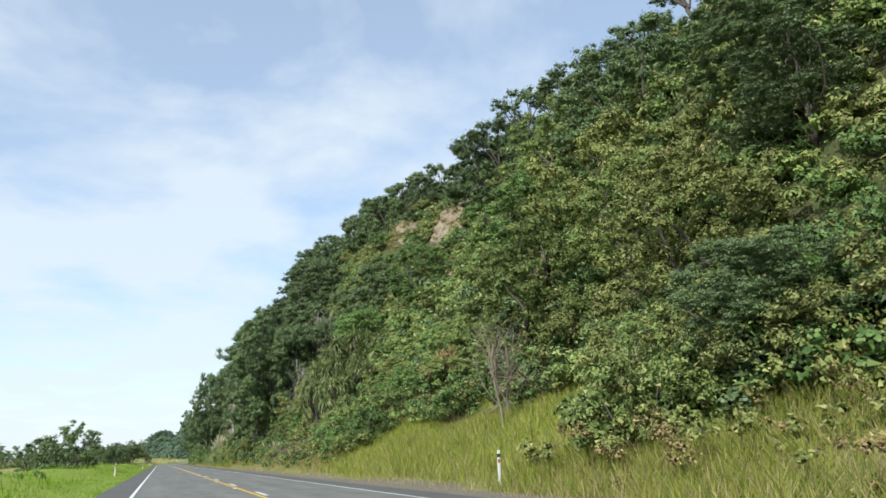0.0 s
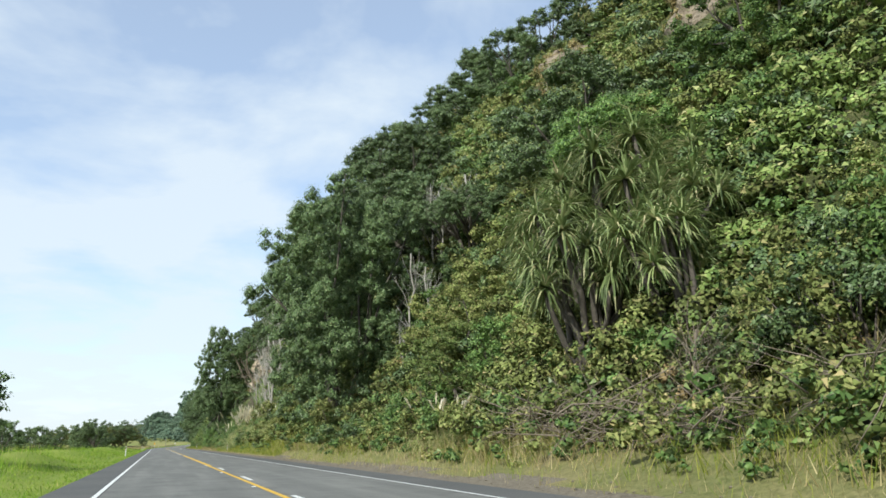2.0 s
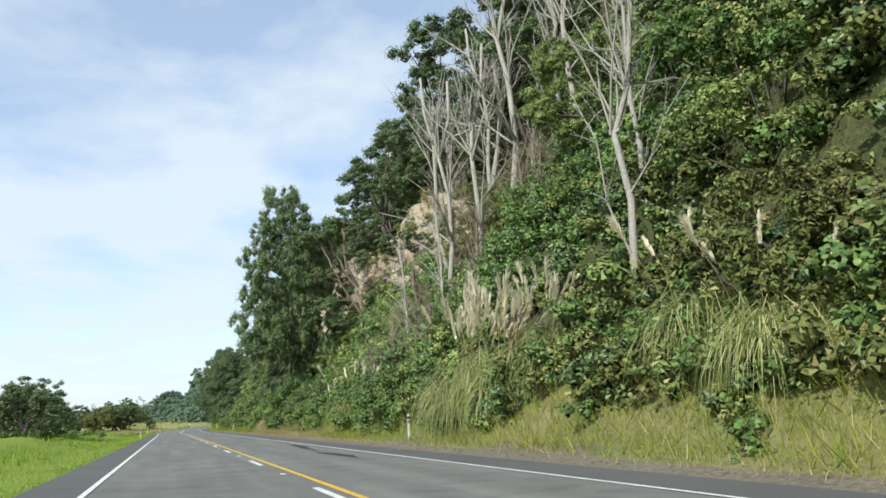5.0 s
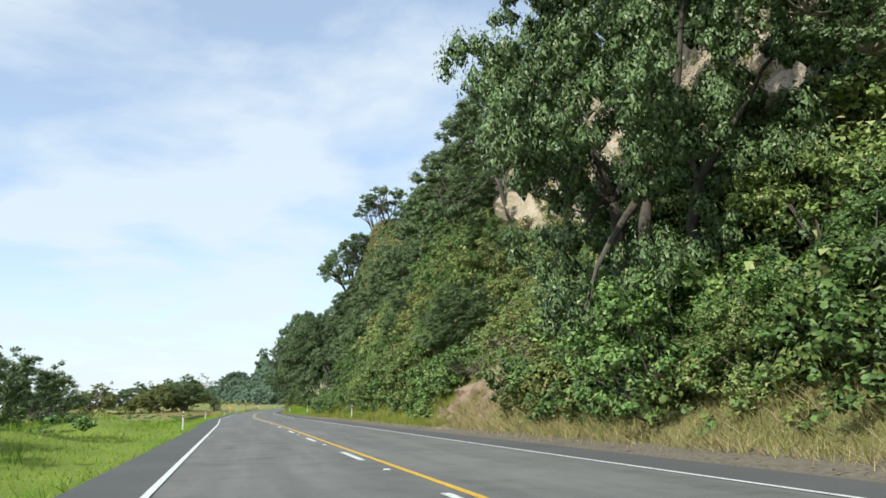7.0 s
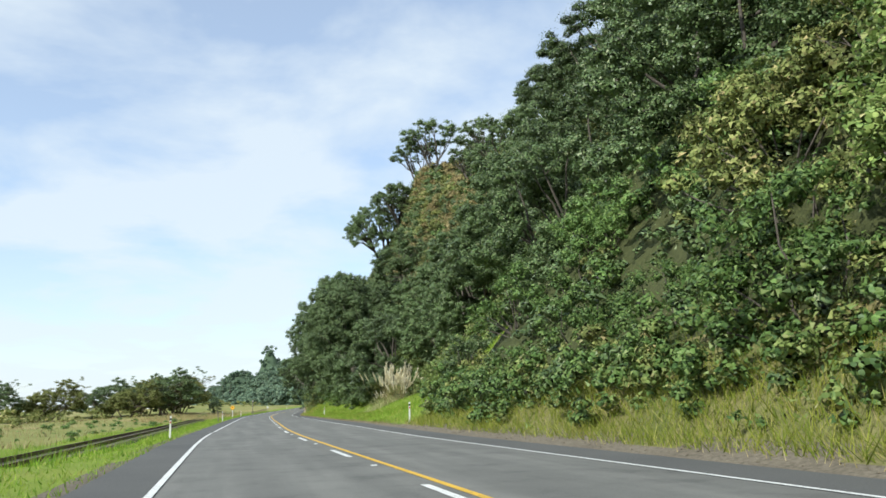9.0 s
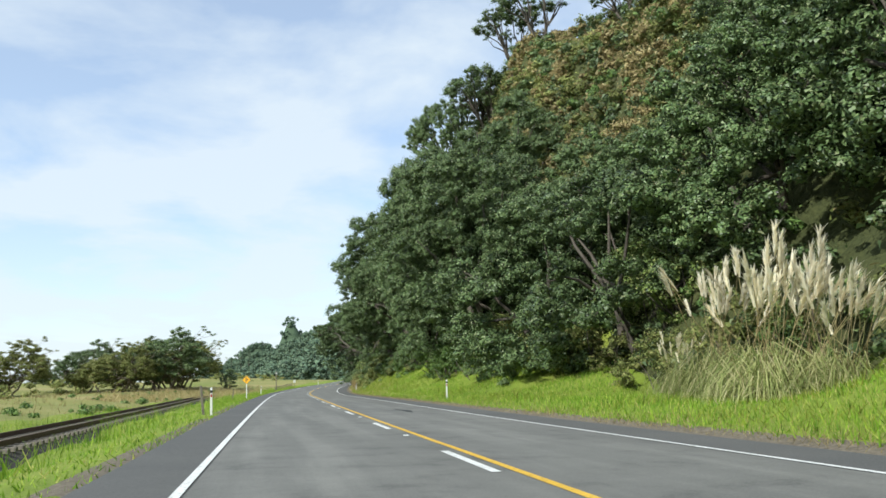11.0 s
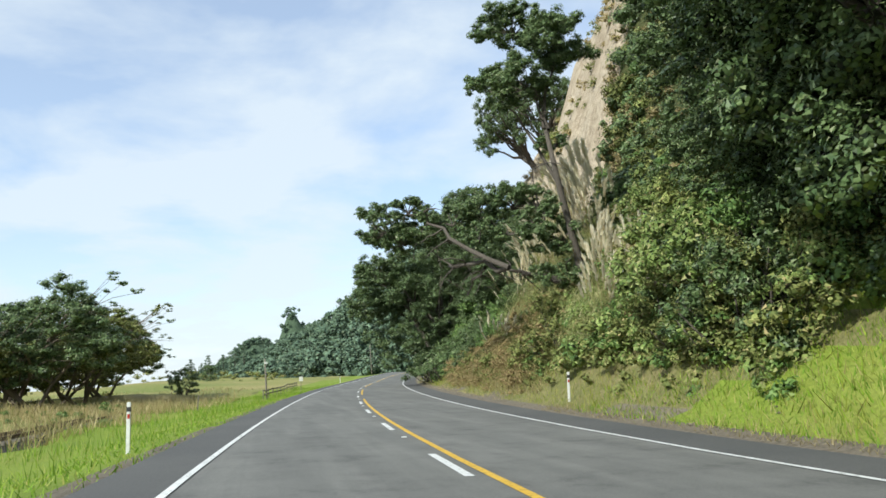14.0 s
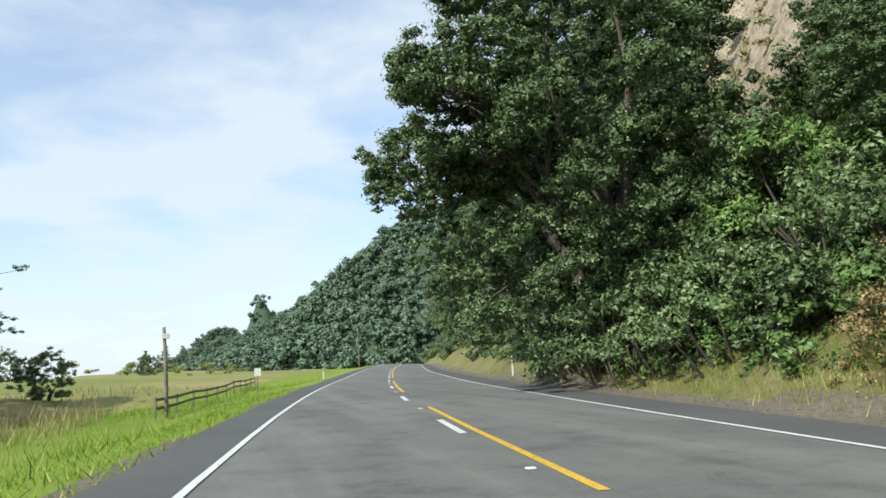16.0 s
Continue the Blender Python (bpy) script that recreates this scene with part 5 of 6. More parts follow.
scrub("sunny_olive_scrub", "olive scrub on the sunny hillside", L_OLIVE, 720, lambda s, o, r: True, 312, 0.18, 42, (0.8, 1.6), (12, 112), (12, 46))
scrub("sunny_dark_scrub", "dark scrub on the sunny hillside", L_DARK, 380, lambda s, o, r: bumps(s, o, 10, 36) > -0.1, 313, 0.18, 42, (0.8, 1.6), (30, 125), (14, 46))
scrub("upper_scrub", "dark scrub between the trees high on the slope", L_DARK, 420, lambda s, o, r: True, 314, 0.22, 36, (0.9, 1.7), (145, 230), (16, 40))
scrub("steep_scrub", "dark scrub on the steep slope beside the cliff", L_DARK, 520, lambda s, o, r: True, 315, 0.2, 40, (0.8, 1.5), (366, 403), (12, 34))
scrub("steep_olive_scrub", "olive scrub on the steep slope beside the cliff", L_OLIVE, 260, lambda s, o, r: True, 316, 0.2, 40, (0.8, 1.5), (352, 403), (12, 34))
scrub("toe_thicket", "thick green growth reaching down to the roadside", L_MID, 300, lambda s, o, r: True, 317, 0.12, 80, (0.55, 1.1), (142, 262), (6.2, 8.0))
scrub("toe_brush", "yellow-green growth reaching down to the roadside", L_LIME, 150, lambda s, o, r: not 197 < s < 208, 338, 0.12, 80, (0.5, 1.0), (120, 262), (6.2, 8.0))
scrub("toe_tangle", "dark tangled growth along the foot of the bank", L_DARK, 150, lambda s, o, r: True, 318, 0.12, 90, (0.4, 0.9), (80, 262), (6.4, 8.2))
scrub("mid_slope_scrub", "dark scrub below and between the big trees", L_DARK, 330, lambda s, o, r: True, 321, 0.2, 40, (0.8, 1.5), (262, 362), (12.6, 31))
scrub("mid_slope_olive", "olive scrub below and between the big trees", L_OLIVE, 260, lambda s, o, r: True, 322, 0.2, 40, (0.8, 1.4), (262, 362), (12.6, 31))
scrub("lower_scrub", "olive scrub low on the bank", L_OLIVE, 320, lambda s, o, r: True, 323, 0.11, 66, (0.5, 1.0), (44, 145), (7.4, 15))
scrub("lower_pale_scrub", "yellow-green scrub low on the bank", L_LIME, 200, lambda s, o, r: bumps(s, o, 9, 38) > -0.2, 324, 0.14, 60, (0.5, 1.0), (44, 145), (7.2, 14))
scrub("bank_olive_scrub", "low olive growth among the bracken", L_OLIVE, 260, lambda s, o, r: True, 325, 0.08, 80, (0.25, 0.6), (366, 408), (6.2, 12))
scrub("thicket", "green thicket on the bank below the leafless trees", L_MID, 330, lambda s, o, r: True, 326, 0.14, 60, (0.6, 1.2), (150, 184), (9, 17))
scrub("dark_thicket", "dark thicket on the bank below the leafless trees", L_DARK, 200, lambda s, o, r: True, 327, 0.14, 60, (0.6, 1.2), (150, 190), (9, 17))
scrub("hilltop_grass", "dry yellow grass on the hilltop", L_STRAW, 200, lambda s, o, r: True, 328, 0.24, 50, (0.5, 1.0), (325, 366), (21, 34))
for _i, _m in enumerate((L_MID, L_OLIVE, L_LIME)):
    scrub("bank_growth", "mixed low growth on the roadside bank", _m, 70, lambda s, o, r: True, 330 + _i, 0.11, 80, (0.3, 0.75), (365, 386), (6.5, 10))
scrub("shade_growth", "dark growth under the overhanging trees", L_DARK, 170, lambda s, o, r: True, 334, 0.12, 80, (0.4, 0.9), (404, 446), (6.7, 10))
scrub("shade_weeds", "green weeds under the overhanging trees", L_MID, 90, lambda s, o, r: True, 335, 0.11, 80, (0.3, 0.7), (404, 446), (6.3, 9))
scrub("slope_fill", "olive scrub filling the steep slope", L_OLIVE, 330, lambda s, o, r: True, 336, 0.17, 44, (0.7, 1.4), (70, 150), (10, 32))
scrub("slope_fill_dark", "dark scrub filling the steep slope", L_DARK, 330, lambda s, o, r: True, 337, 0.17, 44, (0.7, 1.4), (70, 150), (10, 32))
scrub("slip_scrub", "olive scrub and weeds round the slip", L_OLIVE, 150, lambda s, o, r: True, 340, 0.11, 80, (0.3, 0.8), (195, 213), (8.4, 15))
scrub("slip_weeds", "green weeds round the slip", L_MID, 110, lambda s, o, r: True, 341, 0.11, 80, (0.3, 0.7), (195, 213), (7.4, 15))
scrub("slip_edge", "green weeds at the edges of the slip", L_MID, 60, lambda s, o, r: True, 342, 0.11, 80, (0.3, 0.7), (206.5, 213), (6.1, 8.8))
scrub("slip_edge_scrub", "olive weeds at the edges of the slip", L_OLIVE, 60, lambda s, o, r: True, 343, 0.11, 80, (0.3, 0.6), (193, 199.5), (6.1, 8.5))
scrub("palm_foot_scrub", "olive scrub round the feet of the strap-leaved trees", L_OLIVE, 120, lambda s, o, r: True, 344, 0.12, 70, (0.6, 1.2), (67, 86), (8.5, 15))
scrub("gap_thicket", "green and olive thicket low on the bank", L_OLIVE, 150, lambda s, o, r: True, 345, 0.12, 70, (0.5, 1.0), (118, 152), (6.4, 12))
scrub("clifftop_scrub", "olive and dry scrub along the top of the cliff", L_OLIVE, 420, lambda s, o, r: True, 350, 0.16, 40, (0.6, 1.3), (384, 462), (17, 42))
scrub("clifftop_grass", "dry yellow grass along the top of the cliff", L_STRAW, 300, lambda s, o, r: bumps(s, o, 8, 61) > -0.2, 351, 0.14, 50, (0.5, 1.0), (384, 462), (16, 42))
scrub("sunny_fill", "yellow-green scrub filling the sunny slope", L_LIME, 520, lambda s, o, r: bumps(s, o, 9, 62) > -0.35, 352, 0.13, 44, (0.6, 1.3), (20, 112), (11, 36))
scrub("hollow_fill", "olive growth filling the upper slope", L_OLIVE, 420, lambda s, o, r: True, 353, 0.14, 44, (0.7, 1.4), (82, 130), (14, 36))
scrub("slip_bank", "bright green weeds on the bank past the slip", L_LIME, 200, lambda s, o, r: True, 354, 0.09, 80, (0.3, 0.7), (194, 216), (6.3, 12.5))
scrub("shade_slope", "dark growth under the trees above the grass slope", L_DARK, 260, lambda s, o, r: True, 355, 0.12, 60, (0.5, 1.1), (330, 366), (12.5, 18))
scrub("far_slope_scrub", "dark bush on the hillside round the bend", L_DARK, 900, lambda s, o, r: True, 356, 0.3, 36, (1.3, 2.6), (436, 600), (7, 62), fill=0.85)
scrub("under_tree_growth", "dark undergrowth below the big roadside tree", L_DARK, 130, lambda s, o, r: True, 357, 0.10, 80, (0.5, 1.0), (411, 428), (6.6, 9.5))
scrub("under_tree_weeds", "green weeds below the big roadside tree", L_MID, 90, lambda s, o, r: True, 358, 0.10, 80, (0.3, 0.7), (406, 432), (6.0, 8.0))
scrub("cliff_foot_scrub", "olive and green scrub at the foot of the cliff", L_OLIVE, 260, lambda s, o, r: True, 359, 0.13, 50, (0.5, 1.1), (186, 240), (11, 24))
scrub("cliff_foot_green", "green scrub at the foot of the cliff", L_MID, 200, lambda s, o, r: True, 360, 0.13, 50, (0.5, 1.1), (198, 240), (9.5, 22))
scrub("cliff_toe_scrub", "yellow-green shrubs below the cliff", L_LIME, 190, lambda s, o, r: True, 366, 0.11, 70, (0.5, 1.1), (173, 192), (10.5, 14.6))
scrub("cliff_toe_dark", "dark shrubs below the cliff", L_DARK, 130, lambda s, o, r: True, 367, 0.11, 70, (0.5, 1.1), (180, 200), (9.5, 14.6))
scrub("cliff_side_scrub", "dark green scrub beside the cliff", L_MID, 150, lambda s, o, r: True, 368, 0.13, 60, (0.7, 1.4), (166, 180), (13.5, 20))
scrub("tussock_foot", "olive growth round the pampas tussocks", L_OLIVE, 190, lambda s, o, r: True, 369, 0.10, 60, (0.4, 0.9), (388, 408), (10.5, 15.5))
scrub("steep_face_scrub", "olive scrub on the steep face beside the cliff", L_OLIVE, 170, lambda s, o, r: True, 371, 0.15, 50, (0.6, 1.2), (384, 404), (13.5, 25))
scrub("steep_face_grass", "dry yellow grass on the steep face beside the cliff", L_STRAW, 130, lambda s, o, r: True, 372, 0.12, 60, (0.5, 1.0), (384, 404), (13.5, 25))
scrub("gap_slope_green", "green scrub filling the steep slope under the trees", L_MID, 300, lambda s, o, r: True, 373, 0.15, 44, (0.7, 1.4), (110, 152), (12, 32))
scrub("brow_grass", "dry yellow grass along the brow above the trees", L_STRAW, 150, lambda s, o, r: True, 374, 0.15, 60, (0.5, 1.0), (314, 336), (20, 31))
scrub("brow_scrub", "olive scrub along the brow above the trees", L_OLIVE, 110, lambda s, o, r: True, 375, 0.15, 50, (0.6, 1.2), (314, 336), (18, 31))
scrub("cut_bank_green", "green growth on the bank below the trees", L_MID, 230, lambda s, o, r: True, 376, 0.12, 60, (0.5, 1.1), (116, 156), (7.3, 16))
scrub("cut_bank_dark", "dark growth on the bank below the trees", L_DARK, 260, lambda s, o, r: True, 377, 0.14, 50, (0.6, 1.2), (118, 160), (9, 27))
scrub("cut_bank_olive", "olive growth on the bank below the trees", L_OLIVE, 200, lambda s, o, r: True, 378, 0.14, 50, (0.6, 1.2), (118, 160), (9, 28))
scrub("bend_bank_dark", "dark growth between the trees before the grass slope", L_DARK, 260, lambda s, o, r: True, 379, 0.14, 50, (0.6, 1.3), (236, 268), (11.5, 28))
scrub("bend_bank_green", "green growth between the trees before the grass slope", L_MID, 220, lambda s, o, r: True, 380, 0.14, 50, (0.6, 1.3), (236, 290), (12.6, 28))
scrub("first_bank_scrub", "mixed scrub on the first stretch of bank", L_MID, 170, lambda s, o, r: True, 361, 0.12, 60, (0.5, 1.1), (3, 26), (9.5, 22))
scrub("first_bank_olive", "olive scrub on the first stretch of bank", L_OLIVE, 170, lambda s, o, r: True, 362, 0.12, 60, (0.5, 1.1), (3, 30), (9.5, 26))
scrub("first_bank_bracken", "brown bracken low on the first stretch of bank", L_DRY, 26, lambda s, o, r: True, 363, 0.06, 90, (0.25, 0.5), (8, 24), (5.8, 9.5), fill=0.5, cell=0.05)
scrub("tree_foot_growth", "dark growth at the feet of the big trees", L_DARK, 240, lambda s, o, r: o > np.interp(s, (336, 342, 352, 358, 366), (9.3, 12.2, 12.0, 8.8, 7.6)) + 0.8 * float(bumps(s, 0, 5, 64)), 364, 0.10, 70, (0.4, 0.9), (318, 370), (7.4, 13.5))
scrub("tree_foot_green", "green growth at the feet of the big trees", L_MID, 120, lambda s, o, r: o > np.interp(s, (336, 342, 352, 358, 366), (9.4, 12.2, 12.0, 9.0, 7.9)) + 0.8 * float(bumps(s, 0, 5, 64)), 365, 0.10, 70, (0.4, 0.8), (318, 372), (7.8, 13.5))
scrub("toe_scrub", "low mixed growth along the foot of the bank", L_OLIVE, 520, lambda s, o, r: not (20 < s < 46 or 198 < s < 207), 307, 0.12, 50, (0.25, 0.55), (5, 262), (6.3, 9.0))
scrub("toe_growth", "low green weeds along the foot of the bank", L_MID, 420, lambda s, o, r: not (20 < s < 46 or 198 < s < 207), 309, 0.12, 50, (0.25, 0.6), (46, 262), (6.1, 9.0))

for s, o, k in ((14, 10.5, 1.1), (17.5, 9.8, 1.2), (20.5, 11.4, 1.3), (11, 11.5, 1.2), (16, 12.8, 1.4), (22.5, 13, 1.3), (13, 14, 1.4)):
    put(B_NEAR[(3, 0, 4)[int(s) % 3]], s, o, -0.3, rng.uniform(0, 360), k)

for s, o, k in ((414, 7.0, 1.3), (416.2, 6.5, 1.3), (418.5, 6.3, 1.5), (420.8, 6.2, 1.4), (423.2, 6.4, 1.5), (425.4, 6.9, 1.3), (419.8, 7.8, 1.8), (423.5, 8.2, 1.8), (417, 8.0, 1.7)):
    put(B_NEAR[3], s, o, -0.3, rng.uniform(0, 360), k)

# ---- trees on the seaward side ----
for s, o, k in ((425, -31, 1.3), (418, -36, 1.05), (435, -30, 1.15), (440, -41, 1.2), (446, -33, 1.1), (412, -52, 1.1), (404, -62, 1.0), (428, -46, 1.1)):
    put(T_WIND[int(s) % 3], s, o, -0.3, rng.uniform(-18, 18), k)
for s, o, k in ((88, -11.0, .55), (104, -15, .4), (112, -18, .45), (121, -14, .3), (133, -19, .5), (150, -20, .5), (163, -17, .4), (188, -12, .5), (192, -13.5, .55), (200, -12.6, .55), (206, -15, .5), (214, -14, .42), (222, -15, .5), (232, -15.5, .5), (243, -16.5, .52), (236, -22, .6), (254, -26, .5),
                (262, -40, .6), (275, -48, .7), (330, -62, 1.0), (345, -70, 1.0), (452, -24, .4), (520, -62, .6), (545, -48, .5), (62, -20, .4), (45, -24, .4), (300, -55, .7)):
    put(T_TOE[int(s) % 2], s, o, -0.1, rng.uniform(0, 360), k * 1.05)

# ---- pampas, strap-leaved trees, leafless trees ----
for i, (s, o, k) in enumerate(((148.4, 6.9, 1.25), (146.4, 7.3, 1.25), (150.2, 7.6, 1.05), (144.6, 8.0, 1.05), (295.5, 10.0, 1.3), (297.2, 10.8, 1.35), (296.2, 11.8, 1.3), (294.2, 11.0, 1.1), (298.8, 10.4, 1.2), (300.8, 10.2, .65), (396, 7.4, .95), (401.5, 11.6, 1.2), (403.5, 14.5, 1.3), (405.5, 13.4, 1.4), (407, 15.2, 1.3), (409, 15.0, 1.3),
                              (386, 10, 1.0), (381, 8.6, 1.0), (382.6, 9.0, 1.1), (380, 8.0, .9), (404, 11, 1.2), (406.5, 12, 1.3), (409, 12.6, 1.2), (405, 9.6, 1.0), (411, 13, 1.1), (398, 10.6, 1.0), (404.5, 12.2, 1.35), (406, 11.0, 1.2), (427.5, 6.4, .95), (428.6, 6.9, .8), (388.5, 11, 1.1), (381, 10, .9))):
    put(PAMPAS[i % 2 if s < 386 else (0, 2, 1, 2)[i % 4]], s, o, -0.1, rng.uniform(-40, 40), k)
for i, (s, o, k) in enumerate(((391.5, 11.4, 1.2), (393.5, 11.6, 1.3), (395.5, 11.8, 1.25), (397.5, 12.2, 1.3), (399.5, 12.6, 1.25), (401.5, 13.0, 1.2), (394, 13.4, 1.3), (396.5, 13.8, 1.35), (399, 14.4, 1.3), (391, 13.2, 1.2), (403.5, 13.6, 1.1), (389.5, 11.8, 1.35), (391.5, 12.4, 1.5), (393, 10.9, 1.2))):
    put(WEEPING[i % 2], s, o, -0.1, rng.uniform(-40, 40), k)
for i, (s, o, k) in enumerate(((79, 7.6, .9), (77.5, 7.9, .8), (101, 7.9, 1.0), (122, 7.8, 1.1), (135, 7.4, 1.1), (137.5, 7.9, 1.2), (166.5, 7.4, 1.35), (168, 8.2, 1.2), (173, 7.5, 1.0), (204, 17, 1.2), (210, 18, 1.3), (343, 17, 1.2), (346, 18, 1.3), (176, 8.6, .9))):
    put(PAMPAS[2], s, o, -0.1, rng.uniform(-40, 40), k)
for i, (s, o, k) in enumerate(((73.5, 11.2, 1.3), (76, 12.4, 1.4), (78.5, 13.4, 1.3), (77, 14.6, 1.5), (72, 13.4, 1.4), (80.5, 15.2, 1.4), (75, 15.8, 1.5), (70, 12.4, 1.1), (82, 16.5, 1.3), (19, 10, .6))):
    put(CABBAGE[i % 2], s, o, -0.2, rng.uniform(0, 360), k, (0, -10))
for i, (s, o, k) in enumerate(((176, 20, 1.35), (173, 19, 1.25), (179, 18, 1.1), (161.8, 15.5, 1.25), (163, 13.6, 1.2), (163.6, 11.6, .85), (166, 13, 1.0), (160, 18, 1.1), (168, 11, .8), (157, 17, 1.0), (141, 9.0, .8), (143, 11, .9), (128, 7.6, .6), (130, 8.2, .7), (98, 12.0, .42), (99.5, 12.8, .5), (97, 13.2, .45), (96, 11.4, .35), (172, 15, 1.1), (201, 15.5, .55), (165, 18, 1.2), (104.5, 16.4, .55), (103.2, 16.8, .5), (105.4, 16.0, .5), (98.5, 17.2, .5))):
    put(BARE[i % 3], s, o, -0.3, rng.uniform(0, 360), k, (rng.uniform(-5, 5), rng.uniform(-6, 6)))
for i, (s, o, k) in enumerate(((160, 9.5, 1.3), (163, 9.8, 1.4), (166, 9.5, 1.2), (158, 11, 1.2), (131, 7.7, 1.1), (66, 9.6, .9), (84, 9.0, .8), (162, 13, 1.9), (167, 14, 2.0), (158, 14, 1.8), (172, 13, 1.7), (154, 13, 1.6), (198, 11, .9), (169, 9, 1.2), (30, 10.4, 1.3), (31, 11.2, 1.2))):
    put(TWIGGY[i % 2], s, o, -0.2, rng.uniform(0, 360), k)


# ---- grass ----
def blades(name, label, mat, n, seed, span, across, height, width, test=None, lean=0.35, bias=1.0):
    """Joined grass: single tapering blades standing on the land."""
    r = np.random.default_rng(seed)
    s = r.uniform(*span, n)
    o = across[0] + (across[1] - across[0]) * r.random(n) ** bias
    if test is not None:
        keep = test(s, o, r)
        s, o = s[keep], o[keep]
    n = len(s)
    z = ground(s, o)
    xy = np.array([place(a, b) for a, b in zip(s, o)])
    p = np.column_stack([xy, z - 0.03])
    h = (r.uniform(*height, n) * (1 + 0.35 * bumps(s, o, 2.5, 41)))[:, None]
    a = r.uniform(0, 2 * math.pi, n)
    side = np.column_stack([np.cos(a), np.sin(a), np.zeros(n)]) * width * r.uniform(0.6, 1.4, n)[:, None]
    tip = p + np.column_stack([r.normal(size=n) * lean, r.normal(size=n) * lean, np.ones(n)]) * h
    quads = np.stack([p - side, p + side, tip + side * 0.15, tip - side * 0.15], 1).reshape(-1, 3)
    tagged(new(name, quads_mesh(name, quads, mat)), label, "grass", kind="stuff")


blades("verge_grass", "short bright green roadside grass", L_GRASS, 46000, 401, (24, 440), (-8.5, -4.62), (0.05, 0.15), 0.014, None, 0.6, 0.8)
blades("long_grass", "long green grass on the seaward side of the road", L_GRASS, 56000, 402, (24, 470), (-15, -6.4), (0.15, 0.5), 0.013, lambda s, o, r: bumps(s, o, 4, 42) + 0.3 * r.normal(size=len(s)) > 0.0)
blades("grass_slope", "lush grass slope beside the road", L_GRASS, 90000, 403, (262, 376), (5.2, 13.5), (0.06, 0.22), 0.014, lambda s, o, r: o < np.where(s < 352, 13.3, 9.6) - np.clip(s - 366, 0, 9) * 0.35 + 1.5 * bumps(s, 0, 6, 43))
blades("dry_bank_grass", "dry straw-coloured grass along the foot of the bank", L_STRAW, 44000, 404, (10, 440), (5.15, 7.4), (0.08, 0.30), 0.007, lambda s, o, r: ((s < 262) | (s > 340)) & (bumps(s, o, 4, 46) + 0.4 * r.normal(size=len(s)) > 0))
blades("green_bank_grass", "rank green grass along the foot of the bank", L_BANK, 90000, 405, (10, 440), (5.45, 8.8), (0.10, 0.40), 0.008, lambda s, o, r: ((s < 262) | (s > 350)) & (bumps(s, o, 7, 44) + 0.4 * r.normal(size=len(s)) > -0.15))
blades("sunny_bank_grass", "long yellow-green grass on the sunny bank", L_BANK, 24000, 408, (18, 48), (6.0, 14.5), (0.2, 0.55), 0.016, None, 0.5)
blades("sunny_bank_straw", "dry straw grass among the green on the sunny bank", L_STRAW, 12000, 409, (18, 56), (6.0, 13.5), (0.2, 0.6), 0.012, lambda s, o, r: bumps(s, o, 5, 47) + 0.4 * r.normal(size=len(s)) > -0.1, 0.5)
blades("cut_bank_straw", "dry grass stalks on the cut bank", L_STRAW, 16000, 410, (382, 408), (5.9, 12.0), (0.25, 0.65), 0.010, None, 0.5)
blades("slope_straw", "dry straw grass on the sunny slope", L_STRAW, 22000, 319, (50, 114), (6.3, 15), (0.3, 0.8), 0.010, lambda s, o, r: bumps(s, o, 7, 37) + 0.3 * r.normal(size=len(s)) > -0.2, 0.45)
blades("slope_grass", "yellow-green grass on the sunny slope", L_BANK, 18000, 339, (46, 114), (6.3, 14), (0.25, 0.7), 0.011, lambda s, o, r: bumps(s, o, 6, 39) + 0.3 * r.normal(size=len(s)) > -0.1, 0.45)
blades("grass_tufts", "yellower tufts in the lush grass slope", L_BANK, 34000, 412, (262, 376), (5.6, 13.5), (0.10, 0.34), 0.012, lambda s, o, r: (o < np.where(s < 352, 13.3, 9.6) - np.clip(s - 366, 0, 9) * 0.35) & (bumps(s, o, 3.2, 65) + 0.25 * r.normal(size=len(s)) > 0.15), 0.6)
blades("near_bank_grass", "long yellow-green grass on the first stretch of bank", L_BANK, 20000, 413, (2, 20), (5.4, 13.5), (0.2, 0.55), 0.012, None, 0.5)
blades("near_bank_straw", "dry grass on the first stretch of bank", L_STRAW, 12000, 414, (2, 22), (5.2, 11), (0.15, 0.5), 0.010, lambda s, o, r: bumps(s, o, 4, 66) + 0.4 * r.normal(size=len(s)) > -0.1, 0.5)
blades("cliff_bank_grass", "rank bright green grass on the bank below the cliff", L_GRASS, 16000, 415, (163, 178), (6.4, 10.8), (0.3, 0.8), 0.014, None, 0.6)
blades("dead_toe_grass", "matted dead grass along the foot of the bank", L_STRAW, 14000, 416, (168, 206), (5.5, 6.9), (0.12, 0.4), 0.010, None, 0.9)
blades("bank_fern_strands", "dry hanging fern and grass on the cut bank", L_OLIVE, 26000, 417, (383, 409), (6.4, 12.0), (0.3, 0.75), 0.014, None, 0.9)
blades("toe_edge_grass", "ragged grass along the foot of the bank", L_BANK, 18000, 418, (203, 262), (5.4, 7.4), (0.15, 0.45), 0.011, None, 0.6)
blades("bank_toe_grass", "long mixed grass along the foot of the bank", L_BANK, 16000, 419, (108, 168), (5.5, 8.6), (0.2, 0.55), 0.011, None, 0.6)
blades("mown_edge", "short dry grass along the edge of the seal", L_STRAW, 22000, 411, (262, 378), (4.95, 6.2), (0.03, 0.13), 0.010, lambda s, o, r: o < 5.75 + 0.4 * bumps(s, 0, 5, 48) + 0.2 * r.normal(size=len(s)), 0.8)
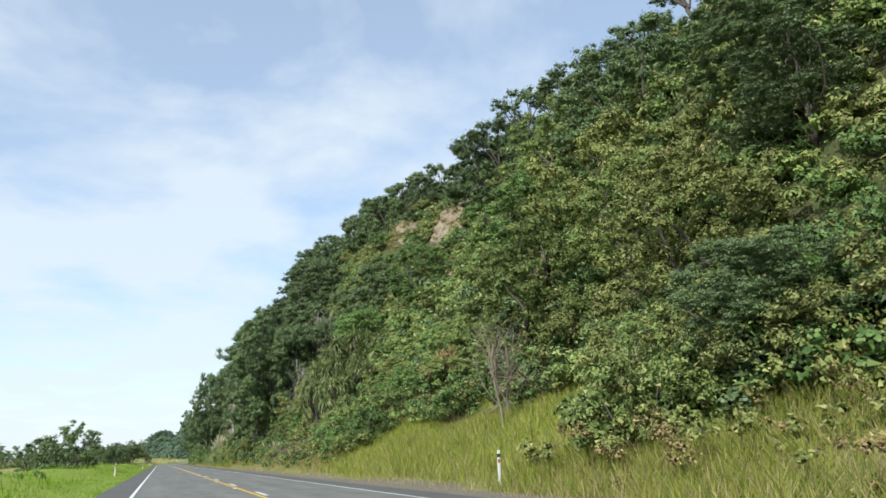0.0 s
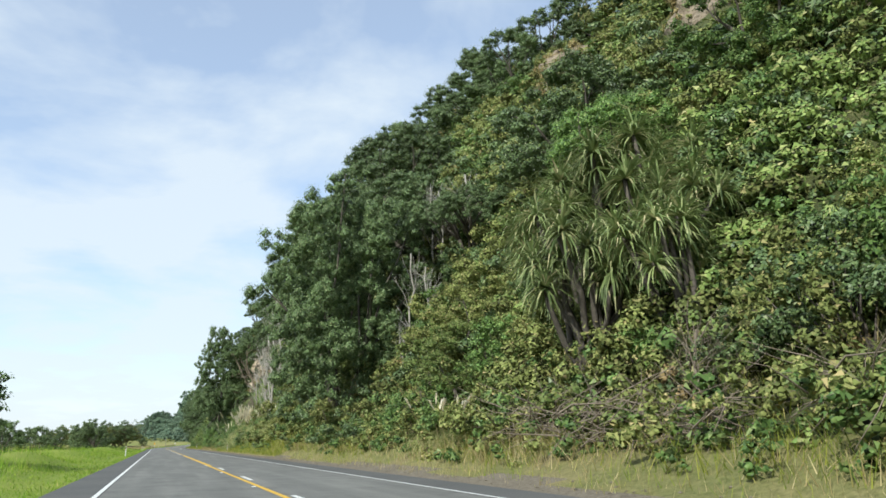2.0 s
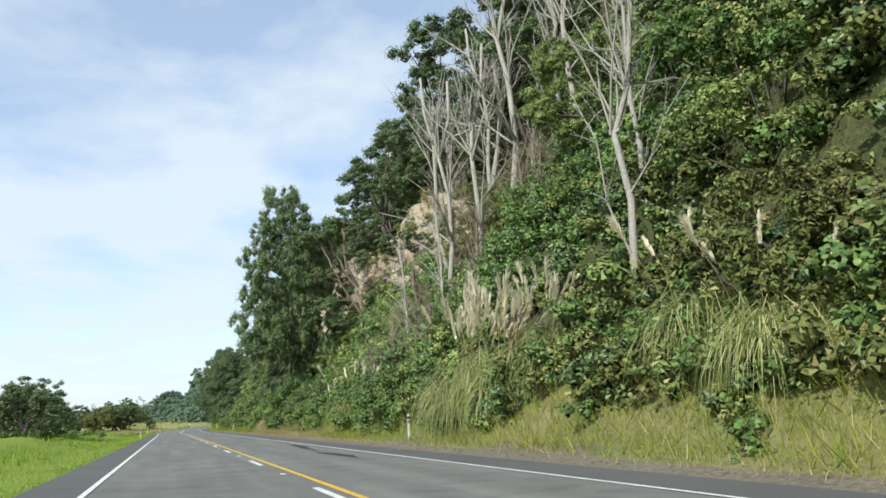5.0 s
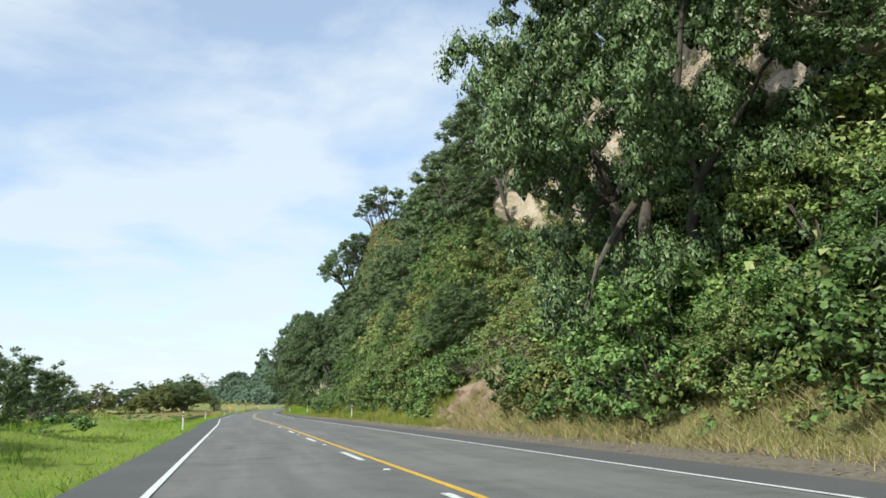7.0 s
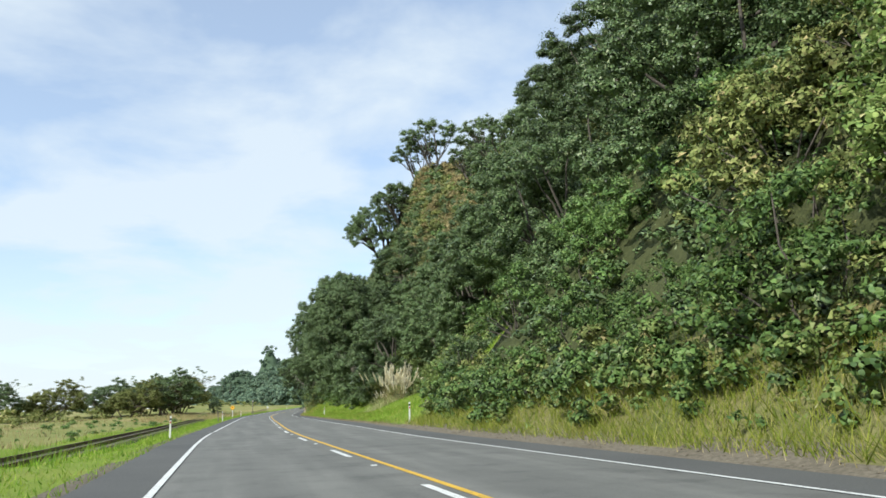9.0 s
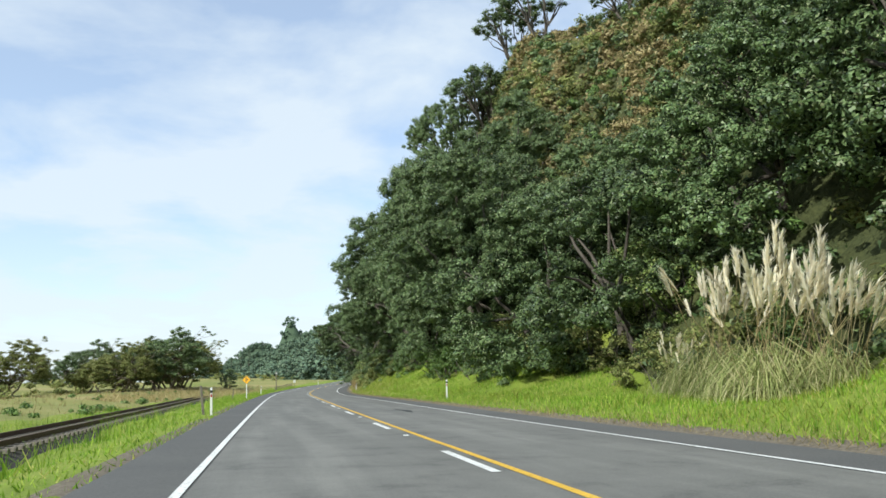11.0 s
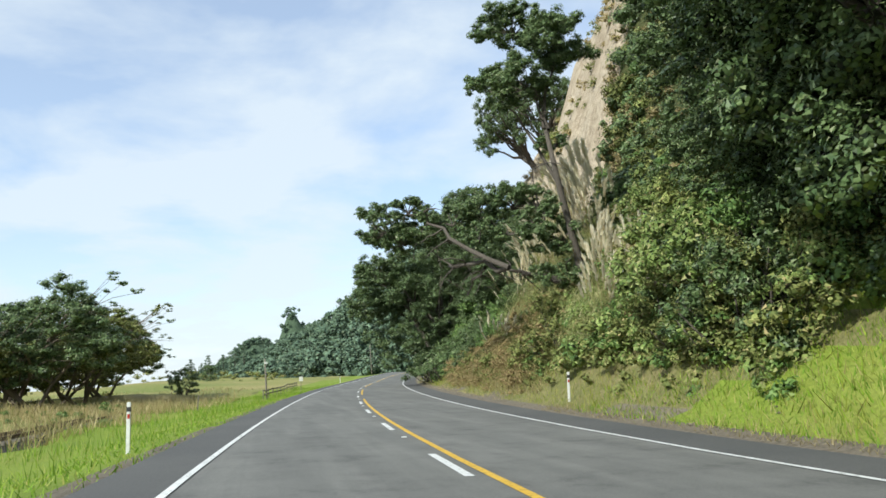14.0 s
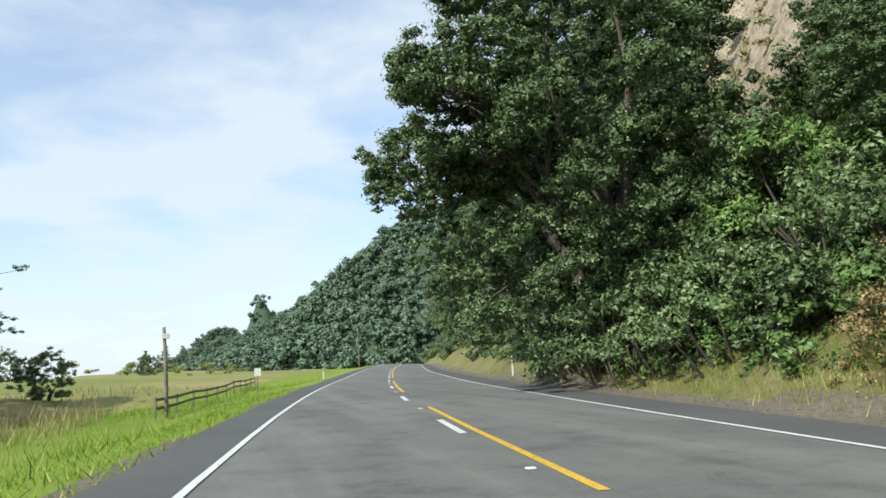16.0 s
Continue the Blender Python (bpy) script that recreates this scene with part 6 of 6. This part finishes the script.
blades("reed_bed", "tall dry reeds beside the railway", L_STRAW, 15000, 406, (372, 432), (-26, -12.5), (0.35, 0.95), 0.02, lambda s, o, r: bumps(s, o, 6, 49) + 0.3 * r.normal(size=len(s)) > 0.0)
blades("pasture_grass", "mixed straw and green pasture", L_STRAW, 12000, 407, (225, 480), (-42, -14), (0.2, 0.55), 0.04, lambda s, o, r: bumps(s, o, 8, 45) + 0.3 * r.normal(size=len(s)) > 0.1)

# loose stones along the gravel shoulder
r = np.random.default_rng(54)
iv, it = _ico[0]
sv, sf = [], []
for i in range(2600):
    s, o = r.uniform(60, 440), 5.0 + 1.3 * r.random() ** 1.4
    if 262 < s < 366:
        continue
    k = r.uniform(0.012, 0.045)
    turn = Matrix.Rotation(r.uniform(0, 6.28), 3, "Z")
    base = spot(s, o, k * 0.2)
    sf += [tuple(q + len(sv) for q in f) for f in it.tolist()]
    sv += [base + turn @ Vector((v[0] * k * r.uniform(0.7, 1.3), v[1] * k * r.uniform(0.6, 1.1), v[2] * k * 0.6)) for v in iv.tolist()]
tagged(new("roadside_stones", mesh_of("roadside_stones", sv, sf, M_GRAVEL)), "loose stones on the gravel shoulder", "stones", kind="stuff")

# dune scrub far out on the seaward side
r = np.random.default_rng(55)
cs, rs = [], []
for _ in range(1500):
    s, o = r.uniform(40, 640), -r.uniform(34, 130)
    if bumps(s, o, 30, 51) < -0.15:
        continue
    cs.append(np.array(spot(s, o, r.uniform(0, 1.6))))
    rs.append(r.uniform(0.9, 2.4))
tagged(new("dune_scrub", foliage("dune_scrub", cs, rs, 40, 0.42, L_OLIVE, r, -0.3, 0.4, 0.6, 0.7, 0.3, 1)), "low olive coastal scrub on the seaward flat", "scrub", kind="stuff")
cs, rs = [], []
for _ in range(900):
    s, o = r.uniform(20, 440), -r.uniform(8.5, 26)
    if s > 222 and o > -13:
        continue
    if bumps(s, o, 9, 52) < 0.15:
        continue
    cs.append(np.array(spot(s, o, r.uniform(0, 0.5))))
    rs.append(r.uniform(0.3, 0.8))
tagged(new("verge_scrub", foliage("verge_scrub", cs, rs, 60, 0.16, L_MID, r, -0.3, 0.4, 0.6, 0.7, 0.12, 1)), "low green scrub and weeds beyond the verge", "scrub", kind="stuff")

# ---- the far headland ----
LUMPS = ((24, 925, 15, 15, 56), (62, 905, 62, 45, 48), (50, 712, 34, 40, 42), (80, 664, 52, 46, 60), (140, 620, 75, 60, 72), (-2, 905, 30, 30, 32), (-24, 860, 22, 30, 13), (30, 800, 40, 60, 28))
fx, fy = np.arange(-90, 260, 5.0), np.arange(562, 1010, 6.0)
FX, FY = np.meshgrid(fx, fy, indexing="ij")


def headland(x, y):
    z = np.zeros_like(np.asarray(x, float)) - 3.0
    for cx, cy, rx, ry, h in LUMPS:
        z = np.maximum(z, h * np.exp(-((x - cx) / rx) ** 2 - ((y - cy) / ry) ** 2) - 2.5)
    return z + bumps(x, y, 17, 61) * 1.6 + bumps(x, y, 7, 62) * 0.7 - 90 * np.clip((612 - y) / 50, 0, 1) ** 2


FZ = headland(FX, FY)
w = len(fy)
fv = np.column_stack([FX.ravel(), FY.ravel(), FZ.ravel()])
ff = [(i * w + j, (i + 1) * w + j, (i + 1) * w + j + 1, i * w + j + 1) for i in range(len(fx) - 1) for j in range(w - 1)]
tagged(new("headland", mesh_of("headland", fv, ff, M_FOREST, None, True)), "distant forested headland above the coast", "hill", kind="structure")
r = np.random.default_rng(66)
cs, rs = [], []
for _ in range(1100):
    x, y = r.uniform(15, 190), r.uniform(574, 670)
    cs.append(np.array((x, y, float(headland(np.array(x), np.array(y))) + r.uniform(0.3, 3))))
    rs.append(r.uniform(2.2, 4.4))
while len(cs) < 5200:
    x, y = r.uniform(-70, 200), r.uniform(590, 960)
    z = float(headland(np.array(x), np.array(y)))
    if z < 0.5:
        continue
    cs.append(np.array((x, y, z + r.uniform(0.5, 3))))
    rs.append(r.uniform(2.2, 4.8))
# leaf colour carries the haze of the distance
tagged(new("far_forest", foliage("far_forest", cs, rs, 26, 0.7, L_FAR_HAZE, r, -0.2, 0.4, 0.5, 0.85, 0.8, 3, 0.9, True)), "distant dark green forest on the headland", "forest", kind="stuff")


def pine_meshes(seed):
    r = np.random.default_rng(seed)
    w = Wood()
    w.add([(0, 0, -0.5), (0.1, 0, 5), (0, 0.1, 11)], [0.3, 0.2, 0.05], 6)
    cs, rs = [], []
    for z in np.arange(1.6, 11.2, 0.8):
        q = (11.6 - z) * 0.26
        for k in range(6):
            a = r.uniform(0, 2 * math.pi)
            cs.append((math.cos(a) * q, math.sin(a) * q, z))
            rs.append(0.3 + q * 0.3)
    # same leaf colour, with haze mixed in
    return [("trunk", w.mesh("trunk", M_BARK)), ("crown", foliage("crown", np.array(cs), rs, 24, 0.42, L_FAR_HAZE, r, cell=0.4, split=2, coarse=True))]


PINE = thing("pine_tree", "distant conical pine at the foot of the headland", "tree", pine_meshes(70), "distant pines")
for x, y, k in ((-36, 800, 1.5), (-31, 806, 1.3), (-27, 798, 1.6), (-22, 810, 1.2), (-19, 802, 1.4), (-13, 812, 1.6), (-40, 815, 1.1), (-8, 806, 1.3)):
    put(PINE, 0, 0, 0, rng.uniform(0, 360), k, (0, 0), (x, y, max(float(headland(np.array(float(x)), np.array(float(y)))), 1.0)))


# ---- roadside furniture ----
def box_mesh(name, sx, sy, sz, mat, bevel=0.008, at=(0, 0, 0)):
    bm = bmesh.new()
    bmesh.ops.create_cube(bm, size=1)
    bmesh.ops.scale(bm, vec=(sx, sy, sz), verts=bm.verts)
    bmesh.ops.bevel(bm, geom=bm.edges[:], offset=bevel, segments=2, affect="EDGES")
    bmesh.ops.translate(bm, vec=at, verts=bm.verts)
    me = bpy.data.meshes.new(name)
    bm.to_mesh(me)
    bm.free()
    me.materials.append(mat)
    return me


POST = thing("marker_post", "white plastic edge marker post with reflector", "post",
             [("shaft", box_mesh("shaft", 0.08, 0.03, 1.25, M_POST, 0.01, (0, 0, 0.375))), ("band", box_mesh("band", 0.084, 0.034, 0.10, M_BLACK, 0.004, (0, 0, 0.86))),
              ("reflector", box_mesh("reflector", 0.05, 0.046, 0.09, M_REFLECT, 0.003, (0, 0, 0.72)))], "edge marker posts")
for s, o, tilt in ((66.6, -6.0, 0), (135, -5.3, 1), (218.3, -5.2, 0), (306, -4.9, -2), (371, -5.6, 0), (467, -6.2, 0), (151.2, 5.7, 0), (229, 5.6, 3), (317.5, 6.0, 0), (377.7, 5.8, 2), (433, 5.6, 0), (20, 5.8, 0), (262, -5.2, 0), (262, 5.7, 0)):
    put(POST, s, o, -0.02, heading(s), 1.0, (0, tilt))

stake = thing("wooden_stake", "leaning weathered grey timber stake", "stake", [("stake", box_mesh("stake", 0.09, 0.07, 1.3, M_TIMBER, 0.008, (0, 0, 0.45)))])
for s, o, t in ((308.5, -5.4, -7), (413, -12, 3), (352, -7.2, 4)):
    put(stake, s, o, 0, 10, 1.0, (0, t))


def disc_plate(name, corners, thick, mat, at):
    """A flat plate with rounded corners, standing upright and facing -y."""
    bm = bmesh.new()
    vs = [bm.verts.new((x, 0, z)) for x, z in corners]
    f = bm.faces.new(vs)
    ex = bmesh.ops.extrude_face_region(bm, geom=[f])
    bmesh.ops.translate(bm, vec=(0, thick, 0), verts=[e for e in ex["geom"] if isinstance(e, bmesh.types.BMVert)])
    bmesh.ops.recalc_face_normals(bm, faces=bm.faces[:])
    bmesh.ops.translate(bm, vec=at, verts=bm.verts)
    me = bpy.data.meshes.new(name)
    bm.to_mesh(me)
    bm.free()
    me.materials.append(mat)
    return me


def diamond(r, cut=0.12):
    out = []
    for k in range(4):
        a = math.pi / 2 * k
        c, d = (math.sin(a), math.cos(a)), (math.sin(a + math.pi / 2), math.cos(a + math.pi / 2))
        p = (math.sin(a - math.pi / 2), math.cos(a - math.pi / 2))
        out += [(r * (c[0] * (1 - cut) + p[0] * cut), r * (c[1] * (1 - cut) + p[1] * cut)), (r * (c[0] * (1 - cut) + d[0] * cut), r * (c[1] * (1 - cut) + d[1] * cut))]
    return out


sign = thing("warning_sign", "amber diamond side-road warning sign on a pale post", "road sign", [
    ("post", box_mesh("post", 0.07, 0.05, 2.2, M_POST, 0.01, (0, 0.03, 0.55))),
    ("border", disc_plate("border", diamond(0.36), 0.004, M_BLACK, (0, -0.004, 1.52))),
    ("face", disc_plate("face", diamond(0.345), 0.004, M_AMBER, (0, -0.009, 1.52))),
    ("symbol_stem", disc_plate("symbol_stem", [(-0.07, -0.20), (-0.01, -0.20), (-0.01, 0.20), (-0.07, 0.20)], 0.003, M_BLACK, (0, -0.0125, 1.52))),
    ("symbol_arm", disc_plate("symbol_arm", [(-0.008, -0.02), (0.15, -0.02), (0.15, 0.035), (-0.008, 0.035)], 0.003, M_BLACK, (0, -0.0125, 1.52)))])
put(sign, 344.2, -5.5, 0, heading(344) - 8, 1.0, (0, -2))


def pole_mesh(h):
    w = Wood()
    w.add([(0, 0, -0.6), (0.02, 0, h * 0.5), (0.0, 0.03, h)], [0.10, 0.085, 0.07], 10)
    return w.mesh("shaft", M_TIMBER)


pole = thing("utility_pole", "weathered timber utility pole beside the pasture", "pole", [("shaft", pole_mesh(3.3)), ("cap", box_mesh("cap", 0.3, 0.12, 0.22, M_POST, 0.01, (0.05, -0.1, 2.9)))])
put(pole, 0, 0, 0, 10, 1.0, (0, -2), (1.2, 432.6, 0.35))
pole_b = thing("utility_pole", "tall pale utility pole at the roadside bend", "pole", [("shaft", pole_mesh(6.2))])
put(pole_b, 0, 0, 0, 10, 1.0, (0, -2), (26, 535, 3.2))
board = thing("white_board", "small white roadside board on a post", "road sign", [("shaft", box_mesh("shaft", 0.08, 0.06, 2.0, M_TIMBER, 0.008, (0, 0.04, 0.7))), ("plate", box_mesh("plate", 0.5, 0.02, 0.6, M_POST, 0.01, (0, 0, 1.6)))])
put(board, 455, -10, 0, 0)

# ---- low rail fence in the pasture ----
FENCE_A, FENCE_B = Vector((0.9, 431.0, 0.0)), Vector((6.2, 478.0, 0.0))
fence = new("rail_fence")
tagged(fence, "low weathered timber rail fence in the rough pasture", "fence")
run = FENCE_B - FENCE_A
FENCE_POST = box_mesh("post", 0.10, 0.10, 1.1, M_TIMBER, 0.01, (0, 0, 0.35))
FENCE_RAIL = box_mesh("rail", 0.05, run.length / 10 - 0.12, 0.12, M_TIMBER, 0.01)
fence_z = [float(ground(y, -9.6 - 0.04 * (y - 431))) for y in np.linspace(431, 478, 11)]
turn = -math.degrees(math.atan2(run.x, run.y))
for k in range(11):
    p = FENCE_A + run * (k / 10)
    ob = part("post", FENCE_POST, fence)
    ob.matrix_basis = pose(p.x, p.y, fence_z[k], 0, 0, turn)
    if k < 10:
        q = FENCE_A + run * ((k + 0.5) / 10)
        for h in (0.42, 0.78):
            ob = part("rail", FENCE_RAIL, fence)
            rise = math.degrees(math.atan2(fence_z[k + 1] - fence_z[k], run.length / 10))
            ob.matrix_basis = pose(q.x, q.y, (fence_z[k] + fence_z[k + 1]) / 2 + h, 0, 0, turn) @ pose(0, 0, 0, rise, 0, 0)

# ---- railway on the seaward flat ----
railway = new("railway")
tagged(railway, "single railway track on dark ballast beside the road", "railway", kind="structure")
RAIL_X, RAIL_Z = -9.5, -0.62
rows = [(-1.6, -0.30), (-0.9, 0.0), (0.9, 0.0), (1.6, -0.30)]
ys = np.arange(226, 420, 4.0)
bv = [(RAIL_X + dx, float(y), RAIL_Z + dz + float(bumps(y, dx, 3, 71)) * 0.03) for y in ys for dx, dz in rows]
bf = [(i * 4 + j, i * 4 + j + 1, i * 4 + j + 5, i * 4 + j + 4) for i in range(len(ys) - 1) for j in range(3)]
M_BALLAST = surface("dark_rail_ballast", [(0.3, (0.05, 0.045, 0.04)), (0.7, (0.10, 0.09, 0.075))], [(0.3, (0.02, 0.018, 0.016)), (0.7, (0.16, 0.14, 0.12))], 0.6, 12.0, 0.5, 0.95, 1.0, 0.04)
part("ballast", mesh_of("ballast", bv, bf, M_BALLAST, None, False), railway)
SLEEPER = box_mesh("sleeper", 2.1, 0.2, 0.12, M_TIMBER, 0.01)
for k in range(290):
    ob = part("sleeper", SLEEPER, railway)
    ob.location = (RAIL_X, 227 + k * 0.65, RAIL_Z + 0.05)
for dx in (-0.57, 0.57):
    me = box_mesh("rail", 0.07, 190, 0.15, M_RUST, 0.012)
    ob = part("rail", me, railway)
    ob.location = (RAIL_X + dx, 321, RAIL_Z + 0.185)

# ---- dead branches, logs, stumps and slip debris ----
r = np.random.default_rng(81)


def debris_meshes(seed, n, spread, L):
    q = np.random.default_rng(seed)
    w = Wood()
    for _ in range(n):
        a = np.array([q.normal() * spread, q.normal() * spread * 0.5, q.uniform(0.0, 0.9)])
        d = np.array([q.normal(), q.normal() * 0.8, q.normal() * 0.35])
        d /= np.linalg.norm(d)
        w.limb(a, a + d * L * q.uniform(0.4, 1.3), q.uniform(0.006, 0.026), 0.004, q, 0.12, 4, 4)
    return [("brush", w.mesh("brush", M_DEADWOOD))]


heap = thing("branch_pile", "heap of grey dead branches at the foot of the bank", "branches", debris_meshes(90, 190, 1.5, 1.7), "dead branches")
for s, o, k, t in ((69, 8.4, 1.1, 80), (65, 8.8, 1.0, 100), (72.5, 8.8, .9, 70), (207, 8.6, .6, 20), (202, 8.4, .55, 60), (205, 9.4, .6, 100), (60, 9.2, .9, 40)):
    put(heap, s, o, 0, t, k)


def log_mesh(L, rad, seed):
    q = np.random.default_rng(seed)
    w = Wood()
    w.add([(x, 0.06 * math.sin(x * 2 + seed), q.normal() * 0.02) for x in np.linspace(-L / 2, L / 2, 7)], [rad * v for v in (0.95, 1, 1.03, 0.97, 0.9, 0.84, 0.8)], 10)
    w.f.append(tuple(range(9, -1, -1)))
    return w.mesh("log", M_DEADWOOD)


LOG = thing("fallen_log", "fallen bleached log lying on the slip", "log", [("log", log_mesh(4.2, 0.2, 1))], "fallen logs")
for s, o, dz, t, k in ((207.5, 12.0, .35, 60, 1.0), (210, 11.5, .3, 95, .8), (205, 13.4, .4, 75, 1.2)):
    put(LOG, s, o, dz, t, k)
st = Wood()
st.add([(0, 0, -0.3), (0, 0, 0.1), (0.02, 0, 0.55), (0.03, 0, 1.1)], [0.42, 0.33, 0.29, 0.28], 12)
STUMP = thing("tree_stump", "pale sawn tree stump on the slip face", "stump", [("stump", st.mesh("stump", M_PALEBARK))], "sawn stumps")
put(STUMP, 205.8, 11.2, 0, 0, 1.0)
put(STUMP, 208.2, 11.8, 0, 0, 0.7)


def boulder_mesh(seed):
    bm = bmesh.new()
    bmesh.ops.create_icosphere(bm, subdivisions=2, radius=1)
    q = np.random.default_rng(seed)
    off = q.uniform(0, 50, 3)
    for v in bm.verts:
        v.co *= 0.75 + 0.45 * noise.noise(v.co * 1.3 + Vector(off)) + 0.12 * noise.noise(v.co * 4 + Vector(off))
        v.co.z *= 0.7
    me = bpy.data.meshes.new("boulder")
    bm.to_mesh(me)
    bm.free()
    me.materials.append(M_EARTH)
    return me


ROCKS = [thing("boulder", "broken brown rock fallen from the slip", "rock", [("rock", boulder_mesh(95 + i))], "slip rocks") for i in range(3)]
for i in range(70):
    s, o = r.normal(205.5, 3.2), r.uniform(6.4, 12.5)
    put(ROCKS[i % 3], s, o, 0.0, r.uniform(0, 360), r.uniform(0.10, 0.42), (r.uniform(-30, 30), r.uniform(-30, 30)))


# ---- dark patches on the seal ----
M_PATCH = plain("black_road_patch", (0.035, 0.035, 0.036), 0.55, grime=0.3, scale=20)


def tar_patch(s0, s1, o, width, seed):
    """A ragged near-black strip lying on the seal."""
    q = np.random.default_rng(seed)
    n = max(6, int((s1 - s0) / 0.35))
    st = np.linspace(s0, s1, n)
    wid = width * np.sin(np.linspace(0.15, math.pi - 0.15, n)) * q.uniform(0.45, 1.1, n)
    mid = o + np.cumsum(q.normal(size=n)) * 0.035
    vs = [(*place(float(a), float(m + k * w)), float(grade(a) - cross(a) * m) + 0.0045) for a, m, w in zip(st, mid, wid) for k in (-0.5, 0.5)]
    part("tar_patch", mesh_of("tar_patch", vs, [(2 * i, 2 * i + 1, 2 * i + 3, 2 * i + 2) for i in range(n - 1)], M_PATCH), road, "dark ragged patch on the road")


for i, (s0, s1, o, w) in enumerate(((152, 161, 2.5, .45), (145, 150.5, 2.45, .5), (340, 346, 0.9, .2), (321, 325, -0.45, .18), (304, 308, 1.9, .3), (176, 180, 2.2, .25), (168, 171, 1.5, .2), (280, 284, -2.6, .2))):
    tar_patch(s0, s1, o, w, 500 + i)
